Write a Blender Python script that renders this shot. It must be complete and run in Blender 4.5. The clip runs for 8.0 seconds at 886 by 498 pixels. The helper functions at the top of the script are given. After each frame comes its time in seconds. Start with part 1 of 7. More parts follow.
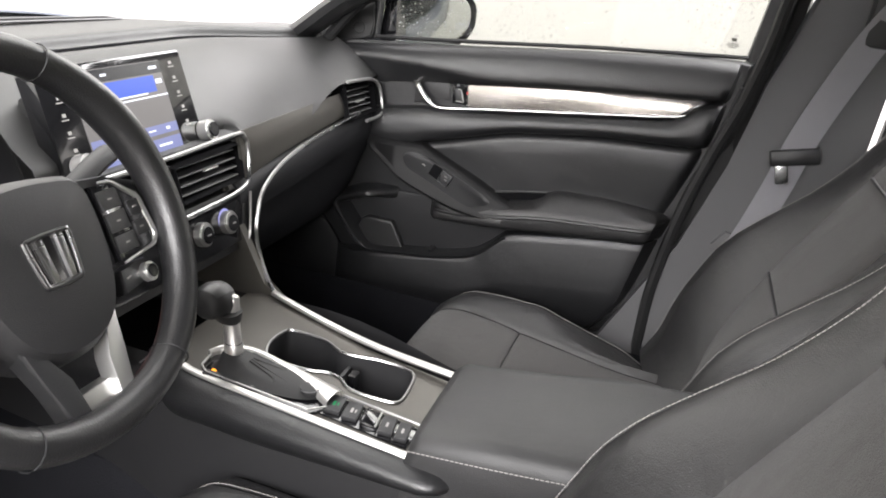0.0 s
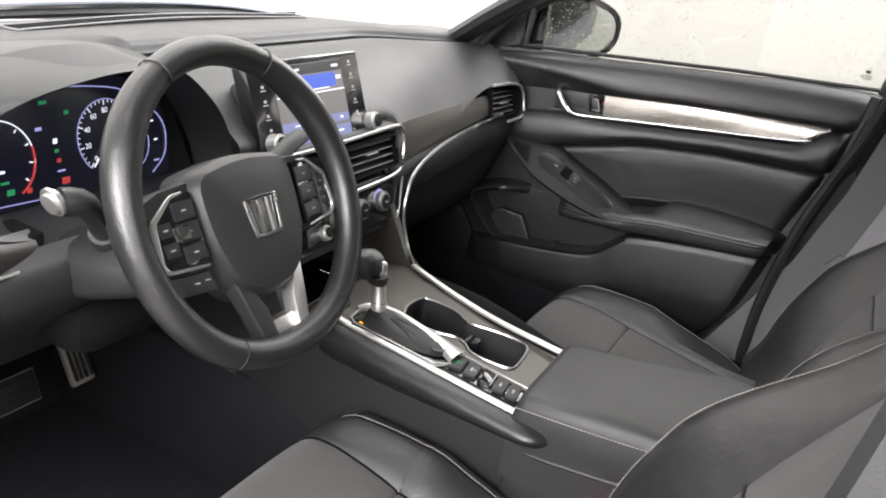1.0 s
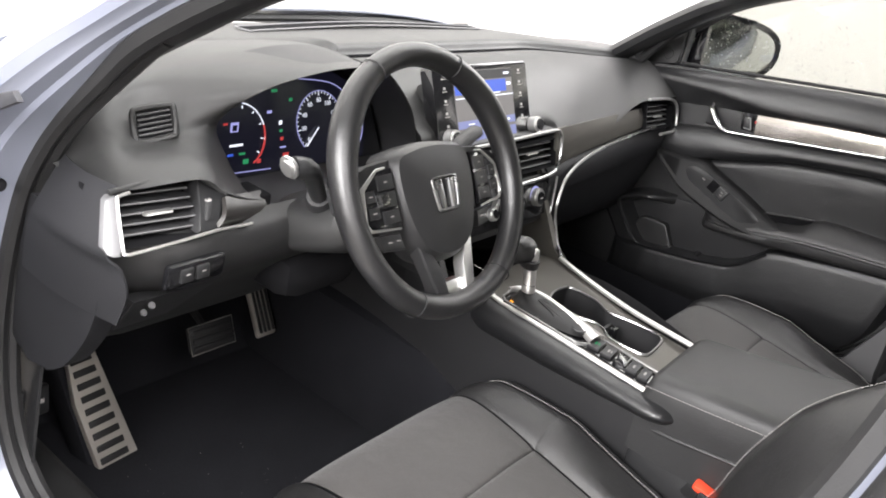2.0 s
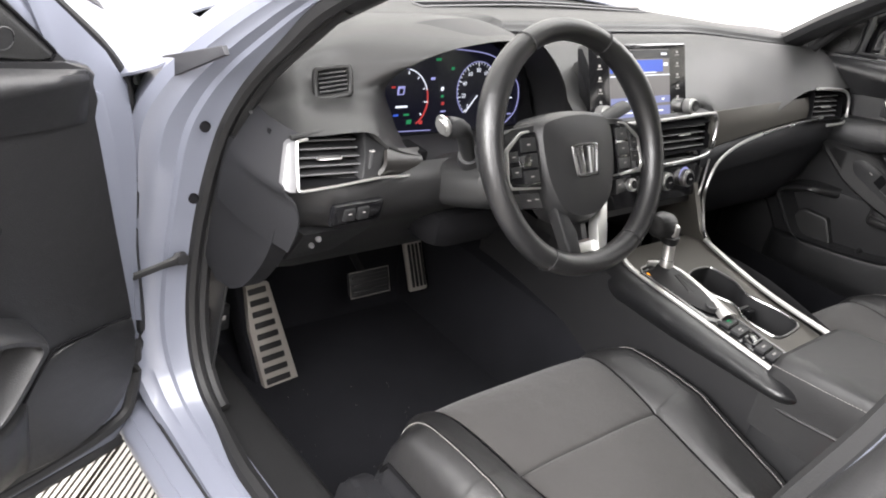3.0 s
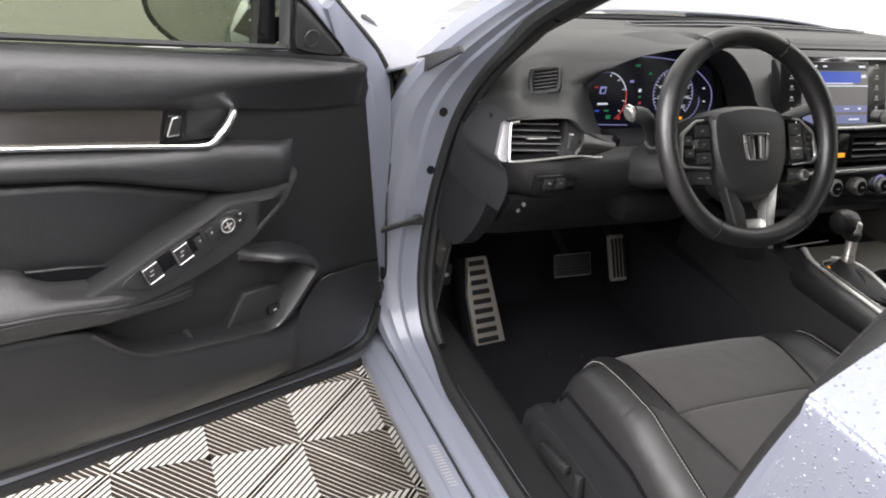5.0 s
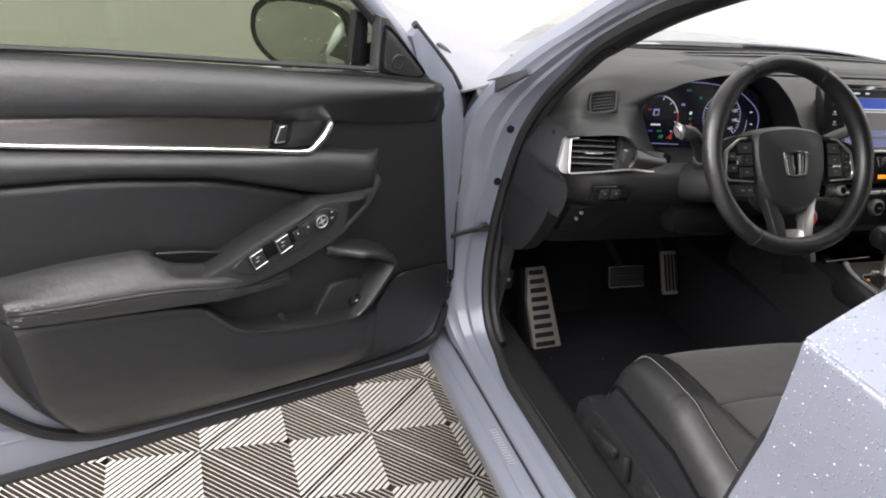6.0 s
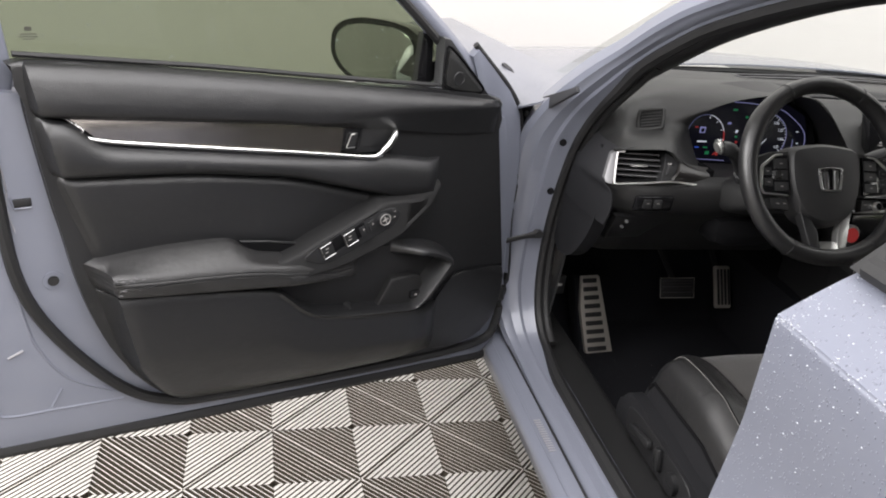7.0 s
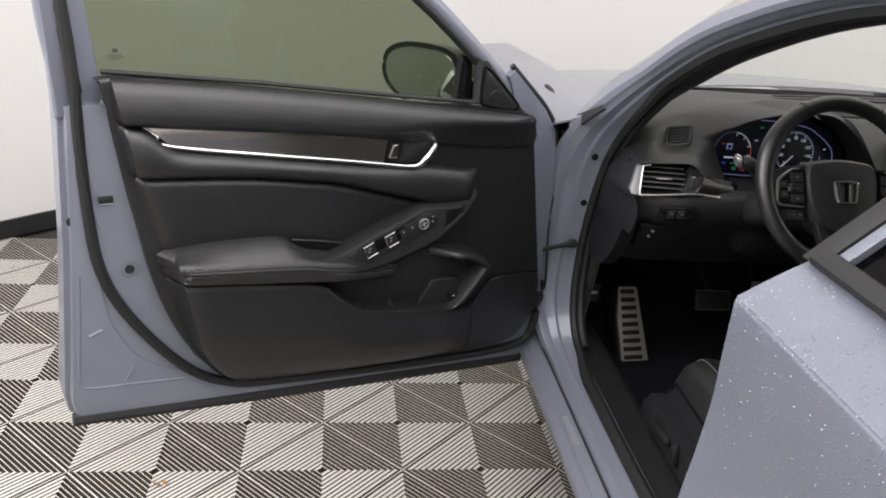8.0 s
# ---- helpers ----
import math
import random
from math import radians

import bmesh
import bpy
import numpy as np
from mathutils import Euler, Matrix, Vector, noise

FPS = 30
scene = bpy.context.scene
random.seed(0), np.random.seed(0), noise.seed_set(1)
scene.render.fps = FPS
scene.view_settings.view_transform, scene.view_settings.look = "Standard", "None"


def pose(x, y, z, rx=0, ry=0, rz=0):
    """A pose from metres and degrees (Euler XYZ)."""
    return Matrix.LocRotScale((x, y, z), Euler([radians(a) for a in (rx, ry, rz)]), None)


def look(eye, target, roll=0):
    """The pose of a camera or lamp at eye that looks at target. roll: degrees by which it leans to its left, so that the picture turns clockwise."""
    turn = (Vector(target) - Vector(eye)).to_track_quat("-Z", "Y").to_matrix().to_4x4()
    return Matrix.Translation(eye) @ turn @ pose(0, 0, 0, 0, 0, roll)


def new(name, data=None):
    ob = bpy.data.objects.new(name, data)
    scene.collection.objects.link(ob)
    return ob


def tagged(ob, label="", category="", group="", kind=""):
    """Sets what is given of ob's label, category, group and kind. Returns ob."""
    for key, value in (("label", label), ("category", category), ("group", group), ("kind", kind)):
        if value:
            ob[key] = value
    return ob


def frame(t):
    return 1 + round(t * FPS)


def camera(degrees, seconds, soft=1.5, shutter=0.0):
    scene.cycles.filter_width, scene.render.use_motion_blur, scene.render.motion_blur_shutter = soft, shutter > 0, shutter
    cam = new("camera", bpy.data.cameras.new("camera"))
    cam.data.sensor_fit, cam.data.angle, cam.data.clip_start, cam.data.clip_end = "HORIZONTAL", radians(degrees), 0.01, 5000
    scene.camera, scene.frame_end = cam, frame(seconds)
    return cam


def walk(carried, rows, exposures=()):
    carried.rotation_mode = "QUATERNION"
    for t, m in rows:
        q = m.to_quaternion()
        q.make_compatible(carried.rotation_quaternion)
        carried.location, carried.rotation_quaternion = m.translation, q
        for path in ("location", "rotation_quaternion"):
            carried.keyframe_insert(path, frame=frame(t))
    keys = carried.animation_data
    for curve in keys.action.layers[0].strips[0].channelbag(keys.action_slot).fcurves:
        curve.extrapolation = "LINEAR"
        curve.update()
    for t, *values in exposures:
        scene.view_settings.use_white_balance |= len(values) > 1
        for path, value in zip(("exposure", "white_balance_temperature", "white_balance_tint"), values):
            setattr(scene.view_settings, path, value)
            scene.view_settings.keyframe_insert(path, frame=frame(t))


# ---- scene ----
import functools

cam = camera(56.8, 8.0, soft=1.9)
PATH = [
    (0, (-0.872, -0.603, 1.148), (0.939, -0.13, 0.444), 8.5),
    (0.5, (-0.946, -0.633, 1.188), (0.799, 0.003, 0.445), 9.0),
    (1, (-1.026, -0.654, 1.198), (0.664, 0.093, 0.433), 11.0),
    (1.5, (-1.109, -0.684, 1.208), (0.499, 0.223, 0.439), 11.4),
    (2, (-1.177, -0.714, 1.216), (0.34, 0.316, 0.417), 11.8),
    (2.2, (-1.199, -0.727, 1.219), (0.268, 0.355, 0.397), 11.6),
    (3.3, (-1.232, -0.853, 1.228), (-0.09, 0.518, 0.323), 11.0),
    (3.5, (-1.235, -0.881, 1.228), (-0.153, 0.541, 0.33), 10.5),
    (4, (-1.256, -0.957, 1.235), (-0.328, 0.564, 0.326), 8.9),
    (4.5, (-1.287, -1.023, 1.245), (-0.466, 0.554, 0.33), 7.5),
    (5.8, (-1.4, -1.208, 1.261), (-0.729, 0.469, 0.403), 7.2),
    (6, (-1.41, -1.24, 1.269), (-0.773, 0.456, 0.422), 6.8),
    (6.5, (-1.425, -1.315, 1.279), (-0.864, 0.417, 0.451), 6.9),
    (7, (-1.404, -1.394, 1.297), (-0.953, 0.373, 0.477), 6.2),
    (7.5, (-1.37, -1.484, 1.309), (-1.03, 0.319, 0.513), 5.8),
    (8, (-1.354, -1.548, 1.318), (-1.08, 0.273, 0.539), 5.1),
]
EXPOSURE = [(0.0, 0.54), (1.0, 0.46), (2.0, 0.52), (3.5, 0.43), (4.0, 0.32), (4.5, -0.01), (6.0, -0.46), (7.0, -0.84), (8.0, -1.29)]
walk(cam, [(t, look(eye, target, roll)) for t, eye, target, roll in PATH], EXPOSURE)

# ---- world and lights ----
world = bpy.data.worlds.new("booth_air")
scene.world = world
world.use_nodes = True
world.node_tree.nodes["Background"].inputs[0].default_value = (1.0, 0.99, 0.97, 1)
world.node_tree.nodes["Background"].inputs[1].default_value = 0.25


def area_lamp(name, where, target, w, h, power, colour=(1.0, 0.977, 0.985)):
    data = bpy.data.lights.new(name, "AREA")
    data.shape, data.size, data.size_y, data.energy, data.color = "RECTANGLE", w, h, power, colour
    ob = new(name, data)
    ob.matrix_world = look(where, target)
    return ob


area_lamp("booth_light_above", (-0.2, -1.85, 3.12), (-0.2, -1.75, 0), 4.6, 4.0, 620)
# side, front and far lamps: unseen fills added to brighten car and cabin
area_lamp("side_fill", (-3.0, -0.30, 2.05), (0.1, -0.35, 0.72), 2.2, 1.3, 215)
area_lamp("front_fill", (0.7, 1.35, 3.08), (0.5, 1.0, 0), 4.2, 2.0, 95)
area_lamp("far_fill", (3.0, -0.9, 2.5), (0.5, -0.3, 0.8), 2.4, 1.4, 130)

# ---- materials ----
def mat(name, colour, rough=0.5, metal=0.0, var=0.15, grain=400.0, bump=0.1, patch=6.0, coat=0.0, sheen=0.0, wear=0.0, stretch=(1, 1, 1), spec=0.5, dent=0.0):
    """A surface with fine grain relief, patchy tone at a larger scale and optional pale wear."""
    m = bpy.data.materials.new(name)
    m.use_nodes = True
    nt = m.node_tree
    b = nt.nodes["Principled BSDF"]
    n, l = nt.nodes.new, nt.links.new
    tc = n("ShaderNodeTexCoord")
    mp = n("ShaderNodeMapping")
    mp.inputs["Scale"].default_value = stretch
    l(tc.outputs["Object"], mp.inputs["Vector"])
    big = n("ShaderNodeTexNoise")
    big.inputs["Scale"].default_value, big.inputs["Detail"].default_value = patch, 4
    l(mp.outputs[0], big.inputs["Vector"])
    fine = n("ShaderNodeTexNoise")
    fine.inputs["Scale"].default_value, fine.inputs["Detail"].default_value = grain, 2
    l(mp.outputs[0], fine.inputs["Vector"])
    mix = n("ShaderNodeMix")
    mix.data_type = "RGBA"
    lo = tuple(c * (1 - var) for c in colour)
    hi = tuple(min(1, c * (1 + var)) for c in colour)
    mix.inputs[6].default_value, mix.inputs[7].default_value = (*lo, 1), (*hi, 1)
    add = n("ShaderNodeMath")
    add.operation = "MULTIPLY_ADD"
    add.inputs[1].default_value, add.inputs[2].default_value = 0.5, 0.0
    l(fine.outputs["Fac"], add.inputs[0])
    two = n("ShaderNodeMath")
    two.operation = "MULTIPLY_ADD"
    two.inputs[1].default_value = 0.5
    l(big.outputs["Fac"], two.inputs[0])
    l(add.outputs[0], two.inputs[2])
    l(two.outputs[0], mix.inputs[0])
    last = mix.outputs[2]
    if wear:
        sc = n("ShaderNodeTexNoise")
        sc.inputs["Scale"].default_value, sc.inputs["Detail"].default_value = 45, 6
        l(tc.outputs["Object"], sc.inputs["Vector"])
        rp = n("ShaderNodeMapRange")
        rp.inputs[1].default_value, rp.inputs[2].default_value, rp.inputs[4].default_value = 0.66, 0.78, wear
        l(sc.outputs["Fac"], rp.inputs[0])
        wm = n("ShaderNodeMix")
        wm.data_type = "RGBA"
        wm.inputs[7].default_value = (0.2, 0.195, 0.18, 1)
        l(rp.outputs[0], wm.inputs[0])
        l(last, wm.inputs[6])
        last = wm.outputs[2]
    l(last, b.inputs["Base Color"])
    rr = n("ShaderNodeMapRange")
    rr.inputs[3].default_value, rr.inputs[4].default_value = max(0.02, rough - 0.07), min(1, rough + 0.07)
    l(big.outputs["Fac"], rr.inputs[0])
    l(rr.outputs[0], b.inputs["Roughness"])
    b.inputs["Metallic"].default_value = metal
    b.inputs["Specular IOR Level"].default_value = spec
    b.inputs["Coat Weight"].default_value, b.inputs["Coat Roughness"].default_value = coat, 0.05
    if sheen:
        b.inputs["Sheen Weight"].default_value, b.inputs["Sheen Roughness"].default_value = sheen, 0.5
    if bump:
        bp = n("ShaderNodeBump")
        bp.inputs["Strength"].default_value, bp.inputs["Distance"].default_value = bump, 0.001
        l(fine.outputs["Fac"], bp.inputs["Height"])
        l(bp.outputs[0], b.inputs["Normal"])
        if dent:
            soft_noise = n("ShaderNodeTexNoise")
            soft_noise.inputs["Scale"].default_value, soft_noise.inputs["Detail"].default_value = 34, 3
            l(tc.outputs["Object"], soft_noise.inputs["Vector"])
            b2 = n("ShaderNodeBump")
            b2.inputs["Strength"].default_value, b2.inputs["Distance"].default_value = dent, 0.006
            l(soft_noise.outputs["Fac"], b2.inputs["Height"])
            l(b2.outputs[0], bp.inputs["Normal"])
    return m


def glow(name, colour, power):
    m = bpy.data.materials.new(name)
    m.use_nodes = True
    b = m.node_tree.nodes["Principled BSDF"]
    b.inputs["Base Color"].default_value = (*[c * 0.2 for c in colour], 1)
    b.inputs["Roughness"].default_value = 0.2
    b.inputs["Emission Color"].default_value, b.inputs["Emission Strength"].default_value = (*colour, 1), power
    return m


def glass(name, tint, rough=0.0, drops=0.0):
    """A thin pane: clear through, with a glossy face; drops adds beads of water."""
    m = bpy.data.materials.new(name)
    m.use_nodes = True
    nt = m.node_tree
    nt.nodes.clear()
    n, l = nt.nodes.new, nt.links.new
    out, tr, gl, mx, lw = n("ShaderNodeOutputMaterial"), n("ShaderNodeBsdfTransparent"), n("ShaderNodeBsdfGlossy"), n("ShaderNodeMixShader"), n("ShaderNodeLayerWeight")
    tr.inputs[0].default_value = (*tint, 1)
    gl.inputs["Roughness"].default_value = 0.02
    lw.inputs[0].default_value = 0.5
    pw, ma = n("ShaderNodeMath"), n("ShaderNodeMath")
    pw.operation, pw.inputs[1].default_value = "POWER", 5.0
    ma.operation, ma.inputs[1].default_value, ma.inputs[2].default_value = "MULTIPLY_ADD", 0.5, 0.03
    l(lw.outputs["Facing"], pw.inputs[0])
    l(pw.outputs[0], ma.inputs[0])
    l(ma.outputs[0], mx.inputs[0])
    l(tr.outputs[0], mx.inputs[1])
    l(gl.outputs[0], mx.inputs[2])
    l(mx.outputs[0], out.inputs[0])
    if drops:
        tc, vo, mr, bp = n("ShaderNodeTexCoord"), n("ShaderNodeTexVoronoi"), n("ShaderNodeMapRange"), n("ShaderNodeBump")
        vo.inputs["Scale"].default_value = 90
        l(tc.outputs["Object"], vo.inputs["Vector"])
        mr.inputs[1].default_value, mr.inputs[2].default_value, mr.inputs[3].default_value, mr.inputs[4].default_value = 0.1, 0.22, drops, 0.0
        l(vo.outputs["Distance"], mr.inputs[0])
        ns, gt, mu = n("ShaderNodeTexNoise"), n("ShaderNodeMath"), n("ShaderNodeMath")
        ns.inputs["Scale"].default_value = 9
        l(tc.outputs["Object"], ns.inputs["Vector"])
        gt.operation, gt.inputs[1].default_value = "GREATER_THAN", 0.52
        l(ns.outputs["Fac"], gt.inputs[0])
        mu.operation = "MULTIPLY"
        l(mr.outputs[0], mu.inputs[0])
        l(gt.outputs[0], mu.inputs[1])
        df, m2 = n("ShaderNodeBsdfDiffuse"), n("ShaderNodeMixShader")
        df.inputs[0].default_value = (0.32, 0.33, 0.31, 1)
        l(mu.outputs[0], m2.inputs[0])
        l(mx.outputs[0], m2.inputs[1])
        l(df.outputs[0], m2.inputs[2])
        l(m2.outputs[0], out.inputs[0])
    return m


def wet_paint(name, colour, coat):
    """Glossy body paint with beads of water standing on it."""
    m = mat(name, colour, 0.4, 0.1, 0.06, 900, 0.02, 3, coat=coat)
    nt = m.node_tree
    n, l = nt.nodes.new, nt.links.new
    b = nt.nodes["Principled BSDF"]
    tc, vo, mr, ns, mr2, mu = n("ShaderNodeTexCoord"), n("ShaderNodeTexVoronoi"), n("ShaderNodeMapRange"), n("ShaderNodeTexNoise"), n("ShaderNodeMapRange"), n("ShaderNodeMath")
    vo.inputs["Scale"].default_value = 250
    l(tc.outputs["Object"], vo.inputs["Vector"])
    mr.inputs[1].default_value, mr.inputs[2].default_value, mr.inputs[3].default_value, mr.inputs[4].default_value = 0.1, 0.3, 1, 0
    l(vo.outputs["Distance"], mr.inputs[0])
    wn = n("ShaderNodeTexWhiteNoise")
    l(vo.outputs["Position"], wn.inputs["Vector"])
    mr2.inputs[1].default_value, mr2.inputs[2].default_value = 0.50, 0.52
    l(wn.outputs["Value"], mr2.inputs[0])
    mu.operation = "MULTIPLY"
    l(mr.outputs[0], mu.inputs[0])
    l(mr2.outputs[0], mu.inputs[1])
    bp = n("ShaderNodeBump")
    bp.inputs["Strength"].default_value, bp.inputs["Distance"].default_value = 0.8, 0.0014
    l(mu.outputs[0], bp.inputs["Height"])
    l(bp.outputs[0], b.inputs["Coat Normal"])
    l(bp.outputs[0], b.inputs["Normal"])
    return m


PAINT = mat("grey_blue_paint", (0.170, 0.181, 0.222), 0.36, 0.1, 0.06, 900, 0.03, 3, coat=0.45)
WETPAINT = wet_paint("wet_grey_blue_paint", (0.148, 0.158, 0.196), 0.75)
BEADPAINT = wet_paint("beaded_grey_blue_paint", (0.148, 0.158, 0.196), 0.2)
PLASTIC = mat("black_plastic", (0.0145, 0.0147, 0.0155), 0.40, 0, 0.2, 900, 0.35, 7, spec=0.6)
SOFT = mat("soft_black_skin", (0.0118, 0.0120, 0.0128), 0.35, 0, 0.3, 700, 0.5, 5, wear=0.06, spec=0.65, dent=0.16)
PAD = mat("dash_grey_skin", (0.0145, 0.0147, 0.0147), 0.48, 0, 0.12, 800, 0.45, 6, spec=0.5)
LEATHER = mat("black_leather", (0.0165, 0.0163, 0.0166), 0.34, 0, 0.25, 800, 0.6, 6, wear=0.05, spec=0.65, dent=0.25)
FABRIC = mat("charcoal_fabric", (0.033, 0.0308, 0.0292), 0.66, 0, 0.35, 900, 1.0, 14, sheen=0.15, dent=0.25)
CARPET = mat("black_carpet", (0.0130, 0.0133, 0.0155), 1.0, 0, 0.5, 500, 1.0, 15, spec=0.08)
DARK = mat("dark_void_plastic", (0.0125, 0.0125, 0.0135), 0.55, 0, 0.25, 600, 0.25, 6)
GLOSS = mat("gloss_black", (0.008, 0.008, 0.009), 0.12, 0, 0.1, 500, 0.0, 5, coat=0.6)
RUBBER = mat("black_rubber", (0.009, 0.009, 0.0095), 0.6, 0, 0.2, 500, 0.2, 8)
CHROME = mat("satin_chrome", (0.74, 0.74, 0.73), 0.22, 1.0, 0.05, 600, 0.03, 8)
SILVER = mat("satin_silver", (0.55, 0.55, 0.54), 0.32, 0.9, 0.08, 900, 0.05, 8)
BRUSHED = mat("brushed_brown_metal", (0.36, 0.335, 0.31), 0.21, 0.95, 0.28, 260, 0.08, 14, stretch=(0.03, 0.03, 5))
CONSOLETRIM = mat("grey_brown_trim", (0.10, 0.095, 0.085), 0.33, 0.5, 0.2, 200, 0.1, 6, stretch=(4, 0.3, 4))
BRACKET = mat("dark_primer", (0.018, 0.0185, 0.022), 0.65, 0, 0.15, 500, 0.1, 8)
STEEL = mat("pedal_steel", (0.46, 0.43, 0.39), 0.40, 0.55, 0.15, 500, 0.1, 14)
PILLARGREY = mat("grey_pillar_trim", (0.115, 0.114, 0.117), 0.55, 0, 0.1, 900, 0.35, 6)
WEBBING = mat("grey_webbing", (0.27, 0.265, 0.285), 0.75, 0, 0.2, 1500, 0.6, 15)
THREAD = mat("pale_thread", (0.29, 0.28, 0.268), 0.7, 0, 0.15, 900, 0.2, 20)
WALLWHITE = mat("white_booth_wall", (0.64, 0.627, 0.612), 0.7, 0, 0.03, 60, 0.05, 1.2)
TILEWHITE = mat("white_tile_plastic", (0.52, 0.50, 0.465), 0.5, 0, 0.14, 300, 0.2, 3)
TILEBASE = mat("tile_gap_dark", (0.03, 0.028, 0.025), 0.8, 0, 0.3, 200, 0.3, 5)
DARKTRIM = mat("dark_wood_look", (0.016, 0.0145, 0.0135), 0.38, 0.0, 0.4, 160, 0.1, 8, stretch=(0.3, 4, 4))
LIDSKIN = mat("matte_armrest_skin", (0.0165, 0.0165, 0.017), 0.46, 0, 0.2, 900, 0.6, 5, wear=0.03, spec=0.6, dent=0.15)
HUBSKIN = mat("matte_hub_skin", (0.0165, 0.0165, 0.0172), 0.42, 0, 0.1, 1000, 0.4, 6)
ETCH = mat("etched_grey", (0.05, 0.05, 0.04), 0.7, 0, 0.1, 300, 0.1, 9)
LEAFBROWN = mat("dry_leaf", (0.30, 0.14, 0.03), 0.8, 0, 0.4, 200, 0.3, 30)
# groove walls: the shade between ribs put into a dirt-brown colour
TILESHADE = mat("shaded_dirty_groove", (0.075, 0.062, 0.045), 0.7, 0, 0.3, 90, 0.3, 5)
RIMSKIN = mat("worn_rim_leather", (0.0125, 0.0125, 0.013), 0.33, 0, 0.3, 600, 0.4, 9, wear=0.03, spec=0.65, dent=0.10)
SATINBRIGHT = mat("bright_satin_metal", (0.66, 0.65, 0.63), 0.36, 0.85, 0.06, 900, 0.05, 8)
MATTSILVER = mat("matt_silver_trim", (0.20, 0.20, 0.205), 0.45, 0.7, 0.06, 900, 0.05, 8)
SATIN = mat("dark_satin_chrome", (0.36, 0.36, 0.36), 0.28, 1.0, 0.08, 900, 0.05, 8)
# no-sheen black for openings, seams and plugs; their unlit depth is painted in
VOID = mat("unlit_hollow_black", (0.0065, 0.0065, 0.0072), 1.0, 0, 0.2, 300, 0.1, 6, spec=0.05)
# darker matt black for low parts, with the shade there put into it
FOOTWELL = mat("shaded_footwell_black", (0.0120, 0.0122, 0.0138), 0.65, 0, 0.2, 700, 0.3, 6, spec=0.25)
PODBLACK = mat("black_pod_plastic", (0.0075, 0.0075, 0.0078), 0.55, 0, 0.25, 900, 0.4, 7, wear=0.02, spec=0.25)
# darker copy of the black plastic; the lower cabin's shade is in its colour
LOWPLASTIC = mat("shaded_lower_plastic", (0.0135, 0.0135, 0.0138), 0.48, 0, 0.25, 900, 0.4, 7, wear=0.02)
RELEASE = mat("orange_red_plastic", (0.75, 0.07, 0.03), 0.4, 0, 0.1, 300, 0.1, 9)
RED = mat("red_plastic", (0.5, 0.02, 0.015), 0.4, 0, 0.1, 300, 0.1, 9)
WINDOW = glass("tinted_side_glass", (0.50, 0.53, 0.45), drops=0.0)
WETWINDOW = glass("wet_side_glass", (0.60, 0.605, 0.585), drops=0.5)
WINDSCREEN = glass("windscreen_glass", (0.92, 0.94, 0.92))
DARKGLASS = glass("privacy_glass", (0.03, 0.033, 0.033), drops=0.3)
MIRROR = mat("mirror_silver", (0.5, 0.52, 0.5), 0.05, 1.0, 0.05, 200, 0.0, 20)
GLOWWHITE = glow("lit_white", (0.85, 0.88, 1.0), 0.9)
GLOWBLUE = glow("lit_blue", (0.04, 0.10, 0.55), 0.8)
GLOWDIM = glow("lit_navy", (0.010, 0.010, 0.020), 0.4)
GLOWVIOLET = glow("lit_violet", (0.42, 0.42, 0.85), 0.6)
GLOWSLATE = glow("lit_slate", (0.20, 0.22, 0.42), 0.8)
GLOWRED = glow("lit_red", (0.8, 0.08, 0.08), 0.34)
GLOWGREEN = glow("lit_green", (0.05, 0.5, 0.2), 0.26)
GLOWAMBER = glow("lit_amber", (1.0, 0.35, 0.02), 1.5)
GLOWGREY = glow("lit_grey", (0.17, 0.16, 0.16), 0.8)


# ---- mesh helpers ----
def finish(bm, angle=38):
    bmesh.ops.remove_doubles(bm, verts=bm.verts, dist=1e-5)
    bmesh.ops.recalc_face_normals(bm, faces=bm.faces)
    for f in bm.faces:
        f.smooth = True
    lim = radians(angle)
    for e in bm.edges:
        if len(e.link_faces) == 2:
            e.smooth = e.calc_face_angle(0) < lim
    return bm


def part(name, bm, material, parent=None, label="", angle=38):
    """One mesh object under a thing or under a part."""
    finish(bm, angle)
    me = bpy.data.meshes.new(name)
    bm.to_mesh(me)
    bm.free()
    for m in material if isinstance(material, (list, tuple)) else [material]:
        me.materials.append(m)
    ob = new(name, me)
    if parent is not None:
        ob.parent = parent
    if label:
        ob["label"] = label
    return ob


def thing(name, label, category, group="", kind=""):
    return tagged(new(name), label, category, group, kind)


def catm(pts, n=6, closed=False):
    """A smooth curve through the points."""
    p = [Vector(q) for q in pts]
    out = []
    k = len(p)
    for i in range(k if closed else k - 1):
        a, b, c, d = (p[(i + j) % k] if closed else p[min(max(i + j, 0), k - 1)] for j in (-1, 0, 1, 2))
        for s in range(n):
            t = s / n
            out.append(0.5 * ((2 * b) + (c - a) * t + (2 * a - 5 * b + 4 * c - d) * t * t + (3 * b - a - 3 * c + d) * t**3))
    if not closed:
        out.append(p[-1])
    return out


def loft(rings, closed=True, cap=True, bm=None):
    bm = bm or bmesh.new()
    rows = [[bm.verts.new(v) for v in r] for r in rings]
    k = len(rows[0])
    for a, b in zip(rows, rows[1:]):
        for i in range(k if closed else k - 1):
            j = (i + 1) % k
            try:
                bm.faces.new((a[i], a[j], b[j], b[i]))
            except ValueError:
                pass
    if cap and closed:
        for r in (rows[0], rows[-1]):
            try:
                bm.faces.new(r)
            except ValueError:
                pass
    return bm


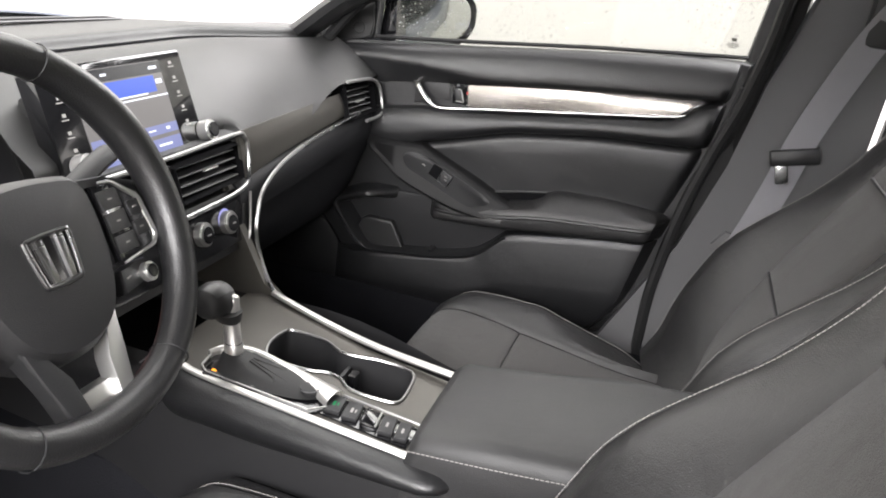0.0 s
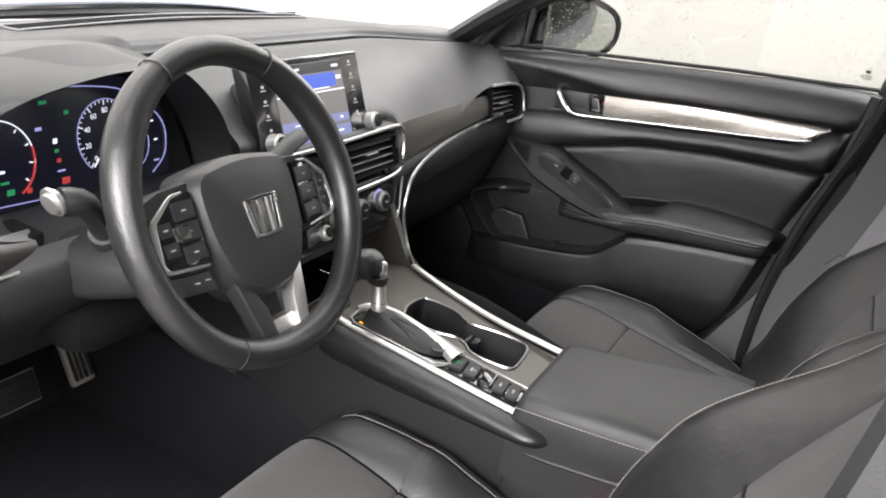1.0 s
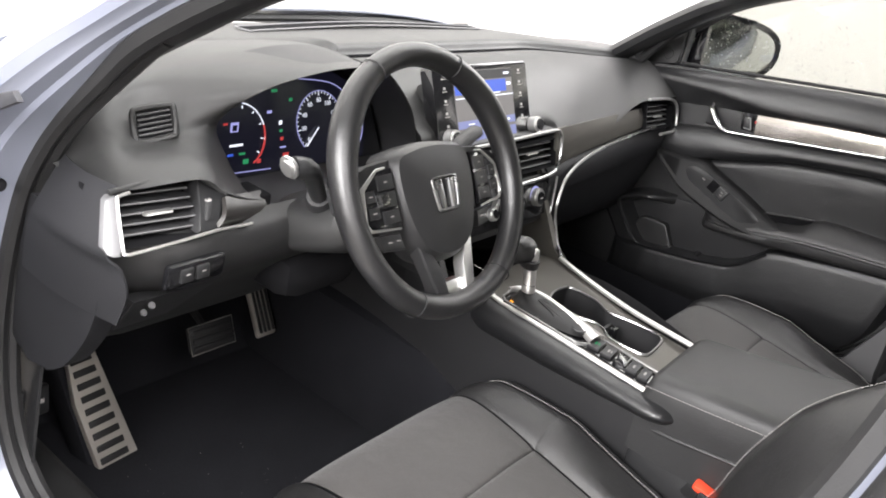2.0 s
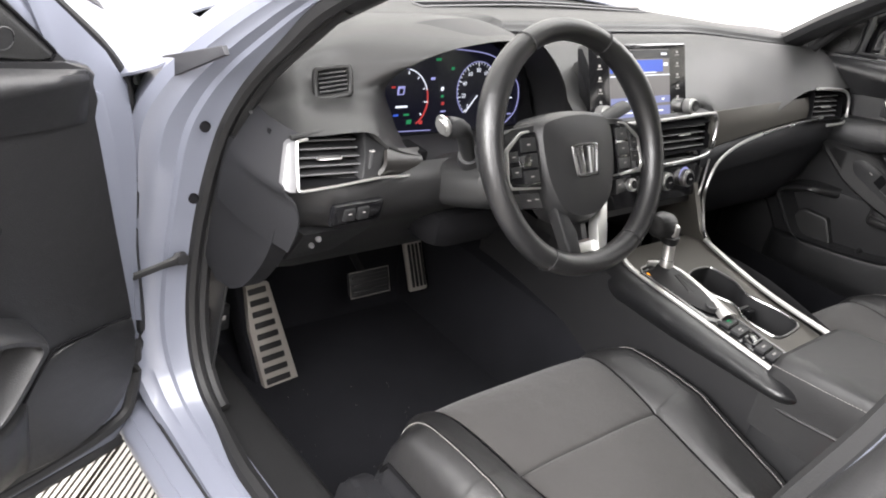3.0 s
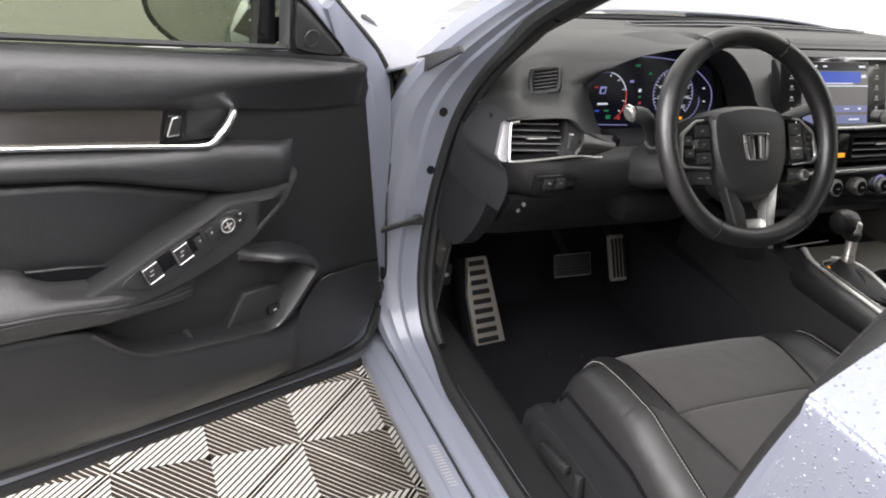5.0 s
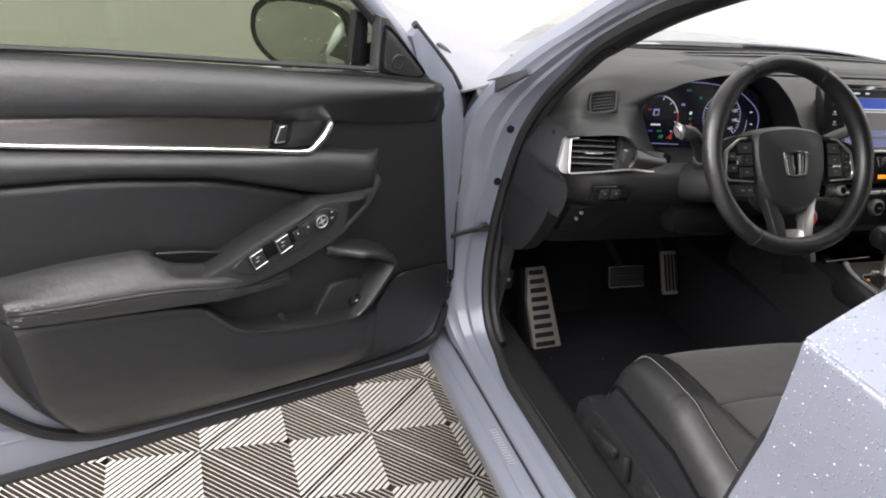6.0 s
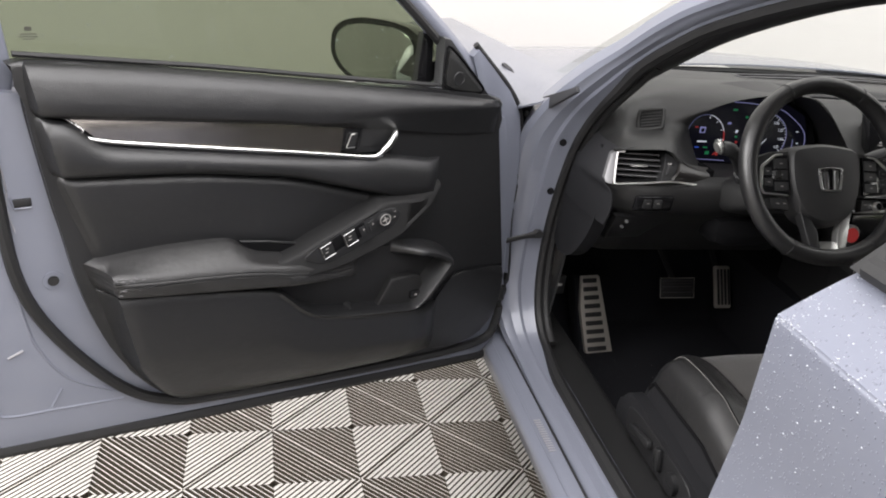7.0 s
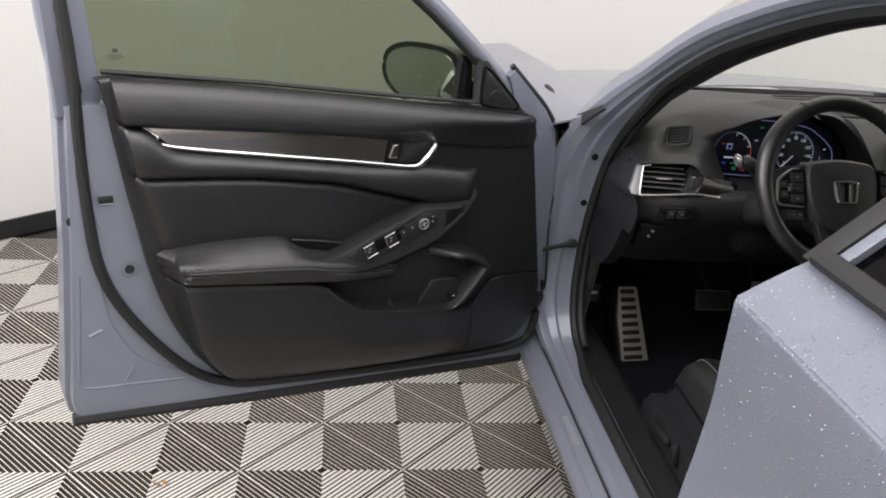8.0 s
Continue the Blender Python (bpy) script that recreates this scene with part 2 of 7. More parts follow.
def tube(pts, r, seg=8, closed=False, bm=None, flat=1.0, up=(0, 0, 1)):
    """A round or flattened bar along a line of points; r may be a list."""
    pts = [Vector(p) for p in pts]
    rings = []
    k = len(pts)
    for i, p in enumerate(pts):
        a, b = (pts[(i - 1) % k], pts[(i + 1) % k]) if closed else (pts[max(i - 1, 0)], pts[min(i + 1, k - 1)])
        d = (b - a).normalized()
        s = d.cross(Vector(up))
        if s.length < 1e-3:
            s = d.cross(Vector((0, 1, 0)))
        s.normalize()
        t = s.cross(d)
        rr = r[i] if isinstance(r, (list, tuple)) else r
        rings.append([p + rr * (math.cos(q) * s + flat * math.sin(q) * t) for q in (2 * math.pi * j / seg for j in range(seg))])
    if closed:
        rings.append(rings[0])
    return loft(rings, True, not closed, bm)


def prism(outline, n0, n1, fn, bevel=0.002, bm=None, segs=2):
    """A plate with the given outline between two levels, its upper edge rounded. fn places (a, b, level)."""
    own = bmesh.new()
    lo = [own.verts.new(fn(a, b, n0)) for a, b in outline]
    hi = [own.verts.new(fn(a, b, n1)) for a, b in outline]
    k = len(outline)
    own.faces.new(lo)
    top = own.faces.new(hi)
    for i in range(k):
        j = (i + 1) % k
        own.faces.new((lo[i], lo[j], hi[j], hi[i]))
    if bevel:
        bmesh.ops.bevel(own, geom=list(top.edges), offset=bevel, segments=segs, affect="EDGES", profile=0.6)
    return join(bm, own)


def join(bm, own):
    if bm is None:
        return own
    me = bpy.data.meshes.new("tmp")
    own.to_mesh(me)
    own.free()
    bm.from_mesh(me)
    bpy.data.meshes.remove(me)
    return bm


def box(c, s, bevel=0.003, m=None, bm=None, segs=2):
    """A box with rounded edges round c of size s, turned by m."""
    own = bmesh.new()
    bmesh.ops.create_cube(own, size=1, matrix=Matrix.Translation(c) @ (m or Matrix()) @ Matrix.Diagonal((*s, 1)))
    if bevel:
        bmesh.ops.bevel(own, geom=own.edges[:], offset=bevel, segments=segs, affect="EDGES", profile=0.5)
    return join(bm, own)


def disc(c, r, depth, m=None, bm=None, seg=24, bevel=0.001, r2=None):
    """A short cylinder along the local z of m."""
    own = bmesh.new()
    bmesh.ops.create_cone(own, cap_ends=True, segments=seg, radius1=r, radius2=r if r2 is None else r2, depth=depth, matrix=Matrix.Translation(c) @ (m or Matrix()))
    if bevel:
        bmesh.ops.bevel(own, geom=[e for e in own.edges if len([f for f in e.link_faces if len(f.verts) > 4]) == 1], offset=bevel, segments=2, affect="EDGES")
    return join(bm, own)


def sheet(fn, nu, nv, thick=0.0, bm=None):
    """A surface fn(s, t) for s, t in 0..1; thick: a shell of that depth."""
    own = bmesh.new()
    g = [[own.verts.new(fn(i / nu, j / nv)) for j in range(nv + 1)] for i in range(nu + 1)]
    for i in range(nu):
        for j in range(nv):
            own.faces.new((g[i][j], g[i + 1][j], g[i + 1][j + 1], g[i][j + 1]))
    if thick:
        bmesh.ops.recalc_face_normals(own, faces=own.faces)
        bmesh.ops.solidify(own, geom=own.faces[:], thickness=thick)
    return join(bm, own)


def stitches(pts, parent, length=0.0040, gap=0.0016, r=0.00058, label="pale contrast stitching"):
    """A row of short thread stitches along a smooth line."""
    pts = catm(pts, 4)
    run = [0.0]
    for a, b in zip(pts, pts[1:]):
        run.append(run[-1] + (b - a).length)
    ax = [[p[i] for p in pts] for i in range(3)]

    def at(d):
        return Vector([float(np.interp(d, run, q)) for q in ax])

    bm, d = bmesh.new(), 0.001
    while d + length < run[-1]:
        tube([at(d), at(d + length)], r, 5, bm=bm)
        d += length + gap
    return part("stitching", bm, THREAD, parent, label)


def lerp(table, x):
    """Straight steps through (x, y) pairs in rising x."""
    return float(np.interp(x, [a for a, _ in table], [b for _, b in table]))


def ease(t):
    t = min(1, max(0, t))
    return t * t * (3 - 2 * t)


XZ = pose(0, 0, 0, 90, 0, 0)  # local z turned to -y (faces the rear)

# ---- the booth ----
CX, CY, RAD = 0.0, -1.2, 3.75


def round_wall():
    rings = []
    for r, z in ((RAD, 0.0), (RAD, 3.2), (RAD + 0.15, 3.2), (RAD + 0.15, 0.0)):
        rings.append([Vector((CX + r * math.cos(a), CY + r * math.sin(a), z)) for a in (2 * math.pi * i / 96 for i in range(96))])
    rings.append(rings[0])
    return loft(rings, True, False)


tagged(part("wall_round", round_wall(), WALLWHITE), "white curved wall of a photo booth", "wall", kind="structure")
bm = bmesh.new()
bmesh.ops.create_circle(bm, cap_ends=True, segments=96, radius=RAD + 0.15, matrix=Matrix.Translation((CX, CY, 3.22)))
bmesh.ops.solidify(bm, geom=bm.faces[:], thickness=0.05)
tagged(part("ceiling", bm, WALLWHITE), "plain white ceiling over the booth", "ceiling", kind="structure")
rings = [[Vector((CX + r * math.cos(a), CY + r * math.sin(a), z)) for a in (2 * math.pi * i / 96 for i in range(96))] for r, z in ((RAD - 0.012, 0), (RAD - 0.012, 0.07), (RAD + 0.01, 0.07))]
tagged(part("baseboard", loft(rings, True, False), RUBBER), "dark baseboard at the wall's foot", "baseboard", kind="structure")
bm = bmesh.new()
bmesh.ops.create_cone(bm, cap_ends=True, segments=96, radius1=RAD + 0.1, radius2=RAD + 0.1, depth=0.06, matrix=Matrix.Translation((CX, CY, -0.0462)))
floor = tagged(part("floor", bm, TILEBASE), "floor of white ribbed plastic tiles over a dark base", "floor", kind="structure")


def rib_square(bm, x0, y0, s, way, half):
    """Ribs at 45 degrees over one square, cut off at its sides."""
    pitch, h = 0.0166, 0.016
    lim = s / 2
    k = -int(s / pitch)
    while k * pitch < s:
        c = k * pitch
        wide = half * ((1.9 if way < 0 else 0.45) if k == 0 else 1.0)

        def clip(off):
            lo, hi = max(-lim, -lim - off), min(lim, lim - off)
            return (lo, lo + off), (hi, hi + off), hi > lo

        a0, a1, ok = clip(c - wide)
        b0, b1, ok2 = clip(c + wide)
        if ok and ok2:
            quad = [(a0), (a1), (b1), (b0)]
            vs = [[bm.verts.new((x0 + px * way, y0 + py, z)) for px, py in quad] for z in (-h, 0.0)]
            bm.faces.new(vs[1])
            for i in range(4):
                j = (i + 1) % 4
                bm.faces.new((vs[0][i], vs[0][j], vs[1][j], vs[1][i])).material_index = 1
        k += 1


def floor_tiles():
    bm = bmesh.new()
    for i in (0, 1):
        for j in (0, 1):
            # alternate squares get thinner ribs, so their shaded look is in the shape
            way = 1 if (i + j) % 2 else -1
            rib_square(bm, -0.1 + 0.2 * i, -0.1 + 0.2 * j, 0.2, way, 0.0053 if way > 0 else 0.0016)
    first = part("tile", bm, [TILEWHITE, TILESHADE], floor)
    first.location = (-1.356, 0.117, 0)
    cells = []
    for i in range(-11, 14):
        for j in range(-13, 8):
            x, y = -1.356 + 0.4 * i, 0.117 + 0.4 * j
            if (i or j) and math.hypot(x - CX, y - CY) < RAD - 0.05:
                cells.append((x, y))
    for x, y in cells:
        ob = new("tile", first.data)
        ob.parent, ob.location = floor, (x, y, 0)


# ---- the driver's and the passenger's door, one plan for both ----
HINGE = Vector((-0.93, 0.17, 0))
ALONG, INWARD = Vector((-0.917, -0.399, 0)), Vector((0.399, -0.917, 0))


def open_door(u, n, z):
    return HINGE + ALONG * u + INWARD * n + Vector((0, 0, z))


def shut_door(u, n, z):
    return Vector((0.76 - n, 0.17 - u, z))


SHELL = [(-0.118, 0.31), (-0.126, 0.40), (-0.108, 0.60), (-0.078, 0.78), (-0.062, 0.86), (-0.03, 0.878), (0.30, 0.915), (0.60, 0.945), (0.90, 0.972), (0.935, 0.965),
         (0.939, 0.85), (0.946, 0.70), (0.96, 0.52), (0.972, 0.40), (0.965, 0.362), (0.94, 0.345), (0.5, 0.302), (0.1, 0.268), (-0.07, 0.26)]
TRIM = [(-0.012, 0.905), (0.133, 0.93), (0.333, 0.952), (0.6, 0.985), (0.856, 1.013), (0.862, 0.98), (0.85, 0.877), (0.83, 0.76), (0.812, 0.66), (0.79, 0.58), (0.76, 0.51), (0.712, 0.44),
        (0.67, 0.408), (0.62, 0.388), (0.432, 0.364), (0.2, 0.347), (0.05, 0.338), (-0.02, 0.35), (-0.062, 0.382), (-0.083, 0.427), (-0.082, 0.50), (-0.06, 0.62), (-0.03, 0.78), (-0.015, 0.86)]
# edge lines of the trim, height over distance from the hinge
ROLLTOP = [(-0.03, 0.899), (0.05, 0.912), (0.158, 0.929), (0.354, 0.955), (0.512, 0.976), (0.733, 1.002), (0.87, 1.013)]
ROLLFOLD = [(-0.03, 0.889), (0.032, 0.892), (0.156, 0.898), (0.257, 0.900), (0.327, 0.897), (0.40, 0.896), (0.525, 0.911), (0.747, 0.934), (0.87, 0.947)]
ROLLLOW = [(-0.03, 0.834), (0.022, 0.837), (0.129, 0.846), (0.26, 0.867), (0.366, 0.880), (0.525, 0.901), (0.747, 0.923), (0.87, 0.936)]
MIDTOP = [(0.10, 0.784), (0.147, 0.796), (0.22, 0.811), (0.29, 0.822), (0.373, 0.829), (0.52, 0.852), (0.663, 0.874), (0.755, 0.888), (0.785, 0.906), (0.81, 0.926), (0.84, 0.932), (0.88, 0.937)]
MIDLOW = [(0.10, 0.712), (0.159, 0.724), (0.236, 0.732), (0.287, 0.748), (0.361, 0.771), (0.451, 0.798), (0.524, 0.811), (0.621, 0.826), (0.71, 0.834), (0.82, 0.842), (0.88, 0.846)]
INSLOW = [(0.10, 0.69), (0.30, 0.70), (0.439, 0.652), (0.543, 0.680), (0.573, 0.696), (0.67, 0.702), (0.759, 0.699), (0.80, 0.692), (0.88, 0.68)]
ARMBACK = [(0.28, 0.632), (0.33, 0.640), (0.40, 0.648), (0.45, 0.657), (0.52, 0.674), (0.555, 0.693), (0.58, 0.702), (0.67, 0.706), (0.759, 0.703), (0.80, 0.695), (0.88, 0.68)]
ARMSEAM = [(0.28, 0.609), (0.33, 0.615), (0.378, 0.619), (0.45, 0.634), (0.533, 0.652), (0.61, 0.662), (0.70, 0.670), (0.787, 0.679), (0.88, 0.684)]
ARMLOW = [(0.28, 0.582), (0.36, 0.594), (0.45, 0.605), (0.541, 0.618), (0.687, 0.637), (0.771, 0.648), (0.88, 0.656)]
PODTOP = [(0.10, 0.765), (0.132, 0.748), (0.17, 0.737), (0.22, 0.736), (0.265, 0.738), (0.287, 0.736), (0.337, 0.714), (0.405, 0.687), (0.45, 0.666), (0.52, 0.645)]
PODRIB = [(0.10, 0.772), (0.132, 0.742), (0.166, 0.722), (0.205, 0.697), (0.246, 0.672), (0.307, 0.650), (0.367, 0.634), (0.43, 0.626), (0.52, 0.622)]
PANLOW = [(0.05, 0.352), (0.189, 0.347), (0.454, 0.363), (0.58, 0.375), (0.70, 0.392), (0.80, 0.405)]
PANTOP = [(0.05, 0.468), (0.15, 0.475), (0.188, 0.485), (0.309, 0.506), (0.404, 0.526), (0.425, 0.536), (0.445, 0.553), (0.470, 0.582), (0.49, 0.596), (0.52, 0.605), (0.607, 0.621), (0.722, 0.638), (0.88, 0.652)]
FACER = [(0.36, 0.60), (0.385, 0.645), (0.418, 0.684), (0.49, 0.728), (0.56, 0.746), (0.639, 0.762), (0.70, 0.777), (0.764, 0.796), (0.841, 0.822), (0.934, 0.842), (0.984, 0.852), (1.03, 0.857)]
OUTR = [(0.36, 0.615), (0.389, 0.67), (0.454, 0.732), (0.537, 0.770), (0.638, 0.798), (0.755, 0.830), (0.874, 0.851), (0.955, 0.862), (1.03, 0.862)]


@functools.lru_cache(None)
def dense(table):
    p = catm([(a, b, 0) for a, b in table], 6)
    return [v.x for v in p], [v.y for v in p]


def line_at(table, u):
    """Height of a smooth edge line at u."""
    return float(np.interp(u, *dense(tuple(table))))


def mixed(one, two, f):
    """An edge line between two others."""
    return [(one, 0, 1 - f), (two, 0, f)]


def relief(fn, rows, u0, cap, capn, nu=52):
    """Padded trim: rows of (edge line, depth) from the front at u0 to the trim's rear face, where all falls back to the paint."""
    bm, grid = bmesh.new(), []
    for spec, depth in rows:
        def height(u):
            return sum(line_at(q[0], u) * (q[2] if len(q) > 2 else 1) + (q[1] if len(q) == 2 else 0) for q in spec)

        def level(u):
            return lerp(depth, u) if isinstance(depth, list) else depth

        ur = 0.75
        for _ in range(12):
            ur = 0.5 * ur + 0.5 * line_at(FACER, height(ur))
        uo = line_at(OUTR, height(ur))
        row = [fn(u0 - cap, min(capn, level(u0)), height(u0)), fn(u0 - cap * 0.12, level(u0) * 0.93, height(u0))]
        for i in range(1, nu + 1):
            u = u0 + (ur - u0) * i / nu
            row.append(fn(u, level(u) - 0.003 * ease(1 - (ur - u) / 0.014), height(u)))
        nr = level(ur) - 0.003
        for f in (0.12, 0.3, 0.55, 0.8, 1.0):
            u = ur + (uo - ur) * f
            row.append(fn(u, nr + (-0.014 - nr) * f ** 0.8, height(u)))
        grid.append([bm.verts.new(v) for v in row])
    for a, b in zip(grid, grid[1:]):
        for i in range(len(a) - 1):
            bm.faces.new((a[i], a[i + 1], b[i + 1], b[i]))
    return bm


def water_beads(spots, parent, high=0.6):
    """Beads of water standing on a surface; spots of (place, normal, radius)."""
    bead = bmesh.new()
    bmesh.ops.create_icosphere(bead, subdivisions=1, radius=1)
    bead_v, bead_f = [v.co.copy() for v in bead.verts], [[v.index for v in f.verts] for f in bead.faces]
    bead.free()
    verts, faces = [], []
    for p, nrm, r in spots:
        turn = nrm.to_track_quat("Z", "Y").to_matrix()
        k = len(verts)
        verts += [p + turn @ Vector((v.x * r, v.y * r, v.z * r * high)) for v in bead_v]
        faces += [[k + i for i in f] for f in bead_f]
    me = bpy.data.meshes.new("water_drops")
    me.from_pydata(verts, [], faces)
    me.materials.append(WATER)
    for f in me.polygons:
        f.use_smooth = True
    ob = new("water_drops", me)
    ob.parent = parent
    ob["label"] = "opaque pale beads standing for bright water drops"
    return ob


def smooth_loop(pts, n=4):
    return [(p.x, p.y) for p in catm([(a, b, 0) for a, b in pts], n, True)]


def build_door(fn, name, label, driver):
    door = thing(name, label, "car door", "front doors")

    def pf(a, b, n):
        return fn(a, n, b)

    # painted shell with a stepped rim
    own = prism(SHELL, -0.13, -0.055, pf, 0.012)
    shell = part("shell", own, PAINT, door, "grey-blue painted steel door shell")
    rim = [(u * 0.985 + 0.004, 0.30 + (z - 0.30) * 0.985 + 0.004) for u, z in SHELL]
    part("inner_panel", prism(rim, -0.06, -0.022, pf, 0.01), PAINT if driver else RUBBER, door)
    if driver:
        # pressed creases and shut-face details
        facing = pose(0, 0, 0, 0, 0, 23.5)
        # dark box and dark disc carry the unlit inside of slot and hole
        part("latch_slot", box(fn(0.874, -0.0215, 0.797), (0.026, 0.006, 0.013), 0.002, facing), DARK, shell)
        part("slot_lip", tube([fn(0.889, -0.020, 0.806), fn(0.886, -0.0195, 0.789), fn(0.862, -0.0195, 0.789)], 0.0017, 6), PAINT, shell)
        part("plug", disc(fn(0.843, -0.0205, 0.661), 0.0085, 0.006, facing @ XZ), DARK, shell, "dark disc for the hole in a pale boss")
        part("hole_boss", disc(fn(0.843, -0.0225, 0.661), 0.0175, 0.005, facing @ XZ, bevel=0.002), PAINT, shell)
        # pale bar: a bright reflection on the pressed bead, put in as colour
        part("bead_glint", tube([fn(0.921, -0.021, 0.537), fn(0.898, -0.021, 0.546)], 0.0022, 6), WEBBING, shell, "pale bar for the reflection on a raised bead")
        part("pressed_line", tube(catm([fn(0.928, -0.0235, 0.66), fn(0.936, -0.0235, 0.55), fn(0.944, -0.0235, 0.45), fn(0.932, -0.0235, 0.428), fn(0.86, -0.0235, 0.420), fn(0.75, -0.0235, 0.408)], 6), 0.0032, 6), PAINT, shell)
        part("pressed_line", tube(catm([fn(0.898, -0.0235, 0.66), fn(0.890, -0.0235, 0.60), fn(0.875, -0.0235, 0.541), fn(0.832, -0.0235, 0.472), fn(0.75, -0.0235, 0.422)], 6), 0.0032, 6), PAINT, shell)
        part("pressed_line", tube([fn(0.866, -0.0225, 0.425), fn(0.847, -0.0225, 0.459)], 0.0026, 6), PAINT, shell)
        part("chipped_edge", tube(catm([fn(0.897, -0.0215, 0.86), fn(0.893, -0.0212, 0.82), fn(0.895, -0.0215, 0.79), fn(0.888, -0.0212, 0.75)], 5), [0.0008, 0.001, 0.0014, 0.0008, 0.0013, 0.0009, 0.0016, 0.001, 0.0008, 0.0015, 0.001, 0.0012, 0.0007, 0.001, 0.0014, 0.0006], 5), WEBBING, shell, "chipped pale paint edge")
        part("front_flange", prism([(0.010, 0.90), (-0.020, 0.86), (-0.035, 0.78), (-0.060, 0.62), (-0.075, 0.50), (-0.132, 0.47), (-0.117, 0.608), (-0.118, 0.71), (-0.112, 0.802), (-0.101, 0.858), (-0.066, 0.908), (-0.008, 0.962), (0.030, 0.998), (0.045, 0.985)], -0.050, -0.030, pf, 0.004), PAINT, shell, "painted hinge face of the door")
        part("flange_seal", tube(catm([fn(u, -0.040, z) for u, z in ((0.034, 1.006), (-0.008, 0.968), (-0.069, 0.912), (-0.105, 0.861), (-0.117, 0.803), (-0.123, 0.71), (-0.122, 0.608), (-0.137, 0.47), (-0.135, 0.38))], 5), 0.0065, 8), RUBBER, shell, "black seal along the hinge face")
        part("bumper_peg", disc(fn(0.93, -0.03, 0.76), 0.008, 0.01, XZ), RUBBER, shell)
    # window frame
    path = [(-0.03, 0.89), (0.05, 0.968), (0.126, 1.037), (0.25, 1.138), (0.38, 1.222), (0.52, 1.283), (0.68, 1.315), (0.80, 1.318), (0.88, 1.29), (0.915, 1.23), (0.932, 1.13), (0.918, 1.0)]
    front = catm([fn(u, -0.055, z) for u, z in path], 5)
    part("window_frame", tube(front, 0.021, 10, flat=1.0, up=fn(0, 1, 0) - fn(0, 0, 0)), PAINT if driver else PLASTIC, door, "painted window frame" if driver else "black window frame")
    part("frame_seal", tube(catm([fn(u * 0.97 + 0.012, -0.03, z - 0.018) for u, z in path], 5), 0.0085, 8), RUBBER, door)
    # rear sash is broad
    part("rear_sash", prism([(0.862, 0.985), (0.872, 0.94), (0.940, 0.94), (0.944, 1.13), (0.94, 1.24), (0.885, 1.24), (0.88, 1.13)], -0.075, -0.035, pf, 0.006), PAINT if driver else PLASTIC, door)
    part("sash_seal", tube(catm([fn(0.92, -0.028, 1.22), fn(0.915, -0.028, 1.13), fn(0.908, -0.022, 1.0), fn(0.906, -0.018, 0.81), fn(0.892, -0.016, 0.665), fn(0.842, -0.016, 0.553), fn(0.754, -0.016, 0.438), fn(0.674, -0.016, 0.385), fn(0.566, -0.016, 0.362), fn(0.2, -0.016, 0.325), fn(-0.05, -0.016, 0.315), fn(-0.1, -0.018, 0.36), fn(-0.105, -0.018, 0.45)], 5), 0.010, 8), RUBBER, door, "black rubber door seal")
    pane = [(0.005, 0.92), (0.126, 1.02), (0.25, 1.123), (0.38, 1.207), (0.52, 1.268), (0.68, 1.30), (0.80, 1.303), (0.875, 1.27), (0.885, 1.13), (0.872, 0.985)]
    g = part("window_pane", prism(pane, -0.062, -0.058, pf, 0), WINDOW if driver else WETWINDOW, door, "raised tinted side window" if driver else "raised side window wet with droplets")
    g.visible_shadow = False
    rnd, outward, spots = random.Random(8), (fn(0, -1, 0) - fn(0, 0, 0)).normalized(), []
    while len(spots) < (300 if driver else 700):
        u, z = rnd.uniform(0.14, 0.87), 0.945 + 0.36 * rnd.random() ** 1.8
        if 0.935 + 0.09 * u < z < np.interp(u, [0.12, 0.25, 0.38, 0.52, 0.68, 0.88], [1.0, 1.11, 1.19, 1.25, 1.29, 1.25]):
            spots.append((fn(u, -0.0622, z), outward, 0.0005 + 0.0015 * rnd.random() ** 3))
    water_beads(spots, g)
    part("belt_seal", tube([fn(0.02, -0.012, 0.913), fn(0.133, -0.012, 0.937), fn(0.333, -0.012, 0.960), fn(0.6, -0.012, 0.993), fn(0.866, -0.012, 1.020)], 0.0045, 6), RUBBER, door)
    # etched maker's mark on the pane, unreadable
    bm = bmesh.new()
    for k, (w, z) in enumerate(((0.009, 1.045), (0.021, 1.0375), (0.025, 1.034), (0.015, 1.0305))):
        box(fn(0.835, -0.056, z), (w, 0.001, 0.0015 if k else 0.006), 0, pose(0, 0, 0, 0, 0, 23.5 if driver else 90), bm=bm)
    part("etched_mark", bm, ETCH, g)
    # bottom weatherstrip
    part("bottom_seal", tube([fn(-0.08, -0.03, 0.268), fn(0.2, -0.028, 0.292), fn(0.6, -0.028, 0.328), fn(0.962, -0.03, 0.362)], 0.0135, 8), RUBBER, door, "black rubber strip along the door's foot")
    # trim: one plan of edge lines, padded bands between them
    part("trim_panel", prism(smooth_loop(TRIM, 3), -0.022, 0.002, pf, 0.008, segs=3), SOFT, door, "black moulded door trim")
    fade = [(-0.02, 0.30), (0.08, 0.72), (0.26, 1.0)]
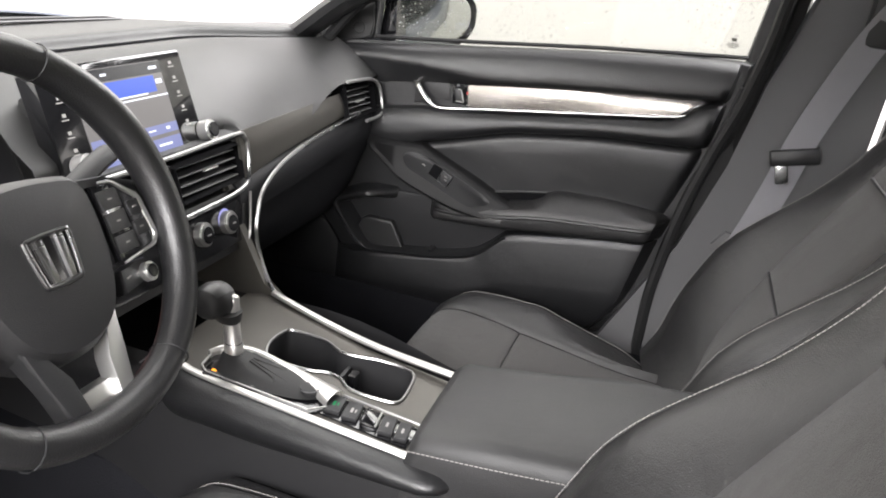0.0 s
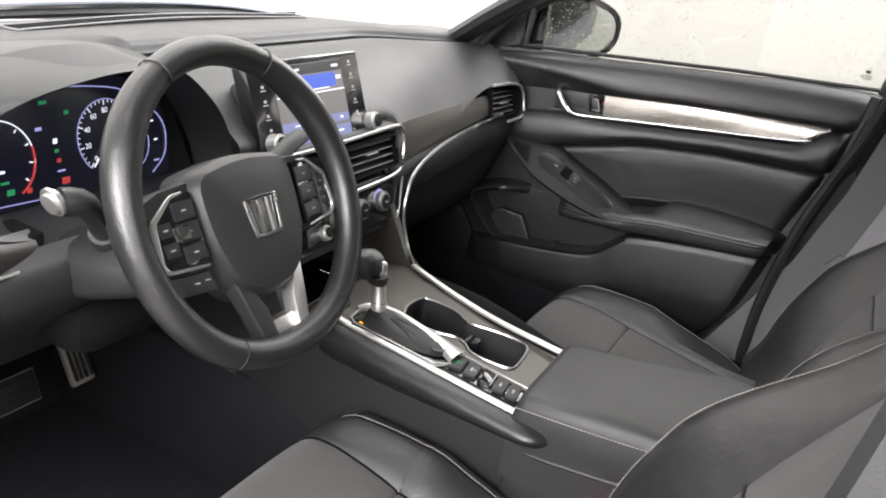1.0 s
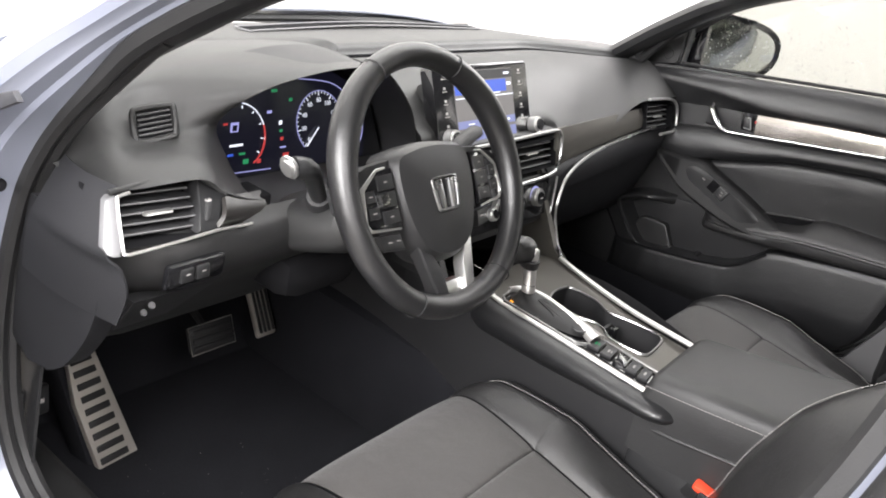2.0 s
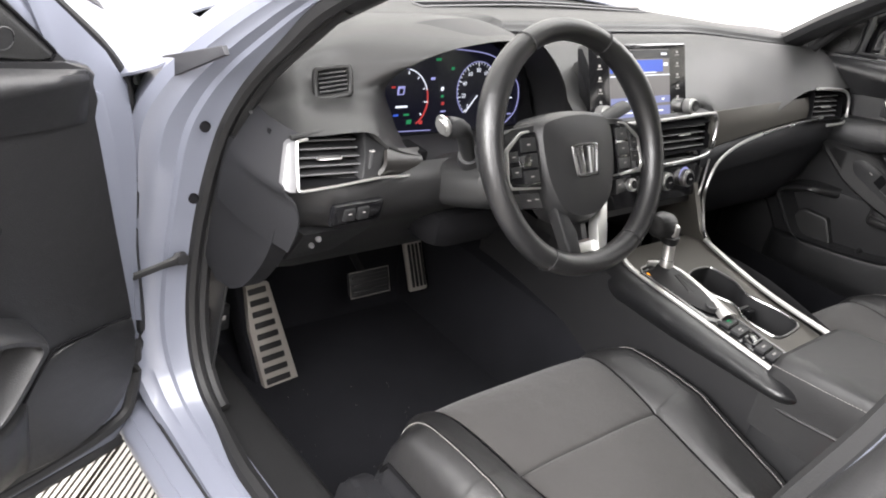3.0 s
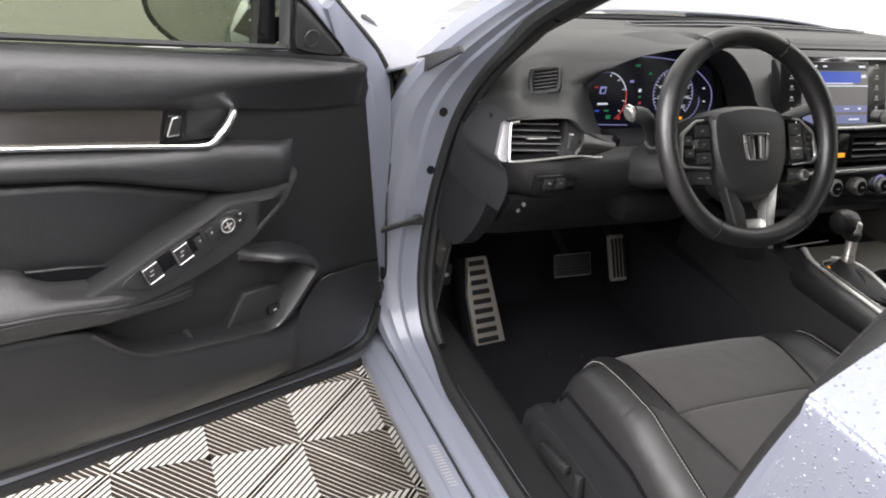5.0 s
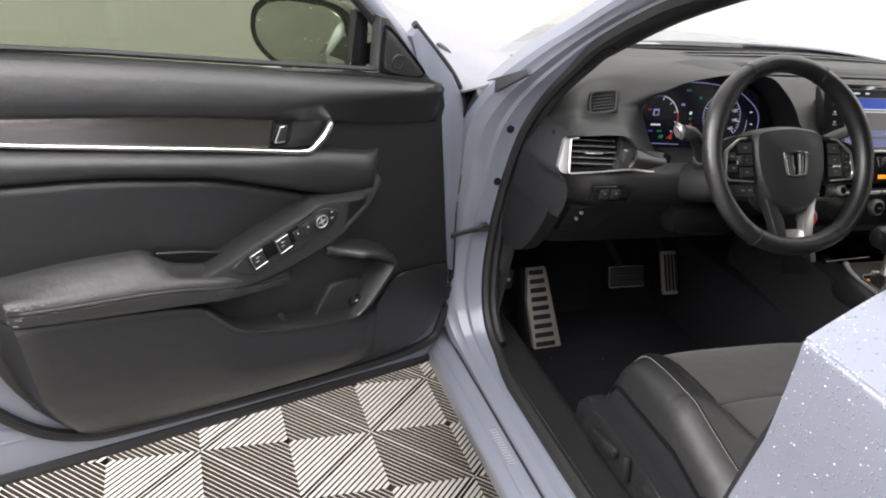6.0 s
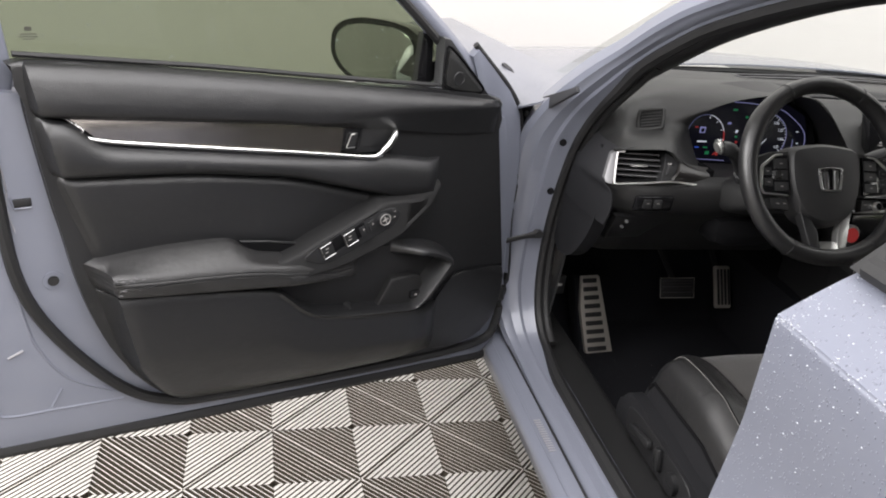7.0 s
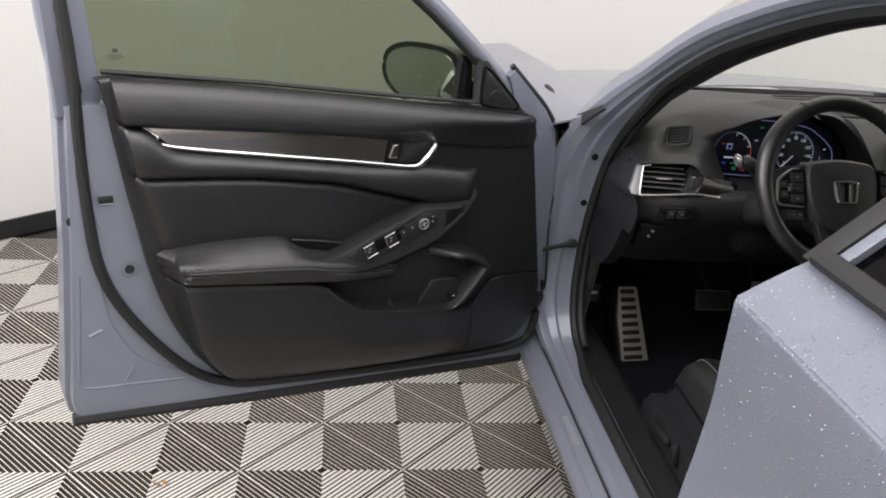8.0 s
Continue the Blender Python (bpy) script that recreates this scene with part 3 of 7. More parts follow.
    part("top_roll", relief(fn, [
        ([(ROLLTOP, 0)], -0.012), ([(ROLLTOP, -0.001)], [(0, 0.004)]), ([(ROLLTOP, -0.006)], [(u, 0.014 * k) for u, k in fade]), (mixed(ROLLTOP, ROLLFOLD, 0.35), [(u, 0.024 * k) for u, k in fade]),
        (mixed(ROLLTOP, ROLLFOLD, 0.72), [(u, 0.030 * k) for u, k in fade]), (mixed(ROLLTOP, ROLLFOLD, 0.93), [(u, 0.0315 * k) for u, k in fade]), ([(ROLLFOLD, -0.003)], [(u, 0.029 * k) for u, k in fade]),
        (mixed(ROLLFOLD, ROLLLOW, 0.5), [(-0.02, 0.007), (0.26, 0.021)]), ([(ROLLLOW, 0.001)], [(-0.02, 0.004), (0.2, 0.010), (0.3, 0.016)]), ([(ROLLLOW, 0)], 0.002)], -0.004, 0.004, 0.0), SOFT, door, "padded black top roll with a soft fold", 60)
    part("inlay_base", prism([(0.24, 0.822), (0.36, 0.829), (0.78, 0.894), (0.825, 0.940), (0.61, 0.925), (0.33, 0.887), (0.24, 0.880)], 0.0, 0.009, pf, 0.003), PLASTIC, door)
    part("brushed_inlay", prism([(0.360, 0.832), (0.768, 0.896), (0.808, 0.932), (0.785, 0.932), (0.6, 0.914), (0.350, 0.884)], 0.0, 0.0145, lambda a, b, n: fn(a, n - 0.15 * (b - 0.858 - 0.16 * (a - 0.355)), b), 0.0012), BRUSHED, door, "brushed brown-grey metal-look inlay")
    chrome = catm([fn(0.811, 0.013, 0.931), fn(0.790, 0.0155, 0.914), fn(0.770, 0.0185, 0.896), fn(0.6, 0.023, 0.869), fn(0.45, 0.023, 0.846), fn(0.361, 0.025, 0.832), fn(0.31, 0.029, 0.825), fn(0.288, 0.032, 0.827), fn(0.268, 0.031, 0.842), fn(0.250, 0.023, 0.860), fn(0.241, 0.006, 0.866)], 6)
    k = len(chrome)
    part("chrome_strip", tube(chrome, [0.0010 + 0.0018 * ease(i / k / 0.25) + 0.0040 * ease((i / k - 0.62) / 0.15) for i in range(k)], 10, flat=1.1), CHROME, door, "bright chrome strip ending in a pull handle")
    part("handle_recess", prism([(0.262, 0.836), (0.318, 0.838), (0.312, 0.884), (0.256, 0.880)], 0.004, 0.0115, pf, 0.004), PLASTIC, door)
    part("lever_plate", prism([(0.324, 0.836), (0.360, 0.836), (0.350, 0.884), (0.316, 0.884)], 0.004, 0.0150, pf, 0.002), GLOSS, door)
    lock = part("lock_lever", prism([(0.331, 0.842), (0.349, 0.842), (0.341, 0.868), (0.326, 0.868)], 0.012, 0.0205, pf, 0.003), PLASTIC, door, "small black lock lever with bright edges")
    part("lever_edge", tube([fn(0.349, 0.0195, 0.843), fn(0.341, 0.0205, 0.867), fn(0.334, 0.0205, 0.868)], 0.0011, 5), SILVER, lock)
    part("lever_edge", tube([fn(0.332, 0.0200, 0.8425), fn(0.348, 0.0200, 0.8425)], 0.0013, 5), SILVER, lock)
    if not driver:
        part("lever_mark", box(fn(0.353, 0.0155, 0.862), (0.001, 0.0025, 0.005), 0), RED, lock)
    part("mid_roll", relief(fn, [([(MIDTOP, 0)], 0.004), ([(MIDTOP, 0)], 0.016), ([(MIDTOP, -0.005)], 0.026), (mixed(MIDTOP, MIDLOW, 0.28), 0.034), (mixed(MIDTOP, MIDLOW, 0.6), 0.0375), ([(MIDLOW, 0.012)], 0.0355), ([(MIDLOW, 0.005)], 0.030), ([(MIDLOW, 0.001)], 0.020), ([(MIDLOW, 0)], 0.004)], 0.160, 0.030, 0.006), SOFT, door, "padded black band with a blunt end", 60)
    part("insert_pad", relief(fn, [([(MIDLOW, 0.002)], 0.003), ([(MIDLOW, -0.003)], 0.010), ([(MIDLOW, -0.009)], 0.0165), ([(MIDLOW, -0.017)], 0.0185), (mixed(MIDLOW, INSLOW, 0.35), 0.0175), (mixed(MIDLOW, INSLOW, 0.7), 0.014), ([(INSLOW, 0)], 0.011)], 0.17, 0.01, 0.0), SOFT, door, "black leather insert", 60)
    # armrest
    wide = [(0.30, 0.50), (0.38, 0.78), (0.47, 1.0)]

    def out(n):
        return [(u, n * k) for u, k in wide]

    rest = part("armrest", relief(fn, [([(ARMBACK, 0.003)], 0.006), ([(ARMBACK, 0)], out(0.015)), ([(ARMBACK, -0.002)], out(0.034)), (mixed(ARMBACK, ARMSEAM, 0.5), out(0.051)), ([(ARMSEAM, 0.013)], out(0.0605)), ([(ARMSEAM, 0.006)], out(0.0658)), ([(ARMSEAM, 0.0012)], out(0.0675)), ([(ARMSEAM, 0)], out(0.0652)), ([(ARMSEAM, -0.0012)], out(0.0676)),
        ([(ARMSEAM, -0.0052)], out(0.0678)), ([(ARMSEAM, -0.0064)], out(0.0656)), ([(ARMSEAM, -0.0076)], out(0.0678)), (mixed(ARMSEAM, ARMLOW, 0.7), out(0.0675)), ([(ARMLOW, 0.004)], out(0.065)), ([(ARMLOW, 0.001)], out(0.058)), ([(ARMLOW, -0.003)], out(0.04))], 0.325, 0.02, 0.0), LEATHER, door, "padded leather armrest with a double stitched seam", 62)
    if driver:
        bm, rnd = bmesh.new(), random.Random(11)
        for _ in range(46):
            u = 0.775 - abs(rnd.gauss(0, 0.035))
            z, n = line_at(ARMSEAM, u) + rnd.choice((0.009, 0.005, 0.003, -0.010, -0.018)) + rnd.uniform(-0.003, 0.003), 0.0672
            tube([fn(u, n, z), fn(u + rnd.uniform(-0.006, 0.006), n, z + rnd.uniform(-0.003, 0.003))], rnd.uniform(0.0003, 0.0009), 4, bm=bm)
        part("scuff_marks", bm, PILLARGREY, rest, "pale scuffs worn into the leather end")
    # near-black insert: the pull slot's unlit inside put into the colour
    part("grip_slot", prism([(0.552, 0.694), (0.50, 0.684), (0.445, 0.671), (0.442, 0.655), (0.535, 0.676)], 0.004, 0.0235, pf, 0.002), VOID, rest)
    part("slot_edge", tube([fn(0.552, 0.0225, 0.696), fn(0.50, 0.0225, 0.687), fn(0.446, 0.0225, 0.674), fn(0.440, 0.0235, 0.660)], 0.0022, 6), SOFT, rest)
    # switch pod, a wedge between the insert and the armrest
    ribn = [(0.12, 0.012), (0.17, 0.046), (0.24, 0.056), (0.5, 0.060)]
    bm = bmesh.new()
    rows = [(PODTOP, 0.006, [(0, 0.010)]), (PODTOP, 0.003, [(0.12, 0.012), (0.2, 0.051)]), (PODTOP, -0.003, [(0.12, 0.016), (0.2, 0.0575)]), (PODRIB, 0.007, ribn), (PODRIB, 0.003, [(u, n + 0.0035) for u, n in ribn]), (PODRIB, -0.002, [(u, n + 0.004) for u, n in ribn]), (PODRIB, -0.008, [(u, n - 0.002) for u, n in ribn]), (PODRIB, -0.014, [(u, n * 0.6) for u, n in ribn]), (PODRIB, -0.022, [(0, 0.003)])]
    part("switch_pod", sheet(lambda s, t: fn(0.132 + 0.36 * s, lerp(rows[int(t * 8 + 0.5)][2], 0.132 + 0.36 * s), line_at(rows[int(t * 8 + 0.5)][0], 0.132 + 0.36 * s) + rows[int(t * 8 + 0.5)][1]), 40, 8, bm=bm), PODBLACK, door, "moulded wedge round the switches with a worn rib", 50)

    def onpod(a, b, n):
        z1, z2 = line_at(PODTOP, a) - 0.004, line_at(PODRIB, a) + 0.007
        return fn(a, 0.0575 + (lerp(ribn, a) - 0.0575) * min(1.2, max(-0.2, (z1 - b) / max(0.01, z1 - z2))) + n, b)

    plate = smooth_loop([(0.445, 0.658), (0.410, 0.680), (0.340, 0.707), (0.285, 0.728), (0.262, 0.728), (0.248, 0.716), (0.262, 0.694), (0.318, 0.671), (0.380, 0.646), (0.410, 0.643)], 3)
    sw = part("switch_plate", prism(plate, -0.006, 0.0016, onpod, 0.001), PLASTIC, door, "black window switch plate with pale marked switches")

    def rect(u, z, du, dz, lean=0.42):
        """A rectangle in the pod's plane, its long side rising along the plate."""
        c, q = math.cos(lean), math.sin(lean)
        return [(u + a * c + b * q, z - a * q + b * c) for a, b in ((-du, -dz), (du, -dz), (du, dz), (-du, dz))]

    for u, z in ((0.402, 0.669), (0.356, 0.686)) if driver else ((0.345, 0.690),):
        part("switch_well", prism(rect(u - 0.023, z + 0.009, 0.011, 0.013), -0.004, 0.0022, onpod, 0.0005), VOID, sw)
        s1 = part("window_switch", prism(rect(u, z, 0.0125, 0.0135), -0.002, 0.0075, onpod, 0.003), PLASTIC, sw)
        q = rect(u, z, 0.0115, 0.0125)
        part("switch_rim", tube([onpod(*q[2], 0.0076), onpod(*q[1], 0.0080), onpod(*q[0], 0.0080)], 0.0010, 5), SATIN, s1)
        part("switch_rim", tube([onpod(*q[2], 0.0076), onpod(*q[3], 0.0074)], 0.0008, 5), SATIN, s1)
        for d in (-0.003, 0.004):
            part("switch_mark", prism(rect(u + 0.002, z + d, 0.0030, 0.0008), 0.0072, 0.0080, onpod, 0), THREAD, s1)
    if not driver:
        part("switch_mark", prism(rect(0.295, 0.708, 0.004, 0.0012), 0.001, 0.0022, onpod, 0), THREAD, sw)
    if driver:
        for du, dz in ((0.328, 0.693), (0.309, 0.701)):
            s1 = part("small_switch", prism(rect(du, dz, 0.0060, 0.0105), -0.002, 0.0042, onpod, 0.0015), PLASTIC, sw)
            part("switch_mark", prism(rect(du, dz + 0.004, 0.0014, 0.0014), 0.0040, 0.0048, onpod, 0), THREAD, s1)
        ring = [(0.284 + 0.0125 * math.cos(a), 0.711 + 0.0125 * math.sin(a)) for a in (i * math.pi / 12 for i in range(24))]
        kn = part("mirror_knob", prism(ring, -0.002, 0.0075, onpod, 0.002), PLASTIC, sw)
        part("knob_ring", tube([onpod(0.284 + (a - 0.284) * 0.86, 0.711 + (b - 0.711) * 0.86, 0.0078) for a, b in ring], 0.0011, 6, True), SILVER, kn)
        part("knob_mark", prism(rect(0.284, 0.711, 0.0070, 0.0011), 0.007, 0.0084, onpod, 0), THREAD, kn)
        part("knob_mark", prism(rect(0.284, 0.711, 0.0011, 0.0070), 0.007, 0.0084, onpod, 0), THREAD, kn)
        for dz in (-0.006, 0.005):
            s1 = part("small_switch", prism(rect(0.262, 0.718 + dz, 0.0045, 0.0040), -0.002, 0.0036, onpod, 0.001), PLASTIC, sw)
            part("switch_mark", prism(rect(0.262, 0.718 + dz, 0.0020, 0.0010), 0.003, 0.0042, onpod, 0), THREAD, s1)
    # lower panel with the map pocket
    def swell(n):
        return [(0.10, 0.004 if n > 0 else n), (0.115, n * 0.45), (0.15, n * 0.8), (0.20, n)]

    part("lower_bulge", relief(fn, [([(PANLOW, 0)], -0.016), (mixed(PANLOW, PANTOP, 0.03), swell(0.006)), (mixed(PANLOW, PANTOP, 0.12), swell(0.022)), (mixed(PANLOW, PANTOP, 0.28), swell(0.038)), (mixed(PANLOW, PANTOP, 0.42), swell(0.0475)), (mixed(PANLOW, PANTOP, 0.50), swell(0.0515)), (mixed(PANLOW, PANTOP, 0.56), swell(0.0525)), (mixed(PANLOW, PANTOP, 0.75), swell(0.051)), (mixed(PANLOW, PANTOP, 0.92), swell(0.0490)),
        ([(PANTOP, -0.004)], swell(0.0475)), ([(PANTOP, -0.001)], swell(0.044)), ([(PANTOP, 0)], swell(0.036)), ([(PANTOP, 0)], 0.004)], 0.10, 0.004, 0.0, 64), SOFT, door, "black lower door panel with a map pocket", 55)
    part("pocket_well", prism([(0.52, 0.62), (0.42, 0.53), (0.19, 0.487), (0.13, 0.53), (0.12, 0.58), (0.16, 0.62), (0.33, 0.63)], 0.0, 0.006, pf, 0.002), DARK, door)
    lip = [(p.x, p.y) for p in catm([(a, b, 0) for a, b in ((0.484, 0.592), (0.448, 0.556), (0.412, 0.532), (0.36, 0.517), (0.313, 0.508), (0.234, 0.497), (0.196, 0.492), (0.176, 0.499), (0.153, 0.520), (0.118, 0.563), (0.109, 0.575), (0.110, 0.583), (0.120, 0.590), (0.150, 0.604), (0.185, 0.611), (0.23, 0.613))], 5)]
    rings, k = [], len(lip)
    for i, (u, z) in enumerate(lip):
        du, dz = lip[min(i + 1, k - 1)][0] - lip[max(i - 1, 0)][0], lip[min(i + 1, k - 1)][1] - lip[max(i - 1, 0)][1]
        d = math.hypot(du, dz)
        o = (-dz / d, du / d)
        f = ease((i / k - 0.40) / 0.12)
        w, inn = 0.003 + 0.007 * f, 0.004 + 0.008 * ease((i / k - 0.46) / 0.1)
        low = 1 - 0.9 * ease((i / k - 0.90) / 0.10)
        rings.append([fn(u + o[0] * a, n * low, z + o[1] * a) for a, n in ((-inn, 0.006), (-inn * 0.55, 0.026), (-0.001, 0.047), (0.001, 0.0512), (w - 0.003, 0.0518), (w, 0.0490), (w + 0.004, 0.036 + 0.012 * (1 - f)), (w + 0.006 * f + 0.003, 0.004))])
    part("pocket_rim", loft(rings, False, False), SOFT, door, "worn moulded pocket rim", 45)
    part("bottle_step", prism([(0.268, 0.488), (0.232, 0.552), (0.226, 0.556), (0.172, 0.556), (0.158, 0.548), (0.148, 0.522), (0.188, 0.488)], 0.0, 0.023, pf, 0.007, segs=4), LOWPLASTIC, door, "moulded bottle step in the pocket", 30)
    turn = pose(0, 0, 0, 0, 0, 23.5 if driver else -90)
    if driver:
        bt = part("pocket_button", box(fn(0.174, 0.0245, 0.512), (0.024, 0.012, 0.017), 0.003, turn), GLOSS, door)
        part("button_mark", box(fn(0.174, 0.0310, 0.513), (0.006, 0.001, 0.003), 0, turn), THREAD, bt)
    part("pocket_clip", disc(fn(0.326, 0.020, 0.512), 0.010, 0.020, turn @ XZ, r2=0.004), SOFT, door)
    part("speaker_cover", prism(smooth_loop([(-0.078, 0.515), (0.0, 0.525), (0.062, 0.520), (0.11, 0.46), (0.150, 0.402), (0.11, 0.352), (0.03, 0.346), (-0.02, 0.354), (-0.060, 0.382), (-0.078, 0.43)], 3), 0.0, 0.006, pf, 0.003), SOFT, door, "black speaker cover")
    part("speaker_line", tube(catm([fn(-0.075, 0.004, 0.522), fn(0.0, 0.004, 0.530), fn(0.052, 0.004, 0.530), fn(0.068, 0.004, 0.518), fn(0.112, 0.004, 0.461), fn(0.154, 0.004, 0.402)], 5), 0.0022, 6), VOID, door)
    # sail panel with its small speaker
    sail = part("sail_panel", prism([(0.135, 0.935), (0.137, 1.028), (0.12, 1.025), (0.012, 0.912), (0.03, 0.91)], -0.03, -0.004, pf, 0.006), PLASTIC, door, "black triangular speaker panel")
    face_t = pose(0, 0, 0, 0, 0, 23.5 if driver else 90) @ XZ
    part("speaker_field", prism(smooth_loop([(0.126, 0.945), (0.126, 0.99), (0.118, 1.002), (0.045, 0.934), (0.040, 0.924), (0.052, 0.922), (0.112, 0.934)], 3), -0.004, 0.0005, pf, 0.002), PAD, sail)
    part("speaker_groove", tube(catm([fn(u, -0.0035, z) for u, z in ((0.130, 0.942), (0.130, 0.992), (0.120, 1.010), (0.040, 0.937), (0.034, 0.922), (0.052, 0.917), (0.114, 0.930))], 4, True), 0.0022, 6, True), VOID, sail)
    part("tweeter", disc(fn(0.098, 0.0005, 0.951), 0.0125, 0.002, face_t), SOFT, sail)
    part("tweeter_ring", tube([fn(0.098 + 0.0125 * math.cos(q), 0.0015, 0.951 + 0.0125 * math.sin(q)) for q in (2 * math.pi * i / 24 for i in range(24))], 0.0010, 5, True), PLASTIC, sail)
    # mirror, its glass turned in towards the driver
    MU, MN, MZ = 0.165, -0.185, 0.955 if driver else 0.975

    ca0, sa0 = (0.94, 0.342) if driver else (0.74, 0.673)
    grow = 1.12 if driver else 1.28

    def mf(a, b, n):
        """a: across the glass (plus is outwards), b: up, n: forwards of the glass."""
        a, b = a * grow, b * grow
        return fn(MU + sa0 * a - ca0 * n, MN - ca0 * a - sa0 * n, MZ + b)

    hous = []
    for k in range(9):
        t = k / 8
        sc = math.sqrt(max(0.02, 1 - t**2.4))
        ring = []
        for i in range(32):
            a = 2 * math.pi * i / 32
            ca, sa = math.cos(a), math.sin(a)
            w = 0.118 if ca > 0 else 0.098
            ring.append(mf(w * math.copysign(abs(ca) ** 0.62, ca) * sc, (0.066 - 0.012 * max(0, ca)) * math.copysign(abs(sa) ** 0.62, sa) * sc + 0.010 * ca * (sa < 0), 0.012 - 0.012 + 0.115 * t))
        hous.append(ring)
    mir = part("mirror", loft(hous), GLOSS, door, "gloss black door mirror beaded with water")
    ring = []
    for i in range(32):
        a = 2 * math.pi * i / 32
        ca, sa = math.cos(a), math.sin(a)
        w = 0.104 if ca > 0 else 0.082
        ring.append((w * math.copysign(abs(ca) ** 0.62, ca), (0.056 - 0.011 * max(0, ca)) * math.copysign(abs(sa) ** 0.62, sa) + 0.009 * ca * (sa < 0)))
    part("mirror_glass", prism(ring, 0.0, 0.003, lambda a, b, n: mf(a, b, -n - 0.001), 0.001), MIRROR, mir, "silvered mirror glass spotted with water")
    bm = bmesh.new()
    rnd = random.Random(7)
    for _ in range(70):
        x, z = rnd.uniform(-0.07, 0.085), rnd.uniform(-0.04, 0.045)
        bmesh.ops.create_icosphere(bm, subdivisions=1, radius=rnd.uniform(0.0006, 0.0016), matrix=Matrix.Translation(mf(x, z, -0.0042)))
    # opaque thread-coloured beads stand for drops, brightness in the colour
    part("water_beads", bm, THREAD, mir)
    part("mirror_arm", prism([(0.05, 0.925), (0.15, 0.935), (0.14, 0.975), (0.06, 0.97)], -0.15, -0.055, pf, 0.01), GLOSS, mir)
    part("mirror_foot", prism([(0.128, 0.925), (0.165, 0.93), (0.158, 1.03), (0.132, 1.028)], -0.064, -0.045, pf, 0.006), GLOSS, mir)
    return door

# ---- the car's body ----
car = thing("car_body", "grey-blue saloon car body wet with rain, its driver's door open", "car body")
# seal line of the driver's door opening: place and width of the painted rim there
APERTURE = [((-0.75, -0.62, 0.345), 0.060), ((-0.75, -0.39, 0.328), 0.060), ((-0.75, -0.04, 0.326), 0.060), ((-0.75, 0.13, 0.332), 0.060), ((-0.752, 0.205, 0.37), 0.072), ((-0.753, 0.243, 0.45), 0.085),
            ((-0.752, 0.248, 0.56), 0.08), ((-0.75, 0.228, 0.68), 0.08), ((-0.745, 0.195, 0.79), 0.092), ((-0.737, 0.165, 0.855), 0.085), ((-0.726, 0.13, 0.908), 0.072), ((-0.705, 0.08, 0.968), 0.06),
            ((-0.69, 0.03, 1.018), 0.048), ((-0.67, -0.06, 1.08), 0.048), ((-0.654, -0.15, 1.128), 0.048), ((-0.632, -0.32, 1.192), 0.05), ((-0.618, -0.48, 1.234), 0.05), ((-0.612, -0.62, 1.25), 0.05),
            ((-0.63, -0.72, 1.22), 0.05), ((-0.665, -0.725, 1.10), 0.05), ((-0.70, -0.705, 0.96), 0.05), ((-0.718, -0.675, 0.85), 0.06), ((-0.728, -0.645, 0.72), 0.07), ((-0.74, -0.625, 0.55), 0.08), ((-0.748, -0.625, 0.42), 0.075)]


def aperture_rows(side=1):
    pts = catm([p for p, _ in APERTURE], 5, True)
    wid = [w.x for w in catm([(w, 0, 0) for _, w in APERTURE], 5, True)]
    rows = []
    for p, w in zip(pts, wid):
        o = Vector((0, p.y + 0.2, p.z - 0.74))
        o = Vector((0, o.y * 0.9, o.z)).normalized()
        k = w / 0.08
        prof = ((0.012, -0.004), (0.0, 0.0), (-0.018, 0.003), (-0.031, 0.005), (-0.036, 0.012), (-0.058, 0.016), (-0.064, 0.023), (-0.079, 0.029), (-0.086, 0.045), (-0.07, 0.085))
        rows.append([p + Vector((a * k if a < 0 else a, 0, 0)) + o * (b * k if b > 0 else b) for a, b in prof])
    if side < 0:
        rows = [[Vector((-v.x, v.y, v.z)) for v in r] for r in rows]
    return rows, pts


rows, seal_line = aperture_rows()
part("door_opening", loft(rows + [rows[0]], False, False), PAINT, car, "painted grey-blue door opening")
part("pillar_weatherstrip", tube(catm([(-0.665, -0.755, 1.20), (-0.70, -0.752, 1.08), (-0.735, -0.735, 0.96), (-0.754, -0.703, 0.85), (-0.766, -0.672, 0.72), (-0.776, -0.648, 0.55), (-0.779, -0.64, 0.40)], 5), 0.025, 10), RUBBER, car, "thick black weatherstrip on the centre pillar")
part("opening_seal", tube([p + Vector((-0.004 + 0.014 * ease(p.y / 0.15), 0, 0)) for p in seal_line], [0.0150 - 0.004 * ease(p.y / 0.15) for p in seal_line], 8, True, up=(1, 0, 0)), RUBBER, car, "black rubber seal round the opening")
front_run = [p for p in seal_line if p.y > 0.02 and p.z > 0.335]
part("seal_lip", tube([p + Vector((0.027, -0.002, 0)) for p in front_run], 0.0105, 8, up=(1, 0, 0)), RUBBER, car, "second lip of the rubber seal")
rows2, seal2 = aperture_rows(-1)
part("door_opening", loft(rows2 + [rows2[0]], False, False), PLASTIC, car)
part("opening_seal", tube([Vector((-p.x - 0.012, p.y, p.z)) for p in seal_line], 0.011, 8, True, up=(1, 0, 0)), RUBBER, car)


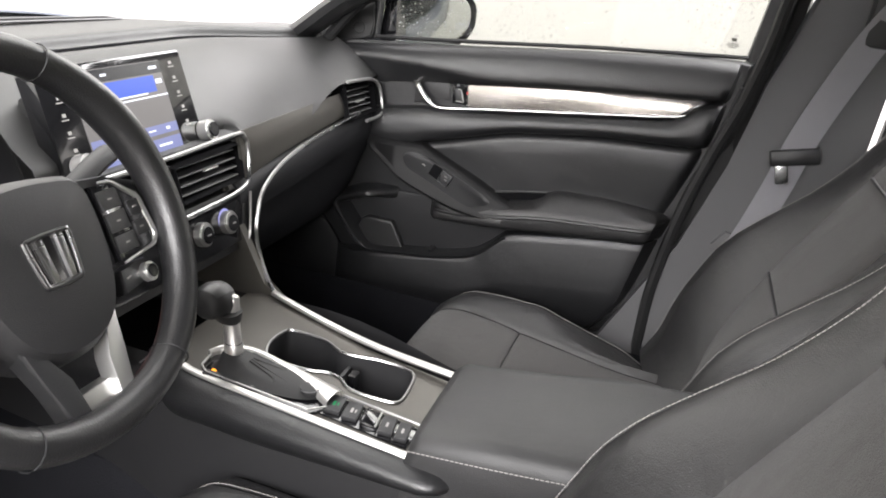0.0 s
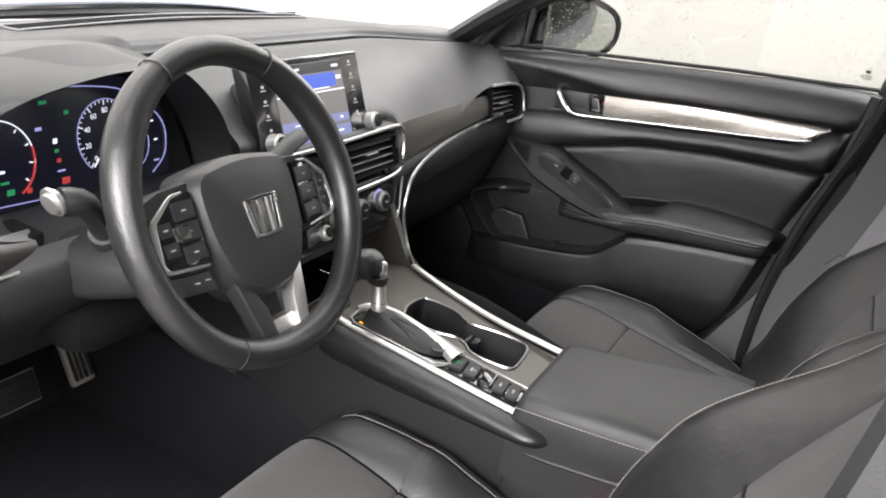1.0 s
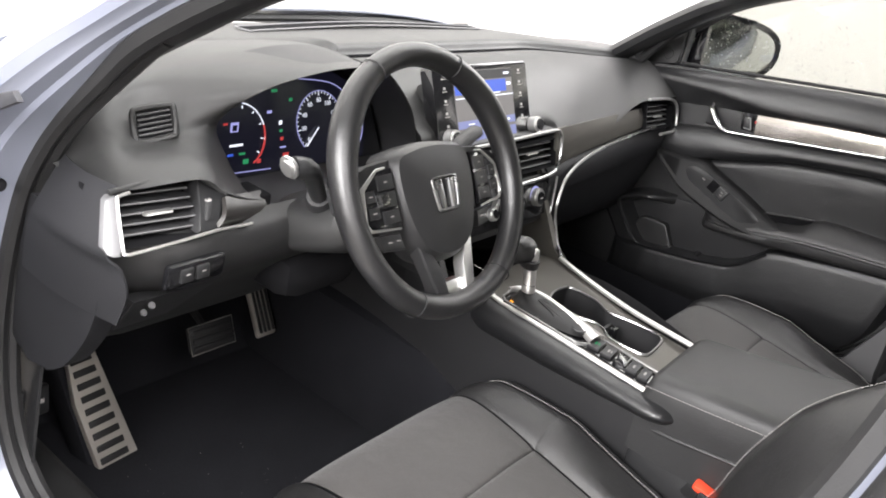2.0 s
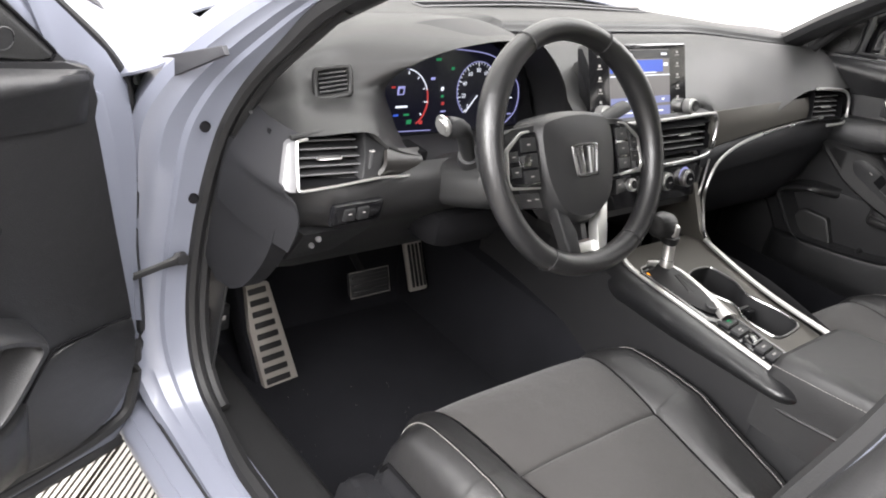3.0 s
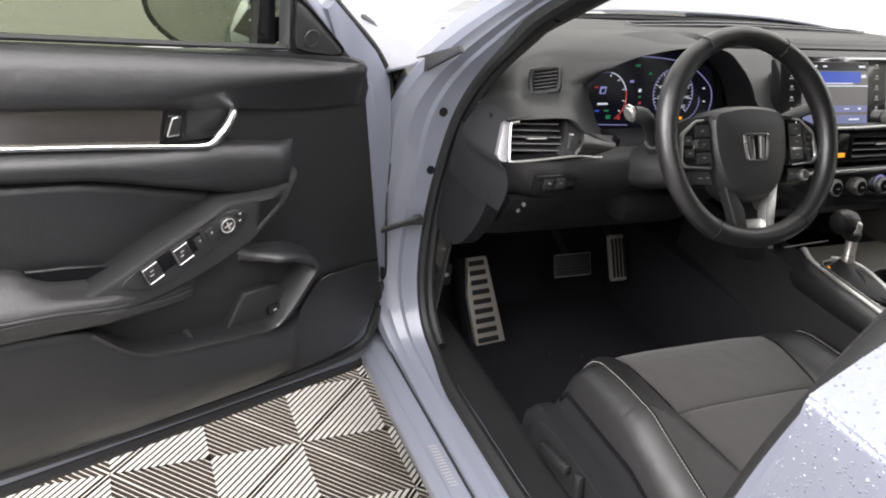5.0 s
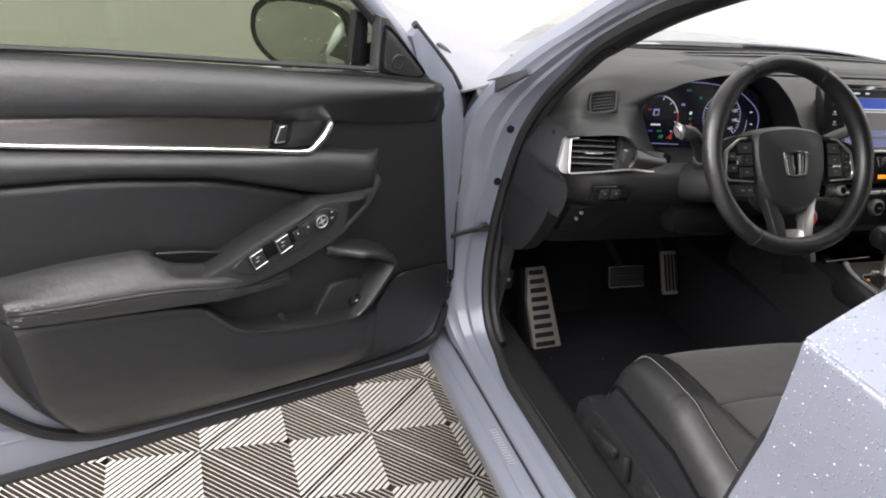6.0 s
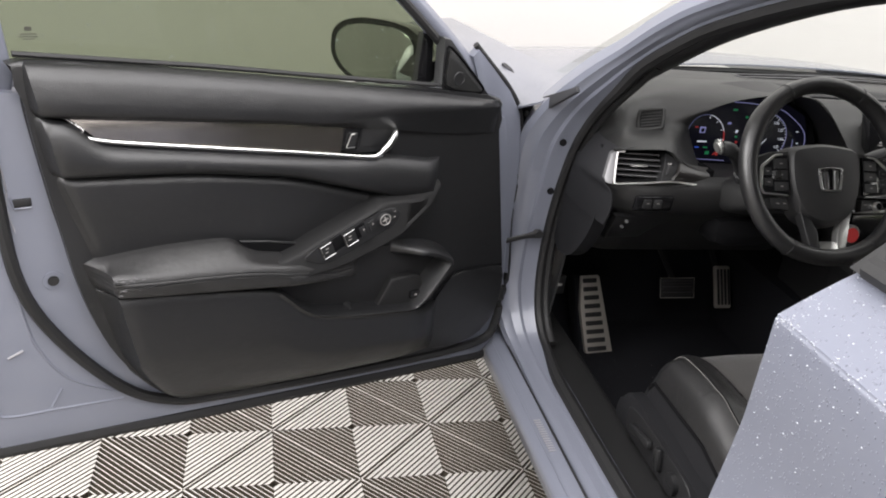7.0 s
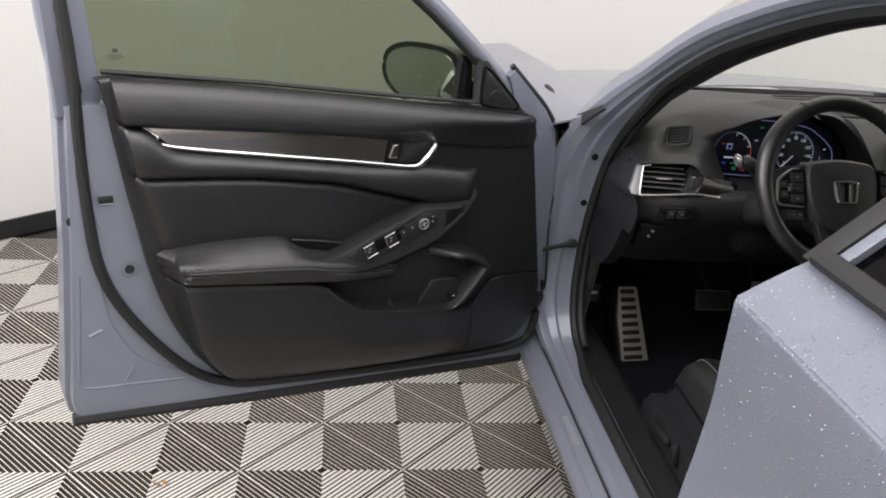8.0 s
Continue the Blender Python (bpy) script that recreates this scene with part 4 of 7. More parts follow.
def sill_outer(s, t):
    prof = [(-0.812, 0.308), (-0.838, 0.304), (-0.858, 0.290), (-0.862, 0.272), (-0.850, 0.245), (-0.836, 0.215), (-0.82, 0.18), (-0.78, 0.17)]
    q = catm([(a, 0, b) for a, b in prof], 3)
    v = q[min(int(t * (len(q) - 1) + 0.5), len(q) - 1)]
    return Vector((v.x, 0.36 - 2.2 * s, v.z))


part("sill", sheet(sill_outer, 12, 15), PAINT, car, "painted sill under the doors")
part("sill_joint", tube([(-0.822, 0.27, 0.335), (-0.818, 0.20, 0.3125), (-0.816, 0, 0.3085), (-0.816, -0.7, 0.3085)], 0.0026, 6), DARK, car, "dark joint between sill and flange")
part("sill_crease", tube([(-0.846, 0.24, 0.3005), (-0.846, -0.7, 0.3005)], 0.0016, 6), PAINT, car)
bm = bmesh.new()
for k in range(14):
    box((-0.834, -0.19 + 0.0075 * k, 0.3055), (0.015, 0.0032, 0.0012), 0, bm=bm)
part("sill_label", bm, WEBBING, car, "faint worn label ticks")
# hinge pillar details
for x, y, z in ((-0.770, 0.172, 0.818), (-0.770, 0.198, 0.699)):
    part("pillar_plug", disc((x, y, z), 0.0072, 0.008, pose(0, 0, 0, 0, 0, -35) @ XZ), VOID, car, "black rubber plug")
strap = part("check_strap", tube([(-0.764, 0.236, 0.581), (-0.774, 0.236, 0.580), (-0.780, 0.235, 0.578), (-0.80, 0.234, 0.574), (-0.85, 0.236, 0.560)], [0.0075, 0.0085, 0.0060, 0.0045, 0.0045], 8, flat=1.4), RUBBER, car, "greasy black door check strap")
part("strap_bolt", disc((-0.768, 0.232, 0.582), 0.009, 0.014, XZ), DARK, strap)
for z in (0.765, 0.40):
    part("hinge", box((-0.822, 0.285, z - 0.012), (0.030, 0.035, 0.06), 0.008), PAINT, car, "painted door hinge")
    part("hinge_pin", tube([(-0.840, 0.285, z - 0.047), (-0.840, 0.285, z + 0.023)], 0.008, 8), PAINT, car)
# dark slab put into the hinge gap for the shade there
part("hinge_gap_shade", prism([(0.31, 0.33), (0.34, 0.33), (0.36, 0.86), (0.33, 0.86)], -0.90, -0.80, lambda a, b, n: Vector((n, a, b)), 0.003), DARK, car)
part("wing_inner", prism([(0.275, 0.66), (0.60, 0.62), (0.60, 0.89), (0.31, 0.89), (0.275, 0.87)], -0.795, -0.785, lambda a, b, n: Vector((n, a, b)), 0.002), BRACKET, car)
part("fender_bracket", prism([(0.29, 0.60), (0.44, 0.60), (0.44, 0.775), (0.29, 0.80)], -0.80, -0.796, lambda a, b, n: Vector((n, a, b)), 0.001), BRACKET, car, "dark primed bracket behind the wing")
part("wing_bracket", prism([(0.42, 0.790), (0.44, 0.802), (0.40, 0.822), (0.30, 0.866), (0.21, 0.905), (0.05, 0.966), (0.04, 0.958), (0.14, 0.908), (0.22, 0.866), (0.26, 0.842), (0.33, 0.822)], -0.812, -0.806, lambda a, b, n: Vector((-1.618 - n, a, b)), 0.002), BRACKET, car, "dark primed bracket along the wing edge")
part("bracket_bolt", disc((-0.814, 0.30, 0.842), 0.0065, 0.008, pose(0, 0, 0, 0, 90, 0)), SILVER, car)


def wing(s, t):
    y = 0.345 + 1.35 * s - 0.145 * (1 - s) * ease((0.47 - t) / 0.22)
    prof = [(-0.70 + 0.02 * s, 0.925 - 0.10 * s), (-0.78, 0.915 - 0.10 * s), (-0.85, 0.885 - 0.09 * s), (-0.895, 0.83 - 0.07 * s), (-0.915, 0.72 - 0.03 * s), (-0.915, 0.55), (-0.91, 0.40), (-0.89, 0.25)]
    f = t * (len(prof) - 1)
    i = min(int(f), len(prof) - 2)
    f -= i
    return Vector((prof[i][0] * (1 - f) + prof[i + 1][0] * f, y, prof[i][1] * (1 - f) + prof[i + 1][1] * f))


for sx in (1, -1):
    part("front_wing", sheet(lambda s, t: Vector((wing(s, t).x * sx, wing(s, t).y, wing(s, t).z - (0.085 if sx < 0 else 0))), 14, 21, 0.004), WETPAINT, car, "wet grey-blue front wing")
part("bonnet", sheet(lambda s, t: Vector((-0.70 + 0.05 * s + t * (1.48 - 0.08 * s), 0.60 + 1.15 * s - 0.17 * (1 - s) * abs(2 * t - 1) ** 3, 0.895 - 0.10 * s - 0.10 * s * s + 0.03 * math.cos((2 * t - 1) * 1.4) - 0.075 * max(0, 2 * t - 1) ** 5)), 16, 24, 0.004), WETPAINT, car, "wet grey-blue bonnet")
part("cowl", sheet(lambda s, t: Vector(((2 * t - 1) * 0.72, 0.58 + 0.10 * s, 0.835 + 0.02 * s - 0.05 * (2 * t - 1) ** 4)), 4, 20, 0.004), RUBBER, car, "black cowl under the windscreen")


def screen_at(s, t):
    x = 2 * t - 1
    hw = 0.72 - 0.14 * s
    return Vector((x * hw, 0.63 - 0.78 * s - 0.10 * x * x * (1 - 0.3 * s), 0.895 + 0.45 * s - 0.035 * x**4))


w = part("windscreen", sheet(screen_at, 12, 20), WINDSCREEN, car, "clear windscreen")
w.visible_shadow = False
part("windscreen_gasket", tube([screen_at(0.015, i / 40) for i in range(41)], 0.008, 6), RUBBER, car, "black windscreen gasket")
part("roof", sheet(lambda s, t: Vector(((2 * t - 1) * 0.60, -0.13 - 1.7 * s, 1.345 + 0.06 * math.sin(math.pi * min(1, s * 0.8 + 0.15)) + 0.03 * (1 - (2 * t - 1) ** 2))), 16, 12, 0.02), PAINT, car, "painted roof")
part("headliner", sheet(lambda s, t: Vector(((2 * t - 1) * 0.60, -0.15 - 1.7 * s, 1.29 + 0.05 * math.sin(math.pi * min(1, s * 0.8 + 0.15)) + 0.03 * (1 - (2 * t - 1) ** 2))), 16, 12, 0.01), PILLARGREY, car, "grey cloth headliner")
for sx in (1, -1):
    part("pillar_trim", tube(catm([(0.715 * sx, 0.25, 0.868), (0.685 * sx, 0.14, 0.953), (0.65 * sx, 0.03, 1.034), (0.615 * sx, -0.10, 1.115), (0.58 * sx, -0.3, 1.198), (0.555 * sx, -0.5, 1.25)], 5), 0.036, 10, flat=0.6), PLASTIC, car, "black windscreen pillar trim")
    part("roof_rail", tube(catm([(0.60 * sx, -0.2, 1.22), (0.575 * sx, -0.6, 1.28), (0.575 * sx, -1.2, 1.30), (0.57 * sx, -1.8, 1.26)], 5), 0.045, 8), PILLARGREY, car)
part("rear_bulkhead", box((0, -2.0, 0.55), (1.5, 0.05, 0.80), 0.01), PILLARGREY, car, "dark rear of the cabin")
rw = part("rear_window", sheet(lambda s, t: Vector((-0.58 + 1.16 * t, -1.84 - 0.14 * s, 1.30 - 0.35 * s)), 4, 8, 0.004), WINDOW, car, "tinted rear window")
rw.visible_shadow = False

# opaque pale beads: the light refracted in drops is put into the colour
WATER = bpy.data.materials.new("pale_opaque_bead")
WATER.use_nodes = True
wb = WATER.node_tree.nodes["Principled BSDF"]
wb.inputs["Base Color"].default_value, wb.inputs["Roughness"].default_value, wb.inputs["Coat Weight"].default_value = (0.30, 0.315, 0.35, 1), 0.06, 1.0
# the rear door on the driver's side, shut
SKIN = [(-0.822, 0.998), (-0.862, 0.976), (-0.903, 0.950), (-0.9085, 0.944), (-0.910, 0.932), (-0.905, 0.87), (-0.894, 0.79), (-0.890, 0.70), (-0.898, 0.60), (-0.906, 0.50), (-0.90, 0.40), (-0.87, 0.31)]
SKINC = catm([(a, 0, b) for a, b in SKIN], 4)
rear = thing("rear_door", "shut grey-blue rear door covered in water drops", "car door")


def rear_skin(s, t):
    q = SKINC[min(int(t * (len(SKINC) - 1) + 0.5), len(SKINC) - 1)]
    x, z = q.x, q.z
    lean = 0.045 * ease((0.95 - z) / 0.3)
    return Vector((x, -0.785 + lean - 1.1 * s, z + 0.012 * s))


part("door_skin", sheet(rear_skin, 14, 40), BEADPAINT, rear, "wet grey-blue outer skin", 30)
rnd = random.Random(21)
spots = []
for _ in range(1500):
    s0, t0 = rnd.random() ** 1.6 * 0.75, 0.04 + rnd.random() ** 1.3 * 0.76
    f = t0 * (len(SKINC) - 1)
    i = int(f)
    u, v = SKINC[i], SKINC[i + 1]
    q = u.lerp(v, f - i)
    spots.append((Vector((q.x, -0.785 + 0.045 * ease((0.95 - q.z) / 0.3) - 1.1 * s0, q.z + 0.012 * s0)), Vector((-(u.z - v.z), 0, u.x - v.x)).normalized(), 0.0005 + 0.0012 * rnd.random() ** 3))
water_beads(spots, rear)
part("shut_face", sheet(lambda s, t: rear_skin(0, t) + Vector((0.17 * s, 0.008 * math.sin(math.pi * min(1, s * 6)) - 0.02 * s, 0)), 4, 40), PAINT, rear)
part("belt_moulding", tube([(-0.835, -0.80, 1.003), (-0.838, -1.2, 1.012), (-0.83, -1.85, 1.015)], 0.013, 8), RUBBER, rear, "black belt moulding")
q = part("window_pane", sheet(lambda s, t: Vector((-0.822 + 0.20 * t, -0.835 - 0.85 * s - 0.06 * t, 1.005 + 0.27 * t)), 4, 4), DARKGLASS, rear, "dark privacy window beaded with water")
q.visible_shadow = False
def side_plane(a, b, n):
    return Vector((-0.826 - n + 0.20 * (b - 1.0) / 0.27, a, b))


part("sash_trim", prism([(-0.782, 0.995), (-0.813, 0.995), (-0.898, 1.27), (-0.867, 1.28)], 0.0, 0.016, side_plane, 0.004), RUBBER, rear, "black sash edge")
part("window_sash", prism([(-0.814, 0.995), (-0.832, 0.995), (-0.917, 1.27), (-0.899, 1.27)], 0.0, 0.012, side_plane, 0.002), WETPAINT, rear)
part("quarter_divider", prism([(-0.985, 1.0), (-1.005, 1.0), (-0.99, 1.27), (-0.97, 1.27)], 0.0, 0.008, side_plane, 0.002), RUBBER, rear)
part("centre_pillar", prism([(-0.60, 0.32), (-0.80, 0.32), (-0.82, 0.9), (-0.86, 1.28), (-0.74, 1.28), (-0.72, 1.0), (-0.66, 0.7)], -0.745, -0.70, lambda a, b, n: Vector((n + 0.24 * max(0, b - 0.85), a, b)), 0.01), PILLARGREY, car, "grey centre pillar trim")

# ---- floor of the cabin ----
part("cabin_floor", sheet(lambda s, t: Vector((-0.74 + 1.48 * t, 0.75 - 2.7 * s, 0.205 + 0.28 * ease((0.10 - s) / 0.1))), 30, 10), CARPET, car, "black carpet flecked with dirt")
bm = bmesh.new()
rnd = random.Random(4)
for _ in range(45):
    x, y = rnd.uniform(-0.62, -0.30), rnd.uniform(-0.05, 0.28)
    bmesh.ops.create_icosphere(bm, subdivisions=1, radius=rnd.uniform(0.0003, 0.0008), matrix=Matrix.Translation((x, y, 0.2055)))
tagged(part("carpet_grit", bm, THREAD), "pale crumbs of grit on the carpet", "grit", kind="stuff")
part("sill_scuff_plate", sheet(lambda s, t: Vector((-0.737 + 0.122 * t, 0.36 - 1.0 * s, 0.326 - 0.012 * t - 0.075 * ease((t - 0.62) / 0.38))), 14, 10, 0.005), LOWPLASTIC, car, "black sill trim")
part("kick_panel", sheet(lambda s, t: Vector((-0.742 + 0.04 * t + 0.05 * s, 0.20 + 0.30 * s, 0.21 + 0.42 * t)), 8, 8, 0.004), PLASTIC, car, "black kick panel")
part("bonnet_lever", box((-0.695, 0.255, 0.44), (0.045, 0.012, 0.05), 0.005), PLASTIC, car)
part("lever_mark", box((-0.69, 0.247, 0.443), (0.016, 0.002, 0.008), 0.001), THREAD, car)
part("firewall", sheet(lambda s, t: Vector((-0.74 + 1.48 * t, 0.64 + 0.02 * s, 0.3 + 0.58 * s)), 4, 4), DARK, car)
part("tunnel", box((0.0, -0.3, 0.3), (0.20, 1.7, 0.28), 0.05), CARPET, car)
part("side_carpet", sheet(lambda s, t: Vector((0.735 - 0.03 * t, 0.6 - 1.6 * s, 0.21 + 0.2 * t)), 6, 3), CARPET, car)
part("kick_panel", sheet(lambda s, t: Vector((0.742 - 0.04 * t, 0.20 + 0.4 * s, 0.21 + 0.55 * t)), 6, 6), FOOTWELL, car)

# pedals and foot rest
def pedal(name, label, c, w, h, ribs, lean, upright, mt):
    p = thing(name, label, "pedal")
    p.matrix_world = Matrix.Translation(c) @ pose(0, 0, 0, lean, 0, 0)
    pad = part("pad", box((0, 0, 0), (w, 0.014, h), 0.006), mt, p)
    bm = bmesh.new()
    for k in range(ribs):
        f = (k + 0.5) / ribs - 0.5
        if upright:
            box((f * w * 0.86, -0.009, 0), (w / ribs * 0.42, 0.006, h * 0.84), 0.002, bm=bm)
        else:
            box((0, -0.009, f * h * 0.86), (w * 0.9, 0.006, h / ribs * 0.42), 0.002, bm=bm)
    part("rubber_rib" if mt is STEEL else "grip_bar", bm, RUBBER, pad)
    if mt is RUBBER:
        part("pad_rim", tube(catm([(-w / 2, -0.006, -h / 2), (w / 2, -0.006, -h / 2), (w / 2, -0.006, h / 2), (-w / 2, -0.006, h / 2)], 1, True), 0.0009, 6, True), STEEL, pad, "bright steel rim")
    part("arm", tube([(0, 0.012, h * 0.2), (0.01, 0.06, h * 0.8), (0.0, 0.10, h * 2)], 0.008, 6), DARK, p)
    return p


pedal("brake_pedal", "steel-edged brake pedal with black rubber bars", (-0.325, 0.335, 0.386), 0.096, 0.052, 3, -22, False, RUBBER)
pedal("accelerator_pedal", "bright metal accelerator pedal with upright black bars", (-0.133, 0.42, 0.342), 0.05, 0.118, 4, -28, True, STEEL)
rest = thing("foot_rest", "drilled metal foot rest with black slots", "foot rest")
rest.matrix_world = Matrix.Translation((-0.524, 0.375, 0.285)) @ pose(0, 0, 0, -30, 0, 6)
part("plate", prism([(-0.036, -0.11), (0.036, -0.115), (0.042, -0.10), (0.022, 0.10), (0.018, 0.105), (-0.030, 0.105), (-0.042, 0.02)], 0.0, 0.012, lambda a, b, n: Vector((a, -n, b)), 0.003), STEEL, rest)
for k in range(9):
    z = -0.089 + 0.0225 * k
    part("slot", box((-0.003 - 0.006 * k / 9, -0.0115, z), (0.056 - 0.016 * k / 9, 0.004, 0.0125), 0.002), RUBBER, rest)
part("backing", box((-0.005, 0.03, 0), (0.08, 0.05, 0.22), 0.01), CARPET, rest)

# ---- dashboard ----
dash = thing("dashboard", "two-tone black dashboard with satin chrome trim", "dashboard")
TOP = [(0.66, 0.855), (0.60, 0.890), (0.54, 0.910), (0.46, 0.922), (0.36, 0.931), (0.305, 0.935), (0.286, 0.933), (0.279, 0.921), (0.268, 0.914), (0.255, 0.920), (0.22, 0.922), (0.17, 0.904), (0.115, 0.870), (0.06, 0.832), (0.03, 0.805), (0.022, 0.79)]
TOPC = catm([(0, a, b) for a, b in TOP], 4)


def dash_top(s, t):
    x = -0.745 + 1.49 * t
    p = TOPC[min(int(s * (len(TOPC) - 1) + 0.5), len(TOPC) - 1)]
    w = ease((x - 0.38) / 0.21) if x > 0 else 0
    if x < -0.15 and p.y < 0.34:
        y = p.y if p.y > 0.2 else 0.2 - 0.12 * (0.2 - p.y)
        q = swept(x, y, p.z if p.y > 0.2 else 0.915 - 0.1 * (0.2 - p.y))
        return Vector((x, max(q.y, 0.195 + 0.1 * ease((-0.42 - x) / -0.1)), q.z - 0.035 * ease((0.34 - p.y) / 0.06)))
    if w > 0 and p.y < 0.225:
        a = Vector((x, 0.0145 + 0.05 * (0.74 - x), 0.862))
        t, b = (0.225 - p.y) / 0.203, swept(x, 0.225, 0.923)
        return swept(x, p.y, p.z).lerp(b + (a - b) * t + Vector((0, 0, 0.006 * math.sin(math.pi * t))), w)
    if -0.17 < x < 0.245 and p.y < 0.068:
        return Vector((x, 0.068, p.z))
    return swept(x, p.y, p.z)


def swept(x, y, z):
    """The dash top sweeps back and down towards the doors."""
    e = ease((abs(x) - 0.40) / 0.33)
    return Vector((x, y - 0.13 * e * ease((y - 0.10) / 0.17) - 0.05 * e * ease((y - 0.35) / 0.2), z - (0.02 if x < 0 else -0.004) * e * ease((y - 0.02) / 0.15)))


part("top_pad", sheet(dash_top, len(TOPC) - 1, 110, 0.004), PAD, dash, "grained grey-black dash top")
# black tube laid in the groove; the shade under the lip as colour
part("top_seam", tube([swept(-0.19 + 0.89 * i / 60, 0.2705, 0.9175) for i in range(61)], 0.0036, 6), VOID, dash, "black tube in the groove between the two tiers, for its shade")
# demister grille
bm = tube(catm([(-0.238, 0.446, 0.9268), (-0.20, 0.4505, 0.927), (0.1, 0.474, 0.9288), (0.40, 0.4505, 0.927), (0.438, 0.446, 0.9268), (0.438, 0.406, 0.929), (0.40, 0.4105, 0.9293), (0.1, 0.434, 0.931), (-0.20, 0.4105, 0.9293), (-0.238, 0.406, 0.929)], 5, True), 0.0015, 6, True)
# pale rim puts the highlight along the grille edge into its colour
gr = part("demister_vent", bm, PILLARGREY, dash, "long demister grille with a pale rim for its edge highlight")
# near-black strip stands for the unlit inside of the slot
part("grille_slot", sheet(lambda s, t: Vector((-0.235 + 0.67 * s, 0.409 + 0.034 * t + 0.028 * math.sin(math.pi * s), 0.9288 - 0.002 * t + 0.002 * math.sin(math.pi * s))), 16, 1, 0.003), VOID, gr)

# driver's instrument hood
ARCH = [(-0.478, 0.066, 0.794), (-0.500, 0.092, 0.814), (-0.512, 0.108, 0.845), (-0.521, 0.118, 0.875), (-0.518, 0.108, 0.898), (-0.500, 0.090, 0.922), (-0.470, 0.070, 0.945), (-0.425, 0.053, 0.962), (-0.377, 0.042, 0.971), (-0.315, 0.036, 0.970), (-0.268, 0.042, 0.946), (-0.214, 0.050, 0.900), (-0.178, 0.057, 0.844), (-0.170, 0.060, 0.790)]
# the skin between the opening and the dash: one entry for each corner of the arch, half way, three quarters out, outer edge
HALF = [(-0.489, 0.050, 0.800), (-0.522, 0.058, 0.816), (-0.548, 0.066, 0.842), (-0.572, 0.080, 0.868), (-0.618, 0.126, 0.8645), (-0.598, 0.152, 0.884), (-0.578, 0.166, 0.908), (-0.520, 0.155, 0.938), (-0.450, 0.165, 0.956), (-0.350, 0.17, 0.966), (-0.28, 0.17, 0.958), (-0.20, 0.15, 0.920), (-0.165, 0.11, 0.870), (-0.16, 0.064, 0.795)]
WIDE = [(-0.495, 0.042, 0.803), (-0.534, 0.038, 0.818), (-0.566, 0.040, 0.840), (-0.595, 0.048, 0.864), (-0.664, 0.092, 0.859), (-0.656, 0.142, 0.868), (-0.640, 0.180, 0.900), (-0.575, 0.205, 0.926), (-0.490, 0.235, 0.943), (-0.375, 0.25, 0.950), (-0.285, 0.25, 0.946), (-0.20, 0.23, 0.930), (-0.157, 0.18, 0.898), (-0.153, 0.105, 0.845)]
SKIRT = [(-0.500, 0.034, 0.806), (-0.545, 0.022, 0.820), (-0.580, 0.018, 0.836), (-0.612, 0.024, 0.855), (-0.700, 0.050, 0.846), (-0.712, 0.142, 0.836), (-0.712, 0.205, 0.870), (-0.625, 0.260, 0.910), (-0.530, 0.325, 0.930), (-0.40, 0.335, 0.933), (-0.29, 0.335, 0.933), (-0.20, 0.31, 0.932), (-0.15, 0.25, 0.922), (-0.145, 0.15, 0.89)]
RAYS = [catm(r, 4) for r in zip(ARCH, HALF, WIDE, SKIRT)]
RINGS = [catm([r[k] for r in RAYS], 5) for k in range(len(RAYS[0]))]


def arch(y, sc):
    """The edge of the opening moved in by y and shrunk."""
    return [Vector((-0.37 + (p.x + 0.37) * sc, p.y + y, 0.84 + (p.z - 0.84) * sc)) for p in RINGS[0]]


hood = part("instrument_hood", loft([arch(0.008, 0.985), arch(0.001, 0.990)] + RINGS, False, False), PAD, dash, "hooded instrument binnacle flowing into the dash", 50)
part("hood_lining", loft([arch(0.006, 0.986), arch(0.05, 0.985), arch(0.13, 0.98)], False, False), DARK, dash)
# near-black block set beside the column for the gap's shade
part("column_gap_shade", box((-0.500, 0.060, 0.760), (0.024, 0.05, 0.105), 0.004), VOID, dash)
part("hood_sill", sheet(lambda s, t: Vector((-0.52 + 0.36 * s, 0.045 + 0.09 * t, 0.790 + 0.012 * t)), 8, 3, 0.004), DARK, dash)


def face(x, z, n=0.0):
    """A place on the tilted instrument face."""
    return Vector((x, 0.135 + 0.25 * (z - 0.86) - n, z))


part("instrument_face", prism([(-0.525, 0.775), (-0.545, 0.88), (-0.52, 0.915), (-0.45, 0.945), (-0.29, 0.945), (-0.215, 0.905), (-0.185, 0.80), (-0.19, 0.775)], -0.004, 0.0, lambda a, b, n: face(a, b, n), 0), GLOSS, dash, "dark glossy instrument panel")
cluster = part("instrument_display", prism([(-0.495, 0.803), (-0.515, 0.85), (-0.51, 0.895), (-0.465, 0.925), (-0.40, 0.936), (-0.30, 0.936), (-0.235, 0.905), (-0.222, 0.85), (-0.23, 0.803)], 0.0, 0.002, lambda a, b, n: face(a, b, n), 0), GLOWDIM, dash, "lit instrument display")


def arc_on(cx, cz, r, a0, a1, rad, name, mt, n=0.004, steps=24):
    pts = [face(cx + r * math.cos(radians(a0 + (a1 - a0) * i / steps)), cz + r * math.sin(radians(a0 + (a1 - a0) * i / steps)), n) for i in range(steps + 1)]
    return part(name, tube(pts, rad, 5), mt, cluster)


